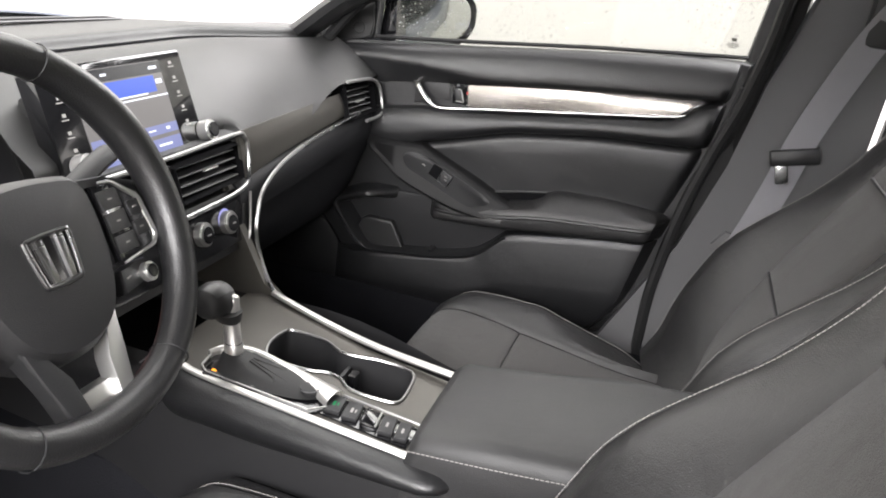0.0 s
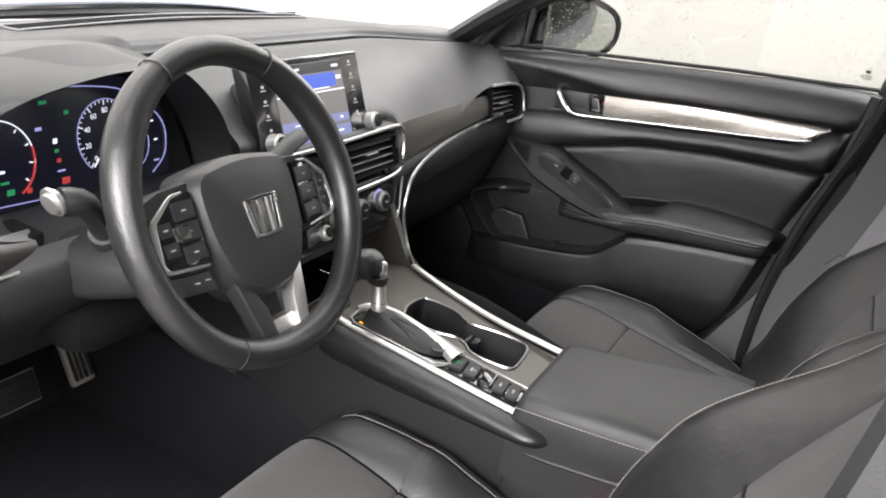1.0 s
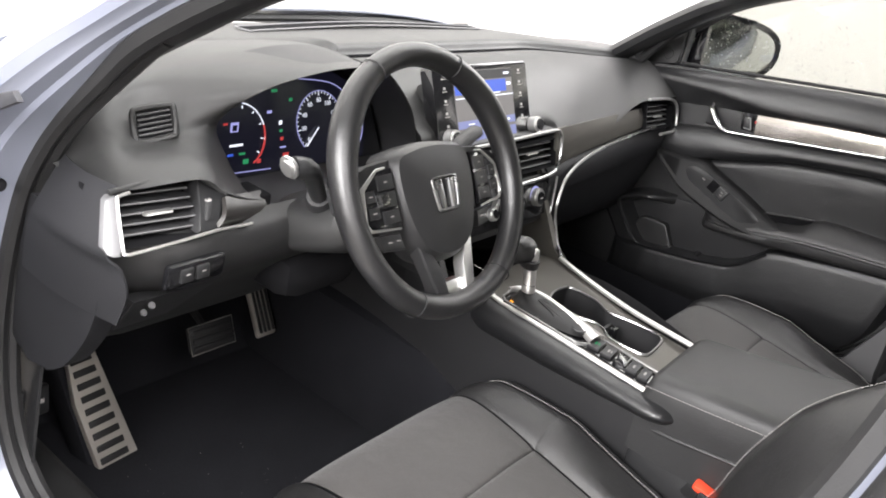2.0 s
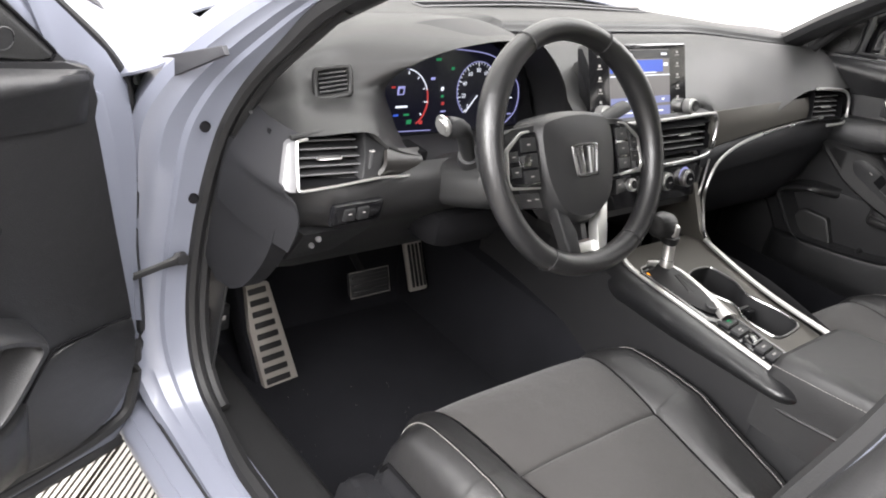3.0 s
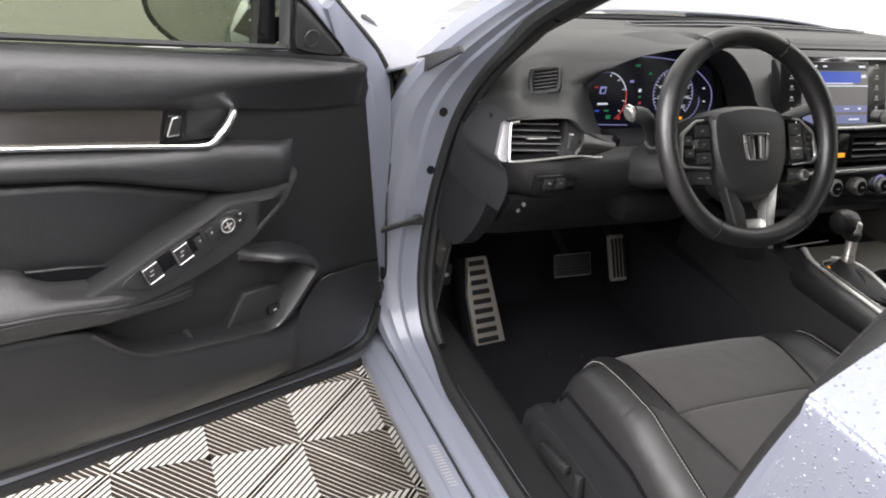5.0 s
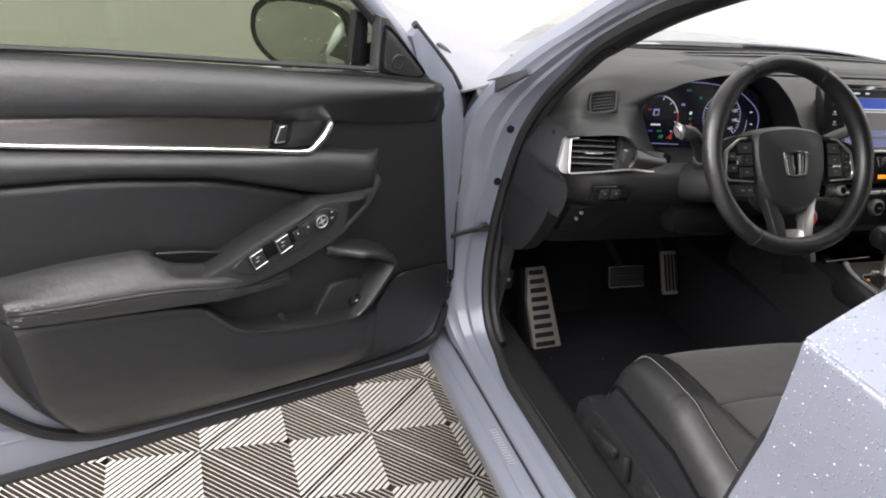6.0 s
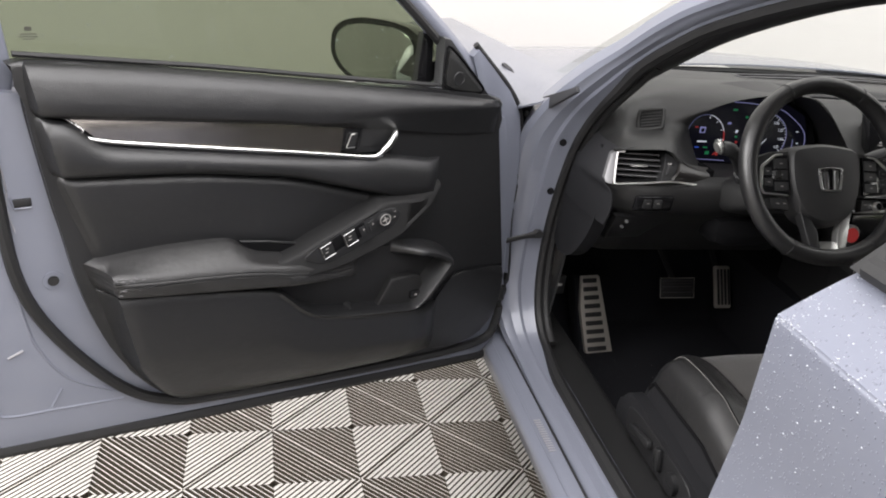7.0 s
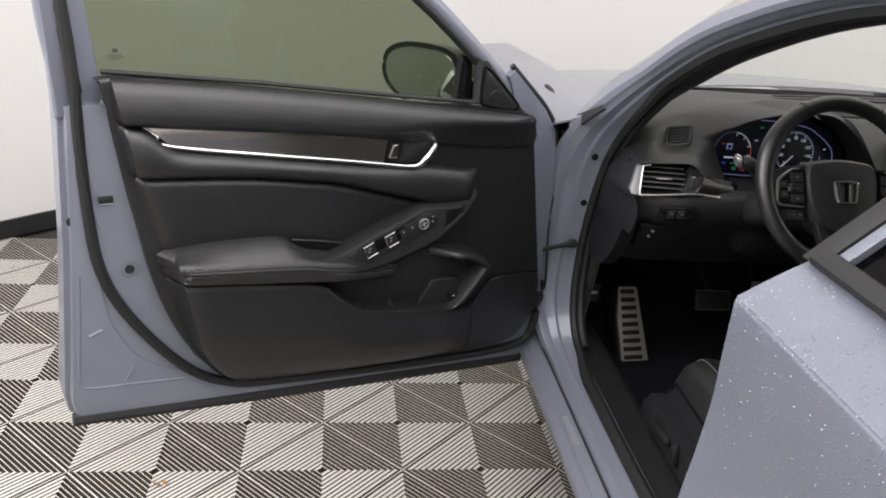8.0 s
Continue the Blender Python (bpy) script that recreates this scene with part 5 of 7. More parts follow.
SX, SZ = -0.322, 0.862
arc_on(SX, SZ, 0.0455, -45, 225, 0.0006, "dial_ring", GLOWVIOLET)
bm = bmesh.new()
for i in range(33):
    a = radians(225 - 270 * i / 32)
    r0 = 0.0385 if i % 4 == 0 else 0.0415
    tube([face(SX + r0 * math.cos(a), SZ + r0 * math.sin(a), 0.004), face(SX + 0.0445 * math.cos(a), SZ + 0.0445 * math.sin(a), 0.004)], 0.0006 if i % 4 == 0 else 0.0004, 4, bm=bm)
part("dial_ticks", bm, GLOWWHITE, cluster)
for i in range(0, 17, 2):
    a = radians(225 - 270 * i / 16)
    cu = bpy.data.curves.new("digits", "FONT")
    cu.body, cu.size, cu.align_x, cu.align_y = str(i * 10), 0.0090, "CENTER", "CENTER"
    tmp = bpy.data.objects.new("tmp", cu)
    me = bpy.data.meshes.new_from_object(tmp)
    bpy.data.objects.remove(tmp)
    me.materials.append(GLOWWHITE)
    d = new("dial_number", me)
    d.parent = cluster
    d.matrix_world = Matrix.Translation(face(SX + 0.032 * math.cos(a), SZ + 0.032 * math.sin(a), 0.004)) @ pose(0, 0, 0, 76, 0, 0)
part("needle", tube([face(SX - 0.004, SZ - 0.006, 0.006), face(SX - 0.029, SZ - 0.031, 0.006)], 0.0009, 5), GLOWWHITE, cluster)
part("dial_frame", tube(catm([face(x, z, 0.004) for x, z in ((-0.41, 0.928), (-0.36, 0.926), (-0.30, 0.918), (-0.268, 0.902), (-0.240, 0.88), (-0.230, 0.858), (-0.236, 0.828), (-0.26, 0.808))], 4), 0.0008, 5), GLOWVIOLET, cluster)
arc_on(SX + 0.028, SZ - 0.012, 0.034, -70, 10, 0.0006, "fuel_arc", GLOWVIOLET)
arc_on(-0.470, 0.857, 0.043, -62, 15, 0.0013, "rev_redline", GLOWRED)
arc_on(-0.470, 0.857, 0.043, 15, 80, 0.0008, "rev_ring", GLOWWHITE)
arc_on(-0.470, 0.857, 0.043, 80, 240, 0.0005, "rev_ring", GLOWSLATE)
bm = bmesh.new()
for i in range(5):
    a = radians(80 - 30 * i)
    tube([face(-0.470 + 0.036 * math.cos(a), 0.857 + 0.036 * math.sin(a), 0.004), face(-0.470 + 0.040 * math.cos(a), 0.857 + 0.040 * math.sin(a), 0.004)], 0.0008, 4, bm=bm)
part("rev_ticks", bm, GLOWWHITE, cluster)
for (x, z, w, h, m) in ((-0.478, 0.868, 0.013, 0.015, GLOWVIOLET), (-0.478, 0.868, 0.007, 0.008, GLOWDIM), (-0.477, 0.845, 0.022, 0.003, GLOWWHITE), (-0.492, 0.874, 0.007, 0.003, GLOWRED), (-0.488, 0.833, 0.009, 0.003, GLOWBLUE), (-0.468, 0.833, 0.010, 0.003, GLOWGREEN), (-0.463, 0.822, 0.009, 0.007, GLOWGREEN), (-0.440, 0.820, 0.006, 0.006, GLOWRED),
                        (-0.397, 0.868, 0.005, 0.006, GLOWWHITE), (-0.397, 0.857, 0.005, 0.004, GLOWGREEN), (-0.396, 0.846, 0.005, 0.005, GLOWRED), (-0.395, 0.834, 0.010, 0.002, GLOWVIOLET), (-0.416, 0.884, 0.008, 0.004, GLOWVIOLET),
                        (-0.405, 0.912, 0.010, 0.004, GLOWGREEN), (-0.376, 0.898, 0.006, 0.005, GLOWGREEN), (-0.391, 0.822, 0.010, 0.008, GLOWRED), (-0.25, 0.872, 0.005, 0.002, GLOWWHITE), (-0.247, 0.848, 0.005, 0.002, GLOWWHITE), (-0.25, 0.822, 0.008, 0.002, GLOWVIOLET), (-0.30, 0.818, 0.007, 0.005, GLOWAMBER)):
    part("indicator", box(face(x, z, 0.003 if m is not GLOWDIM else 0.0038), (w, 0.001, h), 0), m, cluster)
part("display_line", tube([face(-0.49, 0.809, 0.003), face(-0.42, 0.807, 0.003)], 0.0007, 4), GLOWVIOLET, cluster)

# outer air vents and the strip beside them
def slatted_vent(parent, outline, y, mapfn, slats, x0, x1, z0, z1, chrome, label):
    """An open box with slats across it and a tab on the middle one."""
    # the box's near-black walls carry the dark of its inside
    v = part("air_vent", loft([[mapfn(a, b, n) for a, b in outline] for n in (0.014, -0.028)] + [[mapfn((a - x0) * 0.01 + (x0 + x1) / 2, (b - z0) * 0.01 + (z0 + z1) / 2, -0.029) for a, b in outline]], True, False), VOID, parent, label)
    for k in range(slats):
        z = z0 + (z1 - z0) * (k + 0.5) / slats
        # dark slats with pale edge tubes: light on the edges put into colour
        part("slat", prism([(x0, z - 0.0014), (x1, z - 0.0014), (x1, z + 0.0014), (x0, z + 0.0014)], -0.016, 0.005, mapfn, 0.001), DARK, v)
        part("slat_edge_light", tube([mapfn(x0, z, 0.005), mapfn(x1, z, 0.005)], 0.0010, 5), PILLARGREY, v)
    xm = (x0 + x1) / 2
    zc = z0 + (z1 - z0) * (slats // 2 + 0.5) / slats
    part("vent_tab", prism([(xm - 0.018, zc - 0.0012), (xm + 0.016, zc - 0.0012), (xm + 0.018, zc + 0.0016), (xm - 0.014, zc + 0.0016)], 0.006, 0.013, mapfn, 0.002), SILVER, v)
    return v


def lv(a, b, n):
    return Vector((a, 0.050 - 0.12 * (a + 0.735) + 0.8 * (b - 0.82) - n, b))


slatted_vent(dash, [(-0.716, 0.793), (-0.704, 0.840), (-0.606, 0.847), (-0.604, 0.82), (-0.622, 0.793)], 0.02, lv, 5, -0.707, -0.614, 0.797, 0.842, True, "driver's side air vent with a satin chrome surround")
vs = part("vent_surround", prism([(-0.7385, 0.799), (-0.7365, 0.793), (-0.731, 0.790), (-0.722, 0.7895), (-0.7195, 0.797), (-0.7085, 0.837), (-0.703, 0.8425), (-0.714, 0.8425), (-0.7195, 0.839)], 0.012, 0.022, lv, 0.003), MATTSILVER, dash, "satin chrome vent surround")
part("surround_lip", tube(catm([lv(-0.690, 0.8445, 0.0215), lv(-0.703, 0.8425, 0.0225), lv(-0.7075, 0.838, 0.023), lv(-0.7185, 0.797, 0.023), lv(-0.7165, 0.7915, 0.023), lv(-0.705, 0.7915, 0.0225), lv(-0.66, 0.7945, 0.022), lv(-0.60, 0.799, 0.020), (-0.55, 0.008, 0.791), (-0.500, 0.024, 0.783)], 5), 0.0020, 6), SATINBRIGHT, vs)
# near-black backing carries the dark behind the slats
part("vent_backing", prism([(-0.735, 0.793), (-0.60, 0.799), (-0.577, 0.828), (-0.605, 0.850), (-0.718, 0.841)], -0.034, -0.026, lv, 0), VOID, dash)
part("vent_brow", tube(catm([lv(-0.712, 0.846, 0.020), lv(-0.66, 0.851, 0.019), lv(-0.609, 0.8535, 0.019), lv(-0.600, 0.851, 0.019), lv(-0.574, 0.831, 0.018)], 4), 0.0034, 8), PAD, dash)
part("vent_end", prism([(-0.606, 0.850), (-0.575, 0.830), (-0.598, 0.799), (-0.626, 0.797), (-0.608, 0.822)], -0.020, 0.016, lv, 0.003), PLASTIC, dash, "dark pointed end of the vent")
wh = part("vent_wheel", prism([(-0.611, 0.809), (-0.604, 0.810), (-0.595, 0.829), (-0.602, 0.829)], 0.008, 0.020, lv, 0.002), DARK, dash)
part("wheel_mark", prism([(-0.603, 0.827), (-0.597, 0.8275), (-0.597, 0.829), (-0.603, 0.8285)], 0.016, 0.0208, lv, 0), THREAD, wh)
part("trim_strip", sheet(lambda s, t: Vector((-0.598 + 0.098 * s + 0.018 * t * (1 - s), 0.000 + 0.030 * s + 0.016 * t - 0.008 * math.sin(math.pi * t), 0.800 - 0.016 * s + 0.031 * t)), 8, 6, 0.006), DARKTRIM, dash, "dark wood-look trim strip")


def dm(a, b, n):
    """The small demister lies in the sloping skin above the vent; a across, b up the slope."""
    low = Vector((-0.620, 0.137, 0.865)).lerp(Vector((-0.584, 0.119, 0.876)), a)
    high = Vector((-0.617, 0.152, 0.896)).lerp(Vector((-0.581, 0.134, 0.906)), a)
    return low.lerp(high, b) + Vector((-0.15, -0.70, 0.66)) * n


sv = part("side_demister", tube(catm([dm(a, b, 0.001) for a, b in ((0.08, -0.08), (0.92, -0.08), (1.08, 0.06), (1.08, 0.92), (0.92, 1.08), (0.08, 1.08), (-0.08, 0.92), (-0.08, 0.08))], 4, True), 0.0046, 8, True), PAD, dash, "small side window demister vent")
# near-black plate: the mouth's unlit inside put into the colour
part("vent_mouth", prism([(0.0, 0.0), (1.0, 0.0), (1.0, 1.0), (0.0, 1.0)], -0.006, 0.0015, dm, 0), VOID, sv)
for k in range(5):
    b = 0.14 + 0.18 * k
    part("slat", prism([(0.02, b - 0.035), (0.98, b - 0.035), (0.98, b + 0.035), (0.02, b + 0.035)], 0.001, 0.0035, dm, 0.0004), PLASTIC, sv)

# lower dash, driver's side
LOWD = catm([(0, 0.03, 0.80), (0, 0.005, 0.785), (0, 0.0, 0.755), (0, 0.015, 0.725), (0, 0.05, 0.69), (0, 0.10, 0.635), (0, 0.15, 0.585), (0, 0.20, 0.565), (0, 0.33, 0.56)], 4)
part("knee_panel", sheet(lambda s, t: Vector((-0.72 + 0.50 * t, LOWD[int(s * (len(LOWD) - 1) + 0.5)].y + 0.04 * ease((-0.62 - (-0.72 + 0.50 * t)) / 0.1), LOWD[int(s * (len(LOWD) - 1) + 0.5)].z)), len(LOWD) - 1, 20, 0.004), LOWPLASTIC, dash, "black knee panel")
SIDE_FRONT = catm([(-0.700, 0.050, 0.851), (-0.737, 0.012, 0.796), (-0.726, 0.000, 0.775), (-0.722, -0.008, 0.745), (-0.722, 0.010, 0.700)], 4)
SIDE_BACK = catm([(-0.702, 0.160, 0.852), (-0.738, 0.155, 0.80), (-0.742, 0.165, 0.775), (-0.742, 0.175, 0.745), (-0.738, 0.19, 0.700)], 4)
part("dash_side", sheet(lambda s, t: SIDE_FRONT[int(t * 16 + 0.5)].lerp(SIDE_BACK[int(t * 16 + 0.5)], s) + Vector((-0.008 * math.sin(math.pi * s), 0, 0)), 8, 16, 0.003), FOOTWELL, dash, "dark side of the dash", 50)
part("end_cover", prism(smooth_loop([(0.055, 0.785), (0.034, 0.745), (0.044, 0.69), (0.075, 0.635), (0.12, 0.585), (0.18, 0.558), (0.24, 0.575), (0.272, 0.65), (0.268, 0.73), (0.225, 0.785), (0.14, 0.80)], 4), -0.725, -0.695, lambda a, b, n: Vector((2 * -0.7125 - n, a, b)), 0.006, segs=3), FOOTWELL, dash, "rounded end cover of the dash")
sp = part("switch_panel", box((-0.632, -0.004, 0.754), (0.085, 0.012, 0.034), 0.006, pose(0, 0, 0, 8, 0, 3)), GLOSS, dash, "dark switch panel")
for x in (-0.648, -0.626):
    part("switch", box((x, -0.011, 0.755), (0.018, 0.008, 0.018), 0.002), PLASTIC, sp)
    part("switch_mark", box((x, -0.0152, 0.757), (0.005, 0.001, 0.0012), 0), THREAD, sp)
cv = part("fuse_cover", prism([(-0.69, 0.712), (-0.565, 0.712), (-0.60, 0.64), (-0.675, 0.635)], -0.01, 0.012, lambda a, b, n: Vector((a, 0.065 - n - 0.85 * (b - 0.68), b)), 0.005), PLASTIC, dash, "small cover with two round buttons")
for z in (0.70, 0.682):
    part("button", disc((-0.664, 0.062 - 0.85 * (z - 0.68) - 0.016, z), 0.0042, 0.004, pose(0, 0, 0, -40) @ XZ), PILLARGREY, cv)

# column shroud and stalks
col = thing("steering_column", "black steering column shroud with two stalks", "steering column")
part("shroud", loft([[Vector((-0.37 + 0.125 * s * math.copysign(abs(math.cos(a)) ** 0.5, math.cos(a)), y, zc - 0.022 + 0.044 * s * math.copysign(abs(math.sin(a)) ** 0.6, math.sin(a)))) for a in (2 * math.pi * i / 24 for i in range(24))] for y, zc, s in ((0.13, 0.755, 0.92), (0.06, 0.775, 0.92), (-0.02, 0.80, 0.92), (-0.07, 0.82, 0.9), (-0.085, 0.825, 0.8))]), PAD, col)
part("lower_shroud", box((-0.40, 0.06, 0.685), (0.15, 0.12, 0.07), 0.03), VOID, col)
ls = part("stalk", tube(catm([(-0.452, -0.025, 0.812), (-0.484, -0.040, 0.842), (-0.52, -0.06, 0.882), (-0.545, -0.057, 0.889)], 4), [0.012, 0.0115, 0.0115, 0.011, 0.011, 0.011, 0.011, 0.012, 0.0125, 0.0135, 0.014, 0.014, 0.0135], 12), PLASTIC, col, "indicator stalk with a pale tip")
part("collar", tube([(-0.476, -0.036, 0.835), (-0.470, -0.033, 0.829), (-0.455, -0.026, 0.815)], [0.016, 0.0195, 0.0195], 14), DARK, ls)
part("tip", disc((-0.552, -0.0575, 0.891), 0.0145, 0.011, pose(0, 0, 0, 0, 70, 0), bevel=0.004), SILVER, ls, "pale worn stalk tip")
part("collar", disc((-0.45, -0.055, 0.850), 0.024, 0.02, pose(0, 0, 0, 0, 65, 0)), PLASTIC, ls)
part("stalk", tube(catm([(-0.30, -0.05, 0.845), (-0.24, -0.052, 0.865), (-0.19, -0.045, 0.882), (-0.162, -0.04, 0.888)], 4), 0.0125, 10, flat=0.75), DARK, col, "wiper stalk")

# ---- steering wheel ----
TL = radians(28.5)
wheel = thing("steering_wheel", "black leather steering wheel with silver spoke trim", "steering wheel")
wheel.matrix_world = Matrix(((1, 0, 0, -0.3693), (0, math.sin(TL), -math.cos(TL), -0.1354), (0, math.cos(TL), math.sin(TL), 0.8729), (0, 0, 0, 1)))
RR = 0.1635
ring = [(RR * math.cos(a), RR * math.sin(a) * (1 - 0.03 * (math.sin(a) < -0.8) * (abs(math.sin(a)) - 0.8) * 5), 0) for a in (2 * math.pi * i / 72 for i in range(72))]
thick = [0.0158 + 0.0022 * math.exp(-((((i * 5) % 360) - 150) / 20) ** 2) + 0.0022 * math.exp(-((((i * 5) % 360) - 30) / 20) ** 2) for i in range(72)]
part("rim", tube(ring, thick, 14, True, flat=1.1), RIMSKIN, wheel, "worn black leather rim")
for a in (62, 118, 238, 302):
    c, s = math.cos(radians(a)), math.sin(radians(a))
    part("rim_seam", tube([((RR + 0.0168 * math.cos(q)) * c, (RR + 0.0168 * math.cos(q)) * s, 0.0185 * math.sin(q)) for q in (2 * math.pi * i / 16 for i in range(16))], 0.0008, 5, True), DARK, wheel)
hub = [(-0.074, 0.056), (-0.04, 0.066), (0.0, 0.069), (0.04, 0.066), (0.074, 0.056), (0.079, 0.015), (0.072, -0.03), (0.055, -0.066), (0.03, -0.083), (0.0, -0.088), (-0.03, -0.083), (-0.055, -0.066), (-0.072, -0.03), (-0.079, 0.015)]
hubc = [(p.x, p.y) for p in catm([(a, b, 0) for a, b in hub], 3, True)]
rings = [[Vector((a * s, b * s - 0.014, z + 0.006)) for a, b in hubc] for s, z in ((1.0, -0.05), (1.0, -0.028), (0.97, -0.014), (0.88, -0.003), (0.6, 0.003), (0.25, 0.005))]
part("airbag_cover", loft(rings), HUBSKIN, wheel, "smooth grey-black hub cover")
em = part("emblem", tube(catm([Vector((x, y - 0.015, 0.0120)) for x, y in ((-0.020, 0.0195), (0.0, 0.0205), (0.020, 0.0195), (0.0235, 0.0155), (0.0195, -0.016), (0.0155, -0.0205), (0.0, -0.0215), (-0.0155, -0.0205), (-0.0195, -0.016), (-0.0235, 0.0155))], 3, True), 0.0023, 8, True), SATIN, wheel, "satin chrome badge")
part("badge_ground", prism([(-0.021, 0.004), (0.021, 0.004), (0.016, -0.035), (-0.016, -0.035)], 0.008, 0.0112, lambda a, b, n: Vector((a, b, n)), 0), GLOSS, em)
for sx in (-1, 1):
    part("badge_bar", prism([(0.0075 * sx, 0.003), (0.0150 * sx, 0.003), (0.0120 * sx, -0.034), (0.0062 * sx, -0.034)], 0.009, 0.0150, lambda a, b, n: Vector((a, b, n)), 0.0014), SATIN, em)
part("hub_back", disc((0, -0.02, -0.05), 0.058, 0.05), DARK, wheel)
for sx in (-1, 1):
    def wf(a, b, n, sx=sx):
        a = 0.079 + (a - 0.079) * ((0.72 if sx < 0 else 0.86) if a > 0.079 else 1)
        return Vector((a * sx, b - 0.010, n + 0.004 - 0.01 * ((a - 0.08) / 0.08)))

    spoke = part("spoke", prism([(0.07, 0.05), (0.12, 0.047), (0.188, 0.03), (0.188, 0.0), (0.135, -0.03), (0.07, -0.035)], -0.03, -0.012, wf, 0.006), PLASTIC, wheel)
    block = [(0.080, 0.040), (0.112, 0.038), (0.147, 0.018), (0.153, -0.020), (0.145, -0.028), (0.080, -0.032)]
    part("switch_block", prism(block, -0.014, -0.0045, wf, 0.002), GLOSS, spoke)
    rim_pts = [wf(a, b, n) for a, b, n in ((0.094, 0.041, -0.004), (0.112, 0.0395, -0.004), (0.118, 0.037, -0.004), (0.147, 0.020, -0.005), (0.150, 0.016, -0.005), (0.155, -0.018, -0.005), (0.154, -0.023, -0.005), (0.147, -0.0295, -0.005), (0.141, -0.0305, -0.005), (0.084, -0.0345, -0.004))]
    part("spoke_trim", tube(rim_pts, [0.0012, 0.0018, 0.0022, 0.0034, 0.0038, 0.0038, 0.0034, 0.0026, 0.0020, 0.0013], 8, flat=0.8), SILVER, spoke, "silver trim round the switches")
    for a, b, w, h in ((0.100, 0.024, 0.034, 0.018), (0.136, 0.010, 0.020, 0.014), (0.134, -0.010, 0.022, 0.014), (0.100, 0.003, 0.034, 0.018), (0.100, -0.018, 0.034, 0.016)):
        part("button", prism([(a - w / 2, b - h / 2), (a + w / 2, b - h / 2), (a + w / 2, b + h / 2), (a - w / 2, b + h / 2)], -0.006, -0.0025, wf, 0.001), PLASTIC, spoke)
        part("button_mark", prism([(a - 0.0036, b - 0.0008), (a + 0.0036, b - 0.0008), (a + 0.0036, b + 0.0008), (a - 0.0036, b + 0.0008)], -0.003, -0.0021, wf, 0), THREAD, spoke)
    if sx < 0:
        part("thumb_roller", prism([(0.104, -0.004), (0.122, -0.004), (0.122, 0.010), (0.104, 0.010)], -0.005, 0.003, wf, 0.003), SATIN, spoke, "ribbed thumb roller")
    part("lower_switch", prism([(0.080, -0.040), (0.128, -0.038), (0.122, -0.058), (0.076, -0.062)], -0.026, -0.010, wf, 0.003), PLASTIC, spoke)
    for a in (0.088, 0.106):
        part("button_mark", prism([(a - 0.004, -0.0498), (a + 0.004, -0.0490), (a + 0.004, -0.0475), (a - 0.004, -0.0483)], -0.011, -0.0095, wf, 0), THREAD, spoke)
    if sx > 0:
        rk = part("cruise_knob", disc(wf(0.118, -0.052, -0.006), 0.0095, 0.010, bevel=0.002), SILVER, spoke, "small silver dial")
        part("dial_face", disc(wf(0.118, -0.052, -0.0005), 0.0065, 0.002), GLOSS, rk)
    part("lower_spoke", prism([(0.015, -0.155), (0.035, -0.15), (0.045, -0.10), (0.06, -0.05), (0.045, -0.055), (0.022, -0.10)], -0.03, -0.012, wf, 0.004), SILVER if sx > 0 else PLASTIC, wheel, "bright silver lower spoke" if sx > 0 else "")
part("spoke_foot", prism([(-0.04, -0.152), (0.036, -0.152), (0.026, -0.128), (-0.026, -0.128)], -0.028, -0.009, lambda a, b, n: Vector((a, b, n)), 0.004), SILVER, wheel, "silver foot of the lower spoke")

# ---- centre stack ----
SCR = Matrix.Translation((0.030, 0.085, 0.882)) @ pose(0, 0, 0, -22, 0, 0)
disp = thing("display_screen", "upright touch display, lit blue and grey, with side buttons", "display")
disp.matrix_world = SCR
part("bezel", prism([(-0.138, -0.082), (0.138, -0.082), (0.142, -0.077), (0.142, 0.061), (0.138, 0.066), (-0.138, 0.066), (-0.142, 0.061), (-0.142, -0.077)], -0.02, 0.004, lambda a, b, n: Vector((a, -n, b)), 0.002), GLOSS, disp, "gloss black bezel")
part("screen_back", box((0, 0.035, -0.01), (0.24, 0.05, 0.11), 0.015), PAD, disp)


def bar(x, z, w, h, mt, d=0.0052, nm="screen_block"):
    return part(nm, box((x, -d, z), (w, 0.0012, h), 0), mt, disp)


bar(0.0, -0.008, 0.176, 0.128, GLOWGREY, 0.0046, "lit_screen")
bar(0.0, 0.047, 0.176, 0.016, GLOWDIM)
bar(-0.01, 0.026, 0.154, 0.022, GLOWBLUE)
bar(0.0, 0.009, 0.174, 0.002, GLOWWHITE, 0.0056)
bar(0.0, -0.036, 0.174, 0.013, GLOWSLATE, 0.0054)
bar(0.0, -0.057, 0.174, 0.018, GLOWSLATE, 0.0054)
for x, z, w, h in ((-0.06, 0.047, 0.018, 0.003), (-0.03, 0.047, 0.010, 0.003), (0.07, 0.047, 0.016, 0.004), (0.075, 0.028, 0.012, 0.006), (0.0, 0.014, 0.09, 0.002), (-0.05, -0.036, 0.018, 0.002), (0.03, -0.036, 0.014, 0.002), (0.065, -0.036, 0.007, 0.004), (-0.04, -0.057, 0.028, 0.003), (0.05, -0.057, 0.028, 0.003)):
    bar(x, z, w, h, GLOWWHITE, 0.0062, "screen_writing")
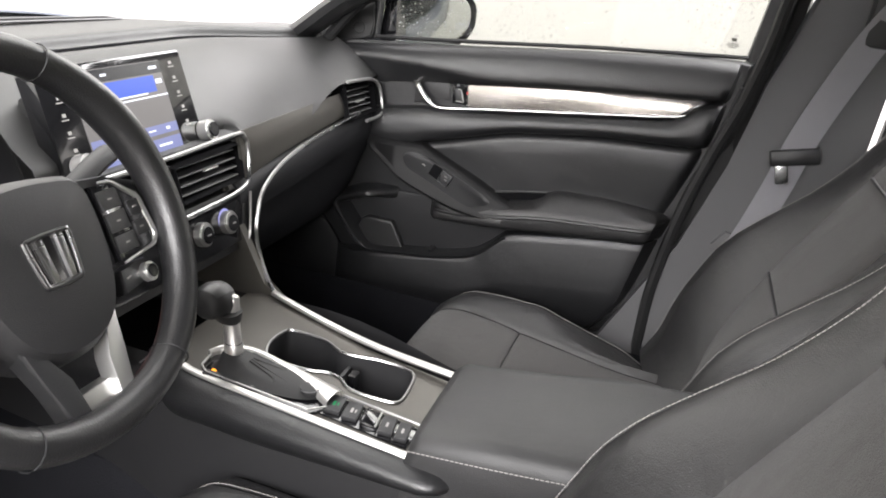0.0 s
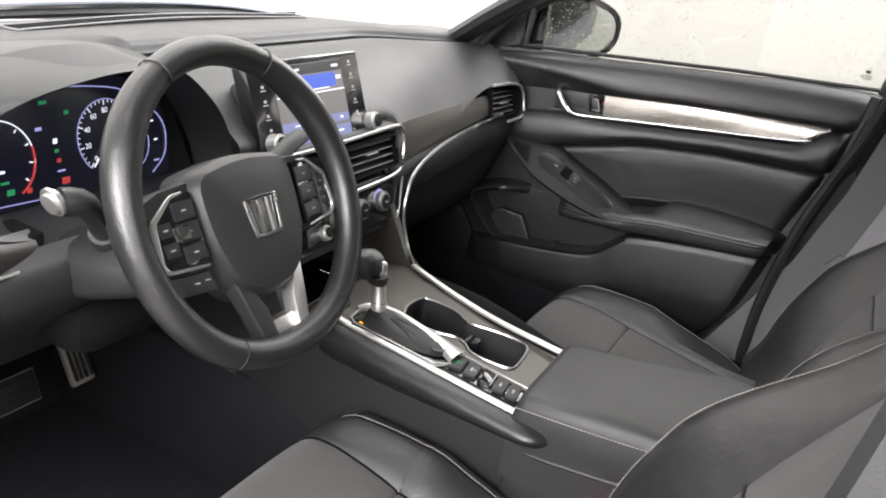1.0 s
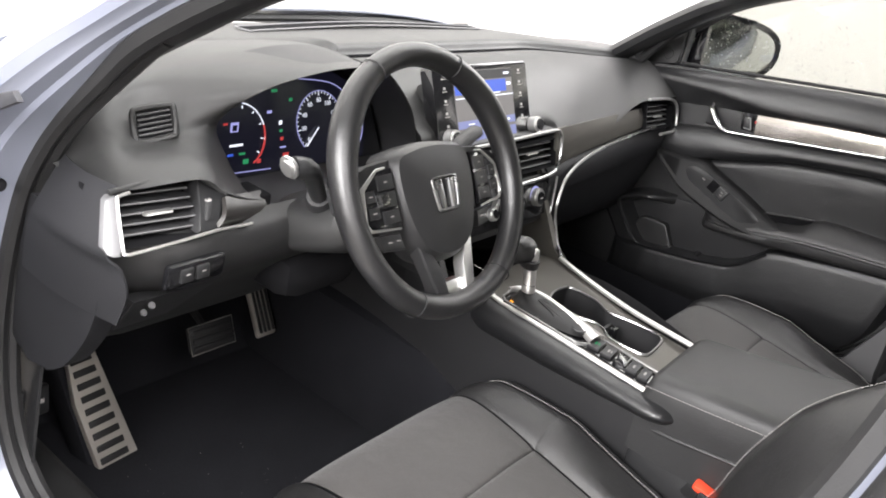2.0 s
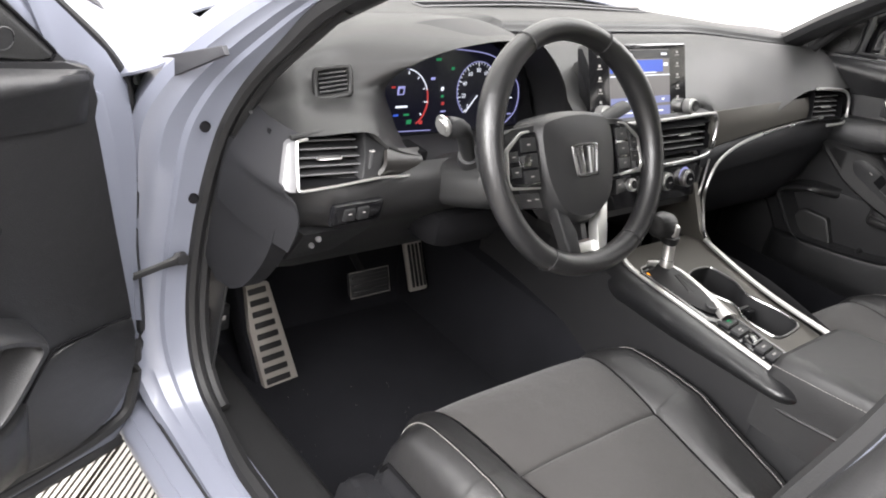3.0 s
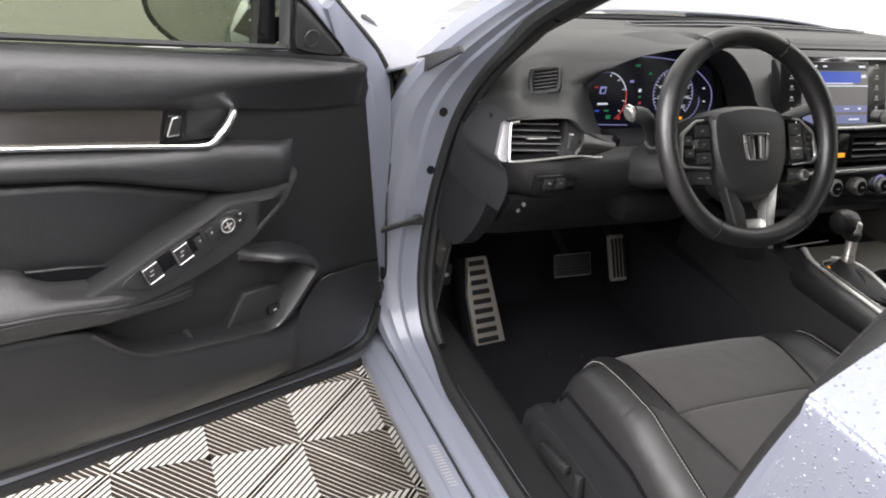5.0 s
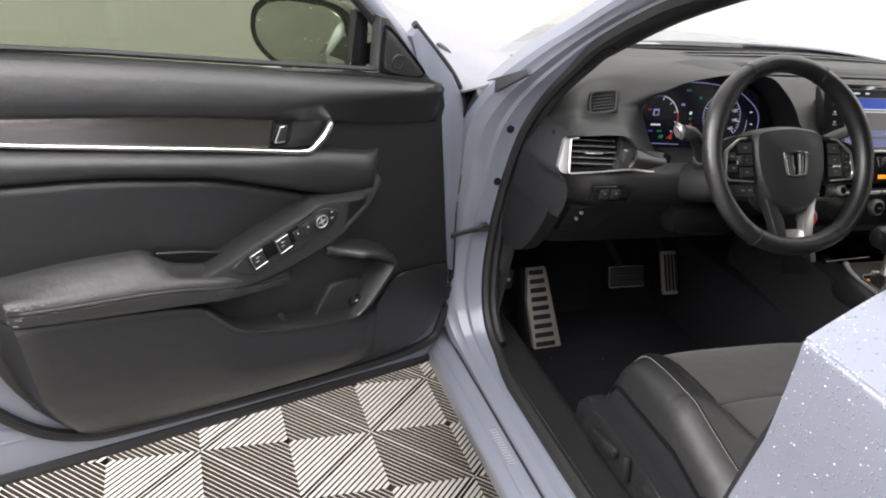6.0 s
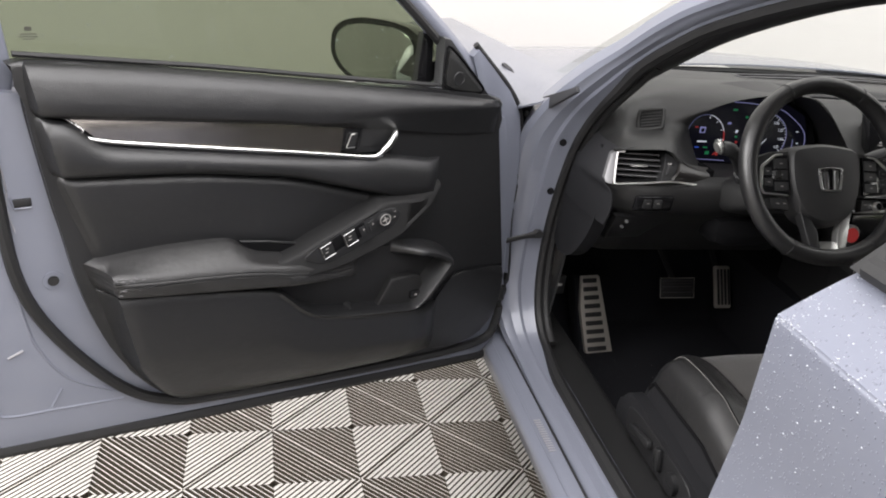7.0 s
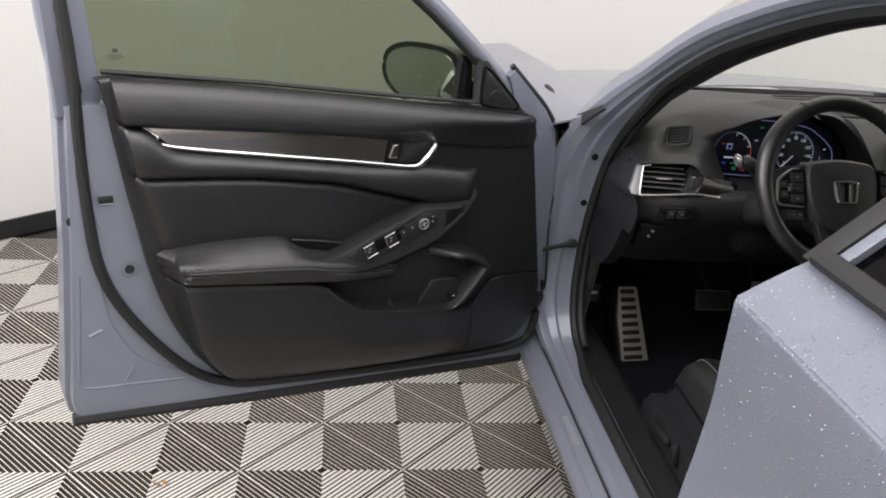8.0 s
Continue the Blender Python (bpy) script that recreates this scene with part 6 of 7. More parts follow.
for sx in (-1, 1):
    for k in range(5):
        bar(0.114 * sx, 0.0500 - 0.021 * k, 0.0050, 0.0044, THREAD, 0.0046, "button_mark")
        bar(0.114 * sx, 0.0445 - 0.021 * k, 0.0110, 0.0016, THREAD, 0.0046, "button_mark")
    kn = part("knob", disc((0.142 * sx if sx > 0 else -0.118, -0.013, -0.055), 0.0155, 0.022, XZ, bevel=0.003), SILVER, disp, "ribbed silver knob")
    part("knob_face", disc((0.142 * sx if sx > 0 else -0.118, -0.025, -0.055), 0.011, 0.003, XZ), GLOSS, kn)


def cs(a, b, n):
    return Vector((a, 0.04 - n - 0.30 * (0.80 - b) * (b > 0.6), b))


part("stack_panel", prism([(-0.16, 0.742), (0.232, 0.744), (0.215, 0.72), (0.205, 0.655), (-0.145, 0.655), (-0.16, 0.72)], -0.12, 0.0, cs, 0.005), PLASTIC, dash, "black centre panel")
part("stack_back", prism([(-0.16, 0.742), (0.236, 0.744), (0.24, 0.832), (-0.16, 0.832)], -0.12, -0.034, cs, 0.002), DARK, dash)
part("stack_brow", prism([(-0.165, 0.811), (0.236, 0.815), (0.238, 0.824), (-0.165, 0.824)], -0.12, 0.004, cs, 0.003), DARK, dash)
slatted_vent(dash, [(0.06, 0.757), (0.222, 0.76), (0.228, 0.81), (0.06, 0.806)], 0.03, cs, 4, 0.07, 0.218, 0.758, 0.808, True, "centre air vent with chrome surround")
slatted_vent(dash, [(-0.155, 0.757), (0.0, 0.757), (0.0, 0.806), (-0.155, 0.806)], 0.03, cs, 4, -0.15, -0.005, 0.758, 0.808, True, "centre air vent")
part("hazard_switch", prism([(0.003, 0.755), (0.057, 0.755), (0.057, 0.81), (0.003, 0.81)], -0.035, 0.010, cs, 0.004), GLOSS, dash)
part("amber_light", prism([(0.022, 0.766), (0.044, 0.766), (0.044, 0.774), (0.022, 0.774)], 0.009, 0.0112, cs, 0.001), GLOWAMBER, dash, "lit amber passenger airbag notice")
part("vent_surround", tube(catm([cs(-0.16, 0.822, 0.012), cs(0.05, 0.822, 0.014), cs(0.215, 0.826, 0.016), cs(0.238, 0.818, 0.018), cs(0.240, 0.80, 0.018), cs(0.228, 0.765, 0.018), cs(0.20, 0.748, 0.018), cs(0.1, 0.742, 0.016), cs(-0.16, 0.738, 0.014)], 5), 0.0036, 8), SATIN, dash, "satin chrome vent surround")
part("climate_panel", prism([(-0.15, 0.672), (0.195, 0.672), (0.222, 0.732), (-0.155, 0.732)], -0.005, 0.010, cs, 0.004), GLOSS, dash, "gloss black climate panel")
part("climate_trim", tube(catm([cs(0.228, 0.738, 0.014), cs(0.222, 0.722, 0.014), cs(0.206, 0.685, 0.014), cs(0.195, 0.672, 0.014)], 5), 0.0024, 6), SILVER, dash)
for x in (0.02, 0.086, 0.152):
    kb = part("climate_knob", disc(cs(x, 0.710, 0.015), 0.0175, 0.016, pose(0, 0, 0, -16) @ XZ, bevel=0.003), SILVER, dash, "ribbed silver climate knob")
    part("knob_face", disc(cs(x, 0.711, 0.0235), 0.0125, 0.003, pose(0, 0, 0, -16) @ XZ), GLOSS, kb)
    part("knob_mark", box(cs(x, 0.7115, 0.0255), (0.008, 0.001, 0.002), 0), THREAD, kb)
part("climate_glow", disc(cs(0.152, 0.711, 0.0085), 0.0192, 0.003, pose(0, 0, 0, -16) @ XZ), GLOWVIOLET, dash)
sb = part("start_button", disc(cs(-0.175, 0.70, 0.03), 0.019, 0.02, pose(0, 0, 0, -16) @ XZ), SILVER, dash, "red engine start button")
part("button_face", disc(cs(-0.175, 0.70, 0.041), 0.0155, 0.004, pose(0, 0, 0, -16) @ XZ), GLOWRED, sb)
part("stack_recess", prism([(-0.125, 0.658), (0.19, 0.658), (0.165, 0.60), (-0.10, 0.60)], -0.09, -0.045, cs, 0.004), DARK, dash, "dark storage recess")
part("recess_line", tube([(-0.10, -0.035, 0.603), (0.02, -0.03, 0.606)], 0.0012, 6), SATIN, dash)

# passenger's side of the dash
part("trim_strip", sheet(lambda s, t: Vector((0.225 + 0.385 * s, 0.019 + 0.014 * t - 0.004 * math.sin(math.pi * t), (0.746 + 0.052 * s ** 0.6) + t * ((0.828 + 0.012 * s) - (0.746 + 0.052 * s ** 0.6)))), 18, 6, 0.006), CONSOLETRIM, dash, "brushed brown-grey dash strip")
LOWP = catm([(0, 0.03, 0.80), (0, 0.012, 0.785), (0, 0.008, 0.75), (0, 0.03, 0.68), (0, 0.06, 0.60), (0, 0.12, 0.53), (0, 0.30, 0.50)], 4)
part("glove_box", sheet(lambda s, t: Vector((0.20 + 0.535 * t, LOWP[int(s * (len(LOWP) - 1) + 0.5)].y, LOWP[int(s * (len(LOWP) - 1) + 0.5)].z - 0.04 * (1 - t) * (s < 0.4))), len(LOWP) - 1, 12, 0.004), FOOTWELL, dash, "black glove box")


def rv(a, b, n):
    return Vector((a, 0.020 + 0.05 * (0.74 - a) - n - 0.25 * (0.82 - b), b))


slatted_vent(dash, [(0.60, 0.79), (0.728, 0.795), (0.725, 0.845), (0.60, 0.855)], 0.02, rv, 5, 0.608, 0.715, 0.793, 0.848, True, "passenger's side air vent")
part("vent_surround", tube(catm([rv(0.60, 0.864, 0.018), rv(0.70, 0.86, 0.02), rv(0.733, 0.845, 0.022), rv(0.738, 0.81, 0.022), rv(0.728, 0.787, 0.022), rv(0.66, 0.783, 0.02)], 5), 0.0036, 8), SILVER, dash, "satin chrome vent surround")
part("long_chrome_line", tube(catm([(0.66, 0.012, 0.796), (0.55, 0.008, 0.792), (0.40, 0.005, 0.779), (0.31, 0.002, 0.762), (0.25, -0.004, 0.738), (0.222, -0.012, 0.71), (0.208, -0.02, 0.67), (0.198, -0.045, 0.62), (0.182, -0.075, 0.595)], 5), 0.0035, 6), SATIN, dash, "thin satin chrome line")

# ---- centre console ----
con = thing("centre_console", "dark centre console with cup holders, gear gate and satin edges", "centre console")
STRIP = [(-0.50, -0.121), (-0.41, -0.114), (-0.31, -0.102), (-0.19, -0.088), (-0.09, -0.075), (-0.04, -0.058), (0.12, -0.056)]
PLATE = [(-0.054, -0.03), (-0.074, -0.09), (-0.088, -0.19), (-0.102, -0.31), (-0.114, -0.41), (0.078, -0.40), (0.105, -0.26), (0.135, -0.18), (0.17, -0.09), (0.185, -0.055), (0.17, -0.03)]
HOLE = [(0.020, -0.147), (0.050, -0.137), (0.086, -0.139), (0.096, -0.150), (0.096, -0.190), (0.088, -0.212), (0.075, -0.232), (0.075, -0.255), (0.081, -0.285), (0.081, -0.318), (0.075, -0.338), (0.055, -0.347), (0.006, -0.351), (-0.008, -0.346), (-0.012, -0.330), (-0.012, -0.295), (-0.005, -0.276), (0.010, -0.260), (0.014, -0.240), (0.006, -0.215), (0.006, -0.175), (0.010, -0.157)]
HOLEC = [(p.x, p.y) for p in catm([(a, b, 0) for a, b in HOLE], 3, True)]


def top_z(y):
    return 0.593 + 0.004 * (y + 0.25)


def ray_out(loop, a, c=(0.058, -0.24)):
    """Where a ray from c at angle a leaves a closed outline."""
    d, best = (math.cos(a), math.sin(a)), 0.0
    for (x0, y0), (x1, y1) in zip(loop, loop[1:] + loop[:1]):
        ex, ey = x1 - x0, y1 - y0
        den = d[0] * ey - d[1] * ex
        if abs(den) > 1e-9:
            t = ((x0 - c[0]) * ey - (y0 - c[1]) * ex) / den
            q = ((x0 - c[0]) * d[1] - (y0 - c[1]) * d[0]) / den
            if t > 0 and -1e-6 <= q <= 1 + 1e-6:
                best = max(best, t)
    return Vector((c[0] + d[0] * best, c[1] + d[1] * best, top_z(c[1] + d[1] * best)))


def plate_with_hole():
    angles = sorted([math.atan2(y + 0.24, x - 0.058) for x, y in HOLEC + PLATE])
    return loft([[ray_out(PLATE, a) for a in angles], [ray_out(HOLEC, a) for a in angles]], True, False)


part("top_plate", plate_with_hole(), CONSOLETRIM, con, "brown-grey satin console plate", 20)
wl = part("cup_well", loft([[Vector((x, y, top_z(y))) for x, y in HOLEC], [Vector((0.058 + (x - 0.058) * 0.93, -0.24 + (y + 0.24) * 0.95, 0.515)) for x, y in HOLEC], [Vector((0.058 + (x - 0.058) * 0.5, -0.24 + (y + 0.24) * 0.5, 0.513)) for x, y in HOLEC], [Vector((0.058 + (x - 0.058) * 0.01, -0.24 + (y + 0.24) * 0.01, 0.5128)) for x, y in HOLEC]], True, False), DARK, con, "dark cup holder well")
part("well_rim", tube([Vector((x, y, top_z(y) + 0.0015)) for x, y in HOLEC], 0.0021, 6, True), SATIN, wl, "satin cup holder rim")
part("cup_arm", loft([[Vector((0.040 + a, -0.268 + b, z)) for a, b in ((-0.009, -0.005), (0.009, -0.005), (0.009, 0.005), (-0.009, 0.005))] for z in (0.535, 0.575, 0.588)]), GLOSS, wl, "spring arm between the cups")
part("cup_divider", box((0.030, -0.252, 0.572), (0.070, 0.006, 0.022), 0.002), DARK, wl)
part("well_mat", prism([(0.058 + (x - 0.058) * 0.86, -0.24 + (y + 0.24) * 0.88) for x, y in HOLEC], 0.5132, 0.516, lambda a, b, n: Vector((a, b, n)), 0.001), RUBBER, wl, "ribbed rubber mat")
part("edge_strip", tube(catm([(-0.056, -0.045, 0.602), (-0.075, -0.09, 0.598), (-0.088, -0.19, 0.597), (-0.102, -0.31, 0.597), (-0.113, -0.408, 0.597)], 4), 0.0058, 8, flat=0.6), SATINBRIGHT, con, "bright edge strip")
part("edge_strip", tube(catm([(0.182, -0.07, 0.600), (0.168, -0.10, 0.600), (0.135, -0.19, 0.598), (0.105, -0.28, 0.600), (0.080, -0.395, 0.604)], 5), 0.0062, 8, flat=0.7), SATINBRIGHT, con, "bright edge strip")


PADLOW = [(-0.46, 0.566), (-0.404, 0.560), (-0.25, 0.543), (-0.12, 0.530), (0.0, 0.510), (0.12, 0.485)]


def side(s, t):
    """The soft pad under the edge strip, ending in a blunt nose beside the armrest."""
    y = 0.10 - 0.5565 * s ** 0.85
    x0, zl = lerp(STRIP, y), lerp(PADLOW, y)
    nose = math.sqrt(max(0, 1 - max(0, (-0.418 - y) / 0.039) ** 2))
    q = min(1, t / 0.88)
    z = 0.595 + (zl - 0.595) * q
    z = 0.579 + (z - 0.579) * (0.2 + 0.8 * nose)
    if t > 0.88:
        return Vector((x0 - 0.008 * nose + 0.016 * (t - 0.88) / 0.12, y, z - 0.008 * (t - 0.88) / 0.12))
    return Vector((x0 - (0.003 + 0.005 * q + 0.024 * math.sin(math.pi * q ** 0.8) ** 0.7) * nose, y, z))


part("side_pad", sheet(side, 44, 20), SOFT, con, "soft black side pad", 60)
part("side_wall", sheet(lambda s, t: Vector((-0.062 - 0.045 * ease(s * 2) + 0.0 * t, 0.30 - 1.1 * s, 0.22 + (0.36 - 0.02 * s) * t)), 16, 4), DARK, con)
part("side_wall", sheet(lambda s, t: Vector((0.19 - 0.10 * ease((s - 0.25) / 0.4), 0.05 - 0.85 * s, 0.22 + 0.372 * t)), 16, 4), DARK, con)
part("stack_flank", prism([(0.03, 0.75), (-0.01, 0.68), (-0.05, 0.61), (-0.09, 0.585), (0.10, 0.585), (0.10, 0.75)], 0.185, 0.20, lambda a, b, n: Vector((n, a, b)), 0.004), CONSOLETRIM, con, "grey-brown flank panel")
part("stack_flank", prism([(0.03, 0.70), (-0.03, 0.60), (0.10, 0.60), (0.10, 0.70)], -0.135, -0.12, lambda a, b, n: Vector((n, a, b)), 0.004), PLASTIC, con)
# gear lever
gate = part("gear_gate", prism([(-0.060, -0.098), (-0.073, -0.112), (-0.089, -0.262), (-0.070, -0.278), (-0.036, -0.272), (-0.008, -0.2), (0.0, -0.12), (-0.02, -0.095)], 0.0, 0.004, lambda a, b, n: Vector((a, b, top_z(b) + n)), 0.0015), GLOSS, con, "gloss black gear gate")
BOWOUT = catm([(-0.030, -0.088, 0), (-0.008, -0.100, 0), (0.003, -0.135, 0), (-0.010, -0.200, 0), (-0.024, -0.250, 0), (-0.033, -0.284, 0)], 5)
BOWIN = catm([(-0.034, -0.094, 0), (-0.018, -0.107, 0), (-0.012, -0.148, 0), (-0.030, -0.200, 0), (-0.047, -0.240, 0), (-0.071, -0.277, 0)], 5)
bm = loft([[Vector((o.x + (i.x - o.x) * f, o.y + (i.y - o.y) * f, 0.597 + h + 0.005 * ease(k / 12))) for f, h in ((0, -0.001), (0.08, 0.005), (0.4, 0.009), (0.75, 0.008), (0.95, 0.003), (1, -0.002))] for k, (o, i) in enumerate(zip(BOWOUT, BOWIN))], False, False)
part("gate_bow", bm, SATINBRIGHT, gate, "bright satin bow", 60)
part("gate_frame", tube([(-0.034, -0.095, 0.6012), (-0.061, -0.099, 0.6012), (-0.074, -0.113, 0.6012), (-0.089, -0.262, 0.6012), (-0.071, -0.279, 0.6012)], 0.0015, 6), SILVER, gate)
part("gate_light", box((-0.067, -0.121, 0.6015), (0.004, 0.007, 0.002), 0), GLOWAMBER, gate)
part("gate_window", box((-0.071, -0.148, 0.6010), (0.012, 0.075, 0.002), 0.0005, pose(0, 0, 0, 0, 0, 5)), DARK, gate)
part("gate_mark", box((-0.0735, -0.180, 0.6022), (0.006, 0.004, 0.0005), 0), THREAD, gate)


def oval_rings(spec, seg=20):
    """Rings of (x, y, half width, half depth, z)."""
    return [[Vector((x + a * math.copysign(abs(math.cos(q)) ** 0.8, math.cos(q)), y + b * math.copysign(abs(math.sin(q)) ** 0.8, math.sin(q)), z)) for q in (2 * math.pi * i / seg for i in range(seg))] for x, y, a, b, z in spec]


lev = thing("gear_lever", "black gear lever with a chrome neck and a leather boot", "gear lever")
part("boot", loft(oval_rings([(-0.048, -0.186, 0.030, 0.078, 0.600), (-0.047, -0.178, 0.025, 0.062, 0.607), (-0.042, -0.156, 0.020, 0.040, 0.6115), (-0.038, -0.136, 0.016, 0.020, 0.615), (-0.037, -0.131, 0.012, 0.013, 0.618)])), RUBBER, lev, "black leather boot", 60)
for k, (x0, x1) in enumerate(((-0.058, -0.040), (-0.033, -0.036), (-0.070, -0.044))):
    part("boot_fold", tube(catm([(x0, -0.236 + 0.02 * k, 0.6045), (x0 * 0.6 + x1 * 0.4, -0.20, 0.6095), (x1, -0.158, 0.6150)], 4), 0.0022, 6), RUBBER, lev)
part("neck", loft(oval_rings([(-0.037, -0.1310, 0.0105, 0.0105, 0.612), (-0.037, -0.1308, 0.0115, 0.0115, 0.6135), (-0.037, -0.1285, 0.0112, 0.0112, 0.630), (-0.037, -0.1280, 0.0104, 0.0104, 0.6315), (-0.037, -0.1230, 0.0098, 0.0098, 0.664), (-0.038, -0.1270, 0.0088, 0.0062, 0.680), (-0.039, -0.1285, 0.0070, 0.0040, 0.694), (-0.040, -0.1270, 0.003, 0.002, 0.698)])), SATINBRIGHT, lev, "chrome neck", 60)
part("neck_line", tube([(-0.037 + 0.0109 * math.cos(q), -0.1282 + 0.0109 * math.sin(q), 0.6308) for q in (2 * math.pi * i / 24 for i in range(24))], 0.0007, 5, True), DARK, lev)
GRIP = [(-0.079, 0.688, 0.004, 0.005), (-0.078, 0.688, 0.013, 0.012), (-0.073, 0.689, 0.019, 0.0185), (-0.063, 0.689, 0.0235, 0.0225), (-0.050, 0.687, 0.0245, 0.0245), (-0.037, 0.684, 0.0225, 0.0235), (-0.028, 0.681, 0.0170, 0.018), (-0.024, 0.679, 0.009, 0.009), (-0.023, 0.679, 0.003, 0.003)]
part("knob", loft([[Vector((x + 0.004, -0.106 + a * math.cos(q), z + b * math.sin(q))) for q in (2 * math.pi * i / 20 for i in range(20))] for x, z, a, b in GRIP]), RUBBER, lev, "rounded black leather knob", 60)
part("knob_top", loft([[Vector((x + 0.004, -0.106 + a * math.cos(q), z + 0.0012 + b * math.sin(q))) for q in (math.pi * (0.22 + 0.56 * i / 10) for i in range(11))] for x, z, a, b in GRIP[2:6]], False, False), PLASTIC, lev, "gloss black cap", 60)
part("knob_collar", loft(oval_rings([(-0.039, -0.123, 0.0125, 0.0125, 0.660), (-0.040, -0.122, 0.0150, 0.0150, 0.663), (-0.044, -0.120, 0.019, 0.019, 0.676)])), RUBBER, lev, "", 60)
# switches behind the lever
part("switch_frame", prism([(-0.034, -0.268), (-0.078, -0.272), (-0.096, -0.392), (-0.048, -0.392)], 0.0, 0.0022, lambda a, b, n: Vector((a, b, top_z(b) + n)), 0.001), GLOSS, con)
part("frame_edge", tube([(-0.033, -0.284, 0.5985), (-0.040, -0.34, 0.5985), (-0.047, -0.392, 0.5985)], 0.0016, 6), SATIN, con)
for k, (y, w, m) in enumerate(((-0.284, 0.022, GLOWGREEN), (-0.309, 0.020, THREAD), (-0.358, 0.018, THREAD), (-0.379, 0.016, THREAD))):
    xx = -0.0575 - 0.155 * (-0.284 - y)
    b1 = part("drive_switch", box((xx, y, 0.5985), (0.036, w * 0.94, 0.006), 0.001, pose(0, 0, 0, 2, 0, 7)), DARK, con)
    part("switch_mark", box((xx - 0.002, y, 0.6019), (0.009, 0.0030, 0.0006), 0, pose(0, 0, 0, 2, 0, 7)), m, b1)
    if k in (0, 1):
        part("switch_mark", box((xx - 0.002, y - 0.005, 0.6019), (0.006, 0.0018, 0.0006), 0, pose(0, 0, 0, 2, 0, 7)), m, b1)
part("brake_switch", box((-0.065, -0.335, 0.5975), (0.034, 0.022, 0.010), 0.003, pose(0, 0, 0, 18, 0, 7)), GLOSS, con)
part("brake_edge", tube([(-0.083, -0.347, 0.602), (-0.050, -0.343, 0.602)], 0.0012, 5), SILVER, con)
pk = part("park_button", disc((-0.051, -0.246, 0.6035), 0.0135, 0.008, pose(0, 0, 0, 6)), RUBBER, con)
part("button_ring", tube([(-0.051 + 0.0128 * math.cos(q), -0.246 + 0.0128 * math.sin(q), 0.6072 - 0.1 * 0.0128 * math.sin(q)) for q in (2 * math.pi * i / 24 for i in range(24))], 0.0007, 5, True), PILLARGREY, pk)

# armrest box
def arm_ring(y, k, zt):
    pr = [(-0.122, 0.50), (-0.124, 0.585), (-0.1245, zt - 0.022), (-0.121, zt - 0.009), (-0.113, zt - 0.002), (-0.10, zt + 0.001), (-0.05, zt + 0.002), (0.0, zt + 0.002), (0.05, zt + 0.002), (0.062, zt + 0.001), (0.071, zt - 0.002), (0.077, zt - 0.009), (0.079, zt - 0.022), (0.078, 0.60), (0.078, 0.50)]
    more = 0.034 * ease((-0.40 - y) / 0.26)
    return [Vector((-0.011 + (x + 0.011 + (more if x > 0.04 else 0)) * (0.985 if k < 1 else 1), y, 0.50 + (z - 0.50) * k)) for x, z in pr]


part("armrest", loft([arm_ring(-0.398, 0.78, 0.634), arm_ring(-0.402, 0.93, 0.634), arm_ring(-0.415, 1.0, 0.634), arm_ring(-0.5, 1.0, 0.642), arm_ring(-0.62, 1.0, 0.655), arm_ring(-0.74, 1.0, 0.665), arm_ring(-0.78, 0.9, 0.66)]), LIDSKIN, con, "padded leather armrest lid", 50)
stitches(catm([(-0.1245, -0.40, 0.612), (-0.1255, -0.5, 0.622), (-0.1255, -0.62, 0.636), (-0.125, -0.75, 0.648)], 8), con)
part("side_ledge", tube(catm([(-0.118, -0.42, 0.548), (-0.1215, -0.46, 0.553), (-0.122, -0.567, 0.568), (-0.122, -0.75, 0.592)], 5), 0.0042, 8), LOWPLASTIC, con, "narrow ledge along the console side")
part("armrest_base", box((-0.022, -0.60, 0.43), (0.194, 0.40, 0.28), 0.015), PLASTIC, con)

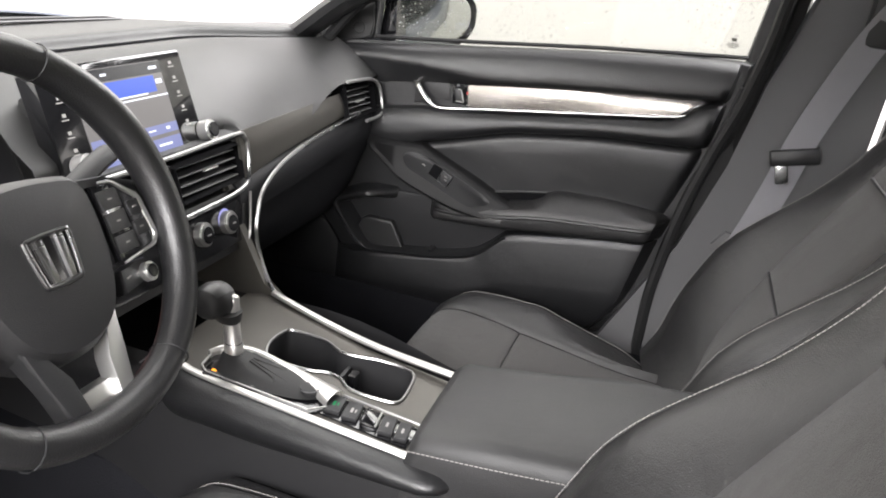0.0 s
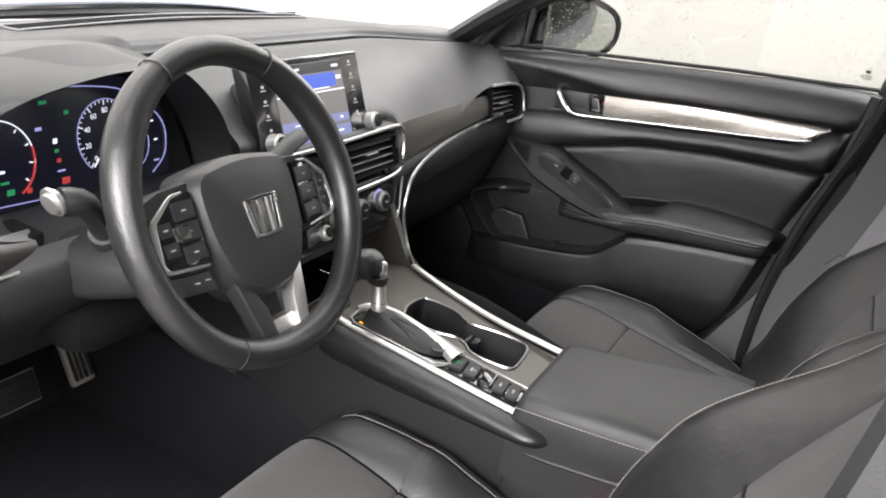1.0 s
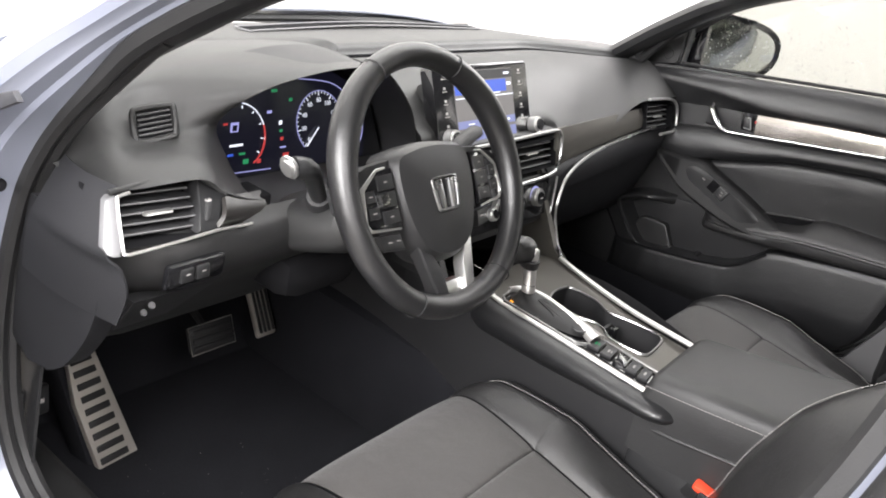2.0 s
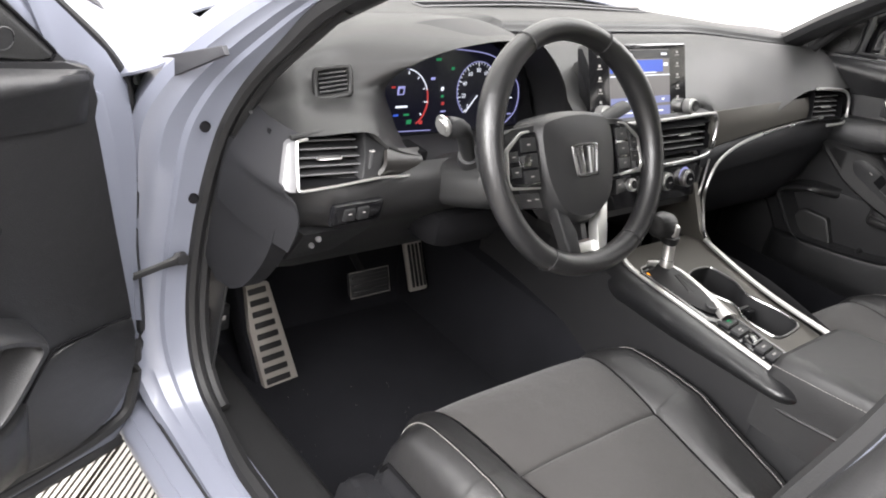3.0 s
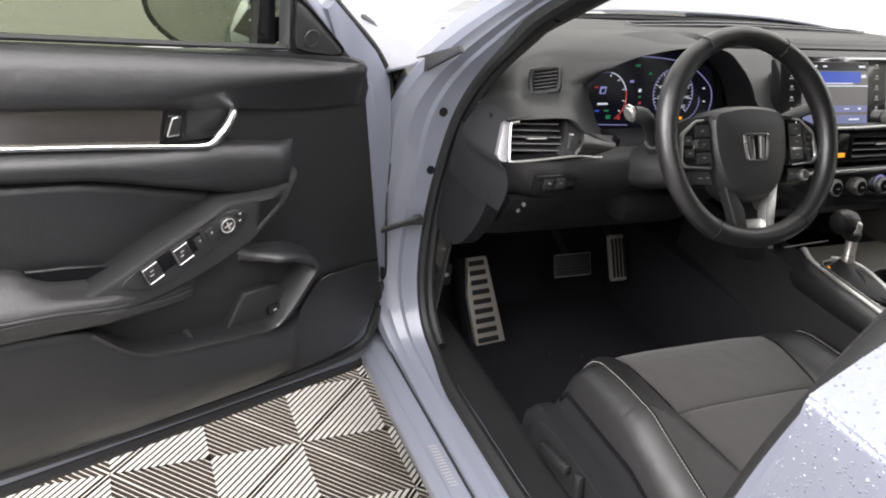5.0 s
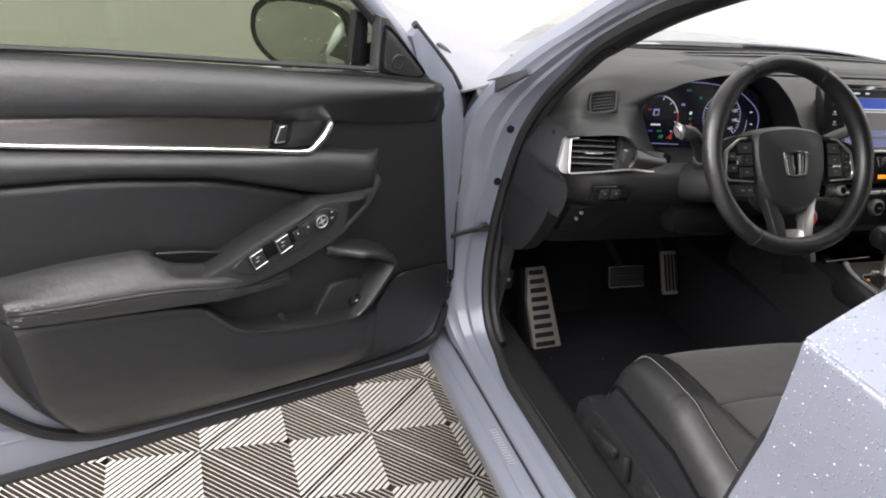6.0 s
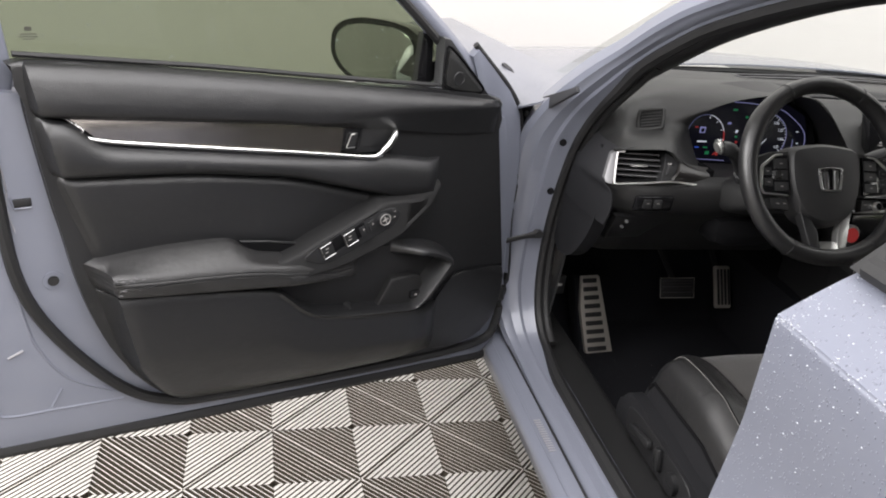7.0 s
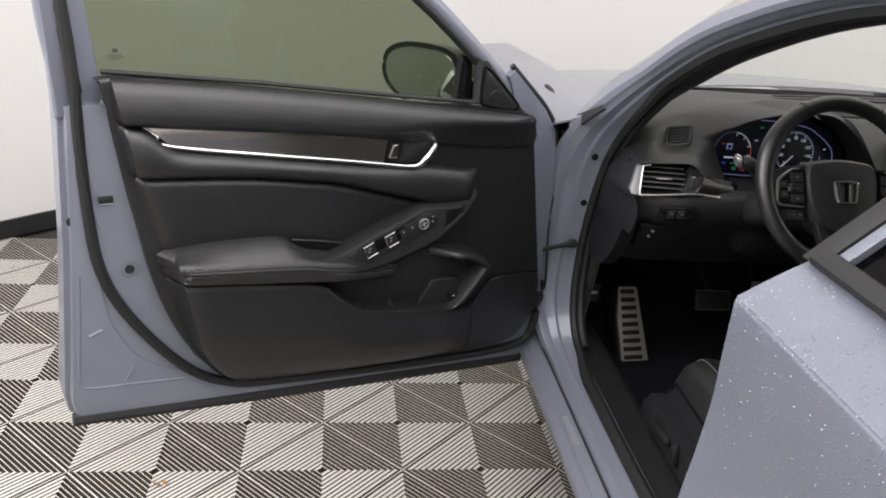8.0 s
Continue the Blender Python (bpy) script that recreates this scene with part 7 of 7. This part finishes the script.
# ---- seats ----
def build_seat(name, label, cx, dy):
    seat = thing(name, label, "car seat", "front seats")
    HW = [(-0.272, -0.19), (-0.274, -0.10), (-0.263, -0.038), (-0.252, 0.008), (-0.222, 0.026), (-0.195, 0.022), (-0.170, 0.008), (-0.158, -0.004), (-0.154, -0.008), (-0.148, -0.003), (-0.10, 0.001), (-0.05, 0.002), (0.0, 0.002)]
    HW = [(p.x, p.y) for p in catm([(a, b, 0) for a, b in HW + [(-x, z) for x, z in HW[-2::-1]]], 2)]
    YS = [(-0.118, 0.36, 1.0), (-0.112, 0.41, 1.0), (-0.118, 0.452, 1.0), (-0.140, 0.480, 1.0), (-0.175, 0.492, 1.0), (-0.22, 0.493, 1.0), (-0.27, 0.489, 1.0), (-0.296, 0.4845, 1), (-0.302, 0.479, 1), (-0.308, 0.4835, 1), (-0.36, 0.480, 1.0), (-0.44, 0.474, 1.0), (-0.52, 0.47, 1.0), (-0.60, 0.468, 1.0), (-0.66, 0.465, 1.0)]
    pts = catm([(a, b, 0) for a, b, _ in YS], 4)
    flat = catm([(a, 0.486 if -0.31 < a < -0.29 else b, 0) for a, b, _ in YS], 4)

    def cushion(i, j):
        x, dz = HW[i]
        y, z = pts[j].x, (pts if abs(x) < 0.156 else flat)[j].y
        front = ease((y + 0.20) / 0.08)
        # the side bolsters start a little behind the front edge
        yy = y - 0.035 * ease((abs(x) - 0.17) / 0.09) * front
        # the fabric narrows to the rear and the bolsters fall away there
        nar = lerp([(-0.50, 0.78), (-0.30, 0.97), (-0.15, 1.08)], y)
        ax_ = abs(x)
        x *= nar if ax_ < 0.175 else 1 + (nar - 1) * max(0, (0.225 - ax_) / 0.05)
        if ax_ > 0.18:
            z -= lerp([(-0.66, 0.11), (-0.60, 0.085), (-0.49, 0.032), (-0.33, 0.0)], y) * min(1, (ax_ - 0.16) / 0.05)
        if dz > 0.004:
            dz = dz * (0.35 + 0.65 * ease((-0.13 - y) / 0.2))
        if dz < -0.02:
            return Vector((cx + x, yy + dy, min(z, 0.475) + dz if z > 0.45 else max(0.28, z + dz * 0.5)))
        return Vector((cx + x, yy + dy, z + dz))

    def strip(i0, i1, nm, mt, lab):
        bm = bmesh.new()
        g = [[bm.verts.new(cushion(i, j)) for j in range(len(pts))] for i in range(i0, i1 + 1)]
        for a in range(len(g) - 1):
            for b in range(len(pts) - 1):
                bm.faces.new((g[a][b], g[a + 1][b], g[a + 1][b + 1], g[a][b + 1]))
        return part(nm, bm, mt, seat, lab, 70)

    strip(16, len(HW) - 17, "cushion", FABRIC, "charcoal fabric cushion with a cross seam")
    strip(0, 4, "side_panel", FOOTWELL, "dark lower side panel")
    strip(4, 16, "cushion_bolster", LEATHER, "black leather side bolster")
    strip(len(HW) - 17, len(HW) - 5, "cushion_bolster", LEATHER, "black leather side bolster")
    strip(len(HW) - 5, len(HW) - 1, "side_panel", FOOTWELL, "dark lower side panel")
    for i in (8, len(HW) - 9):
        stitches([cushion(i, j) + Vector((0, 0, 0.0012)) for j in range(6, len(pts))], seat)
        part("seam", tube([cushion(i, j) + Vector((0.0035 if i < 17 else -0.0035, 0, -0.0008)) for j in range(4, len(pts))], 0.0016, 6), VOID, seat)
    for i in (4, len(HW) - 5):
        part("seam", tube([cushion(i, j) for j in range(4, len(pts))], 0.0040, 6), VOID, seat)
    for i in (16, len(HW) - 17):
        part("seam", tube([cushion(i, j) + Vector((0, 0, 0.0008)) for j in range(8, len(pts))], 0.0032, 6), VOID, seat)
    part("seam", tube([cushion(i, 32) + Vector((0, 0, 0.0003)) for i in range(16, len(HW) - 16)], 0.0018, 6), VOID, seat)
    part("cushion_base", box((cx, -0.38 + dy, 0.32), (0.50, 0.50, 0.14), 0.04), PLASTIC, seat)
    # backrest
    LINE = catm([(0, -0.585, 0.44), (0, -0.612, 0.50), (0, -0.636, 0.592), (0, -0.69, 0.71), (0, -0.752, 0.82), (0, -0.815, 0.93), (0, -0.865, 1.03), (0, -0.885, 1.06), (0, -0.915, 1.065), (0, -0.945, 1.04)], 3)
    BW = [(-0.262, -0.13), (-0.272, -0.07), (-0.268, 0.0), (-0.250, 0.042), (-0.228, 0.055), (-0.205, 0.050), (-0.175, 0.022), (-0.152, 0.002), (-0.147, -0.004), (-0.14, 0.0), (-0.07, 0.0), (0.0, 0.0)]
    BW = BW + [(-x, z) for x, z in BW[-2::-1]]

    def back(i, j):
        x, d = BW[i]
        p = LINE[j]
        q, r = LINE[max(j - 1, 0)], LINE[min(j + 1, len(LINE) - 1)]
        t = (r - q).normalized()
        nrm = Vector((0, t.z, -t.y))
        if j > len(LINE) - 10:
            nrm = Vector((0, 0.85, 0.5))
        f = j / (len(LINE) - 1)
        wide = 1.0 - 0.22 * ease((f - 0.55) / 0.45)
        if d > 0.004:
            d *= 1.27 * lerp([(0, 1), (0.31, 1), (0.38, 0.66), (0.44, 0.36), (0.5, 0.17), (0.62, 0.08)], f)
        nar = 0.55 + 0.45 * ease(f / 0.42)
        ax_ = abs(x)
        x *= nar if ax_ < 0.16 else 1 + (nar - 1) * max(0, (0.228 - ax_) / 0.07)
        return Vector((cx + x * wide, p.y + dy, p.z)) + nrm * d

    def bstrip(i0, i1, nm, mt, lab):
        bm = bmesh.new()
        g = [[bm.verts.new(back(i, j)) for j in range(len(LINE))] for i in range(i0, i1 + 1)]
        for a in range(len(g) - 1):
            for b in range(len(LINE) - 1):
                bm.faces.new((g[a][b], g[a + 1][b], g[a + 1][b + 1], g[a][b + 1]))
        return part(nm, bm, mt, seat, lab, 70)

    bstrip(8, len(BW) - 9, "backrest", FABRIC, "charcoal fabric backrest centre")
    bstrip(0, 8, "backrest_bolster", LEATHER, "black leather backrest bolster")
    bstrip(len(BW) - 9, len(BW) - 1, "backrest_bolster", LEATHER, "black leather backrest bolster")
    for i in (4, len(BW) - 5):
        stitches([back(i, j) + Vector((0, 0.001, 0.0012)) for j in range(2, len(LINE) - 4)], seat)
    for j in (9, 14):
        part("seam", tube([back(i, j) + Vector((0, 0.0005, 0.0)) for i in range(8, len(BW) - 8)], 0.0025, 6), DARK, seat)
    for sx in (-1, 1):
        part("side_seam", tube(catm([(cx + 0.2685 * sx, -0.80 + dy, 0.66), (cx + 0.268 * sx, -0.786 + dy, 0.75), (cx + 0.266 * sx, -0.782 + dy, 0.83), (cx + 0.255 * sx, -0.80 + dy, 0.90)], 4), 0.0022, 6), LEATHER, seat)
    part("backrest_rear", sheet(lambda s, t: Vector((cx + (2 * s - 1) * 0.24, -0.72 - 0.28 * t + dy, 0.42 + 0.6 * t)), 8, 8), PLASTIC, seat)
    return seat


drv = build_seat("driver_seat", "black leather and charcoal fabric driver's seat with white stitching", -0.37, 0.0)
buckle = thing("belt_buckle", "black seat belt buckle with an orange-red release button", "belt buckle")
lean = pose(0, 0, 0, 12, -8, 0)
part("body", box((-0.126, -0.541, 0.468), (0.024, 0.046, 0.084), 0.005, lean), PLASTIC, buckle)
part("button", box((-0.131, -0.533, 0.509), (0.019, 0.038, 0.012), 0.004, lean), RELEASE, buckle, "orange-red release button")
part("tongue_slot", box((-0.119, -0.533, 0.5105), (0.003, 0.030, 0.004), 0.0005, lean), VOID, buckle)
build_seat("passenger_seat", "black leather and charcoal fabric passenger seat, empty", 0.37, -0.11)
ctl = part("seat_shield", prism(smooth_loop([(-0.105, 0.30), (-0.100, 0.345), (-0.120, 0.385), (-0.170, 0.402), (-0.30, 0.398), (-0.45, 0.388), (-0.60, 0.41), (-0.66, 0.40), (-0.66, 0.27), (-0.40, 0.262), (-0.14, 0.265)], 4), 0.0, 0.030, lambda a, b, n: Vector((-0.636 - n, a, b)), 0.012, segs=4), FOOTWELL, drv, "black plastic shield with seat switches", 50)
part("shield_recess", prism(smooth_loop([(-0.150, 0.345), (-0.165, 0.382), (-0.30, 0.386), (-0.40, 0.378), (-0.41, 0.345), (-0.38, 0.325), (-0.18, 0.322)], 3), 0.0, 0.032, lambda a, b, n: Vector((-0.636 - n, a, b)), 0.002), DARK, ctl)
part("seat_switch", box((-0.674, -0.225, 0.358), (0.014, 0.085, 0.019), 0.006, pose(0, 0, 0, -10)), PLASTIC, ctl)
part("seat_switch", box((-0.674, -0.300, 0.362), (0.014, 0.020, 0.046), 0.006, pose(0, 0, 0, -12)), PLASTIC, ctl)
lm = part("lumbar_switch", disc((-0.672, -0.355, 0.352), 0.020, 0.012, pose(0, 0, 0, 0, 90, 0)), PLASTIC, ctl)
part("lumbar_mark", box((-0.6785, -0.355, 0.352), (0.001, 0.020, 0.004), 0), DARK, lm)
bk = thing("belt_buckle", "seat belt buckle with a red release button", "buckle")
part("buckle_body", box((-0.105, -0.53, 0.51), (0.03, 0.05, 0.09), 0.006, pose(0, 0, 0, 20)), PLASTIC, bk)
part("release_button", box((-0.105, -0.514, 0.554), (0.024, 0.03, 0.008), 0.002, pose(0, 0, 0, 20)), RED, bk)

# passenger's centre pillar and belt
pil = thing("passenger_pillar", "grey moulded centre pillar trim", "pillar trim", kind="structure")
part("pillar_cover", prism([(-0.50, 0.30), (-0.545, 0.42), (-0.655, 0.65), (-0.715, 0.82), (-0.735, 0.98), (-0.80, 1.25), (-0.98, 1.28), (-0.93, 1.0), (-0.92, 0.85), (-1.0, 0.6), (-1.1, 0.45), (-1.6, 0.35), (-1.6, 0.25)], 0.0, 0.03, lambda a, b, n: Vector((0.765 - n - 0.24 * max(0, b - 0.9), a, b)), 0.01), PILLARGREY, pil)
part("pillar_pad", prism([(-0.79, 0.66), (-0.715, 0.67), (-0.735, 0.70), (-0.80, 0.69)], 0.03, 0.042, lambda a, b, n: Vector((0.765 - n, a, b)), 0.005), PILLARGREY, pil)
part("rear_door_trim", prism([(-0.93, 0.3), (-0.95, 0.97), (-1.4, 0.97), (-1.9, 0.99), (-1.9, 0.3)], 0.0, 0.02, lambda a, b, n: Vector((0.78 - n - 0.24 * max(0, b - 0.9), a, b)), 0.004), DARK, pil, "black rear door trim")
pw = part("rear_side_window", prism([(-0.96, 0.97), (-1.0, 1.25), (-1.75, 1.25), (-1.88, 0.99)], 0.0, 0.004, lambda a, b, n: Vector((0.772 - n - 0.24 * max(0, b - 0.9), a, b)), 0), WINDOW, pil, "tinted rear side window")
pw.visible_shadow = False
blt = thing("seat_belt", "grey webbing seat belt hanging slack on the pillar", "seat belt")


def strap_of(pts, w, th=0.0015):
    bm = bmesh.new()
    rings = []
    for p in catm(pts, 5):
        d = Vector((0, w / 2, 0.12 * w))
        rings.append([p - d, p + d, p + d + Vector((-th, 0, 0)), p - d + Vector((-th, 0, 0))])
    return loft(rings, True, True, bm)


part("webbing", strap_of([(0.635, -0.90, 1.15), (0.652, -0.865, 1.07), (0.685, -0.82, 0.92), (0.695, -0.795, 0.80), (0.69, -0.755, 0.66), (0.675, -0.70, 0.53), (0.668, -0.685, 0.42)], 0.050), WEBBING, blt)
part("tongue", box((0.686, -0.812, 0.872), (0.018, 0.085, 0.03), 0.006, pose(0, 0, 0, -15)), PLASTIC, blt, "black belt tongue")
part("tongue_plate", box((0.680, -0.797, 0.838), (0.006, 0.022, 0.034), 0.002, pose(0, 0, 0, -15)), SATIN, blt)
part("belt_guide", box((0.66, -0.90, 1.13), (0.04, 0.09, 0.11), 0.015), PLASTIC, blt, "black belt guide")
part("anchor", box((0.683, -0.688, 0.435), (0.024, 0.035, 0.09), 0.006), PLASTIC, blt)
part("anchor_plate", box((0.676, -0.69, 0.50), (0.01, 0.03, 0.045), 0.004), SILVER, blt)

# ---- doors and floor pieces ----
build_door(open_door, "driver_door", "open grey-blue driver's door with black padded trim", True)
build_door(shut_door, "passenger_door", "shut passenger door with black padded trim and brushed inlay", False)
floor_tiles()
bm = sheet(lambda s, t: Vector((-1.732 + 0.03 * (s - 0.5), 0.069 + 0.022 * (t - 0.5) * (1 - 0.8 * abs(2 * s - 1)), 0.003 + 0.005 * math.sin(5 * s + 3 * t))), 6, 4, 0.0008)
tagged(part("leaf", bm, LEAFBROWN), "small dry brown leaf on the tiles", "leaf")
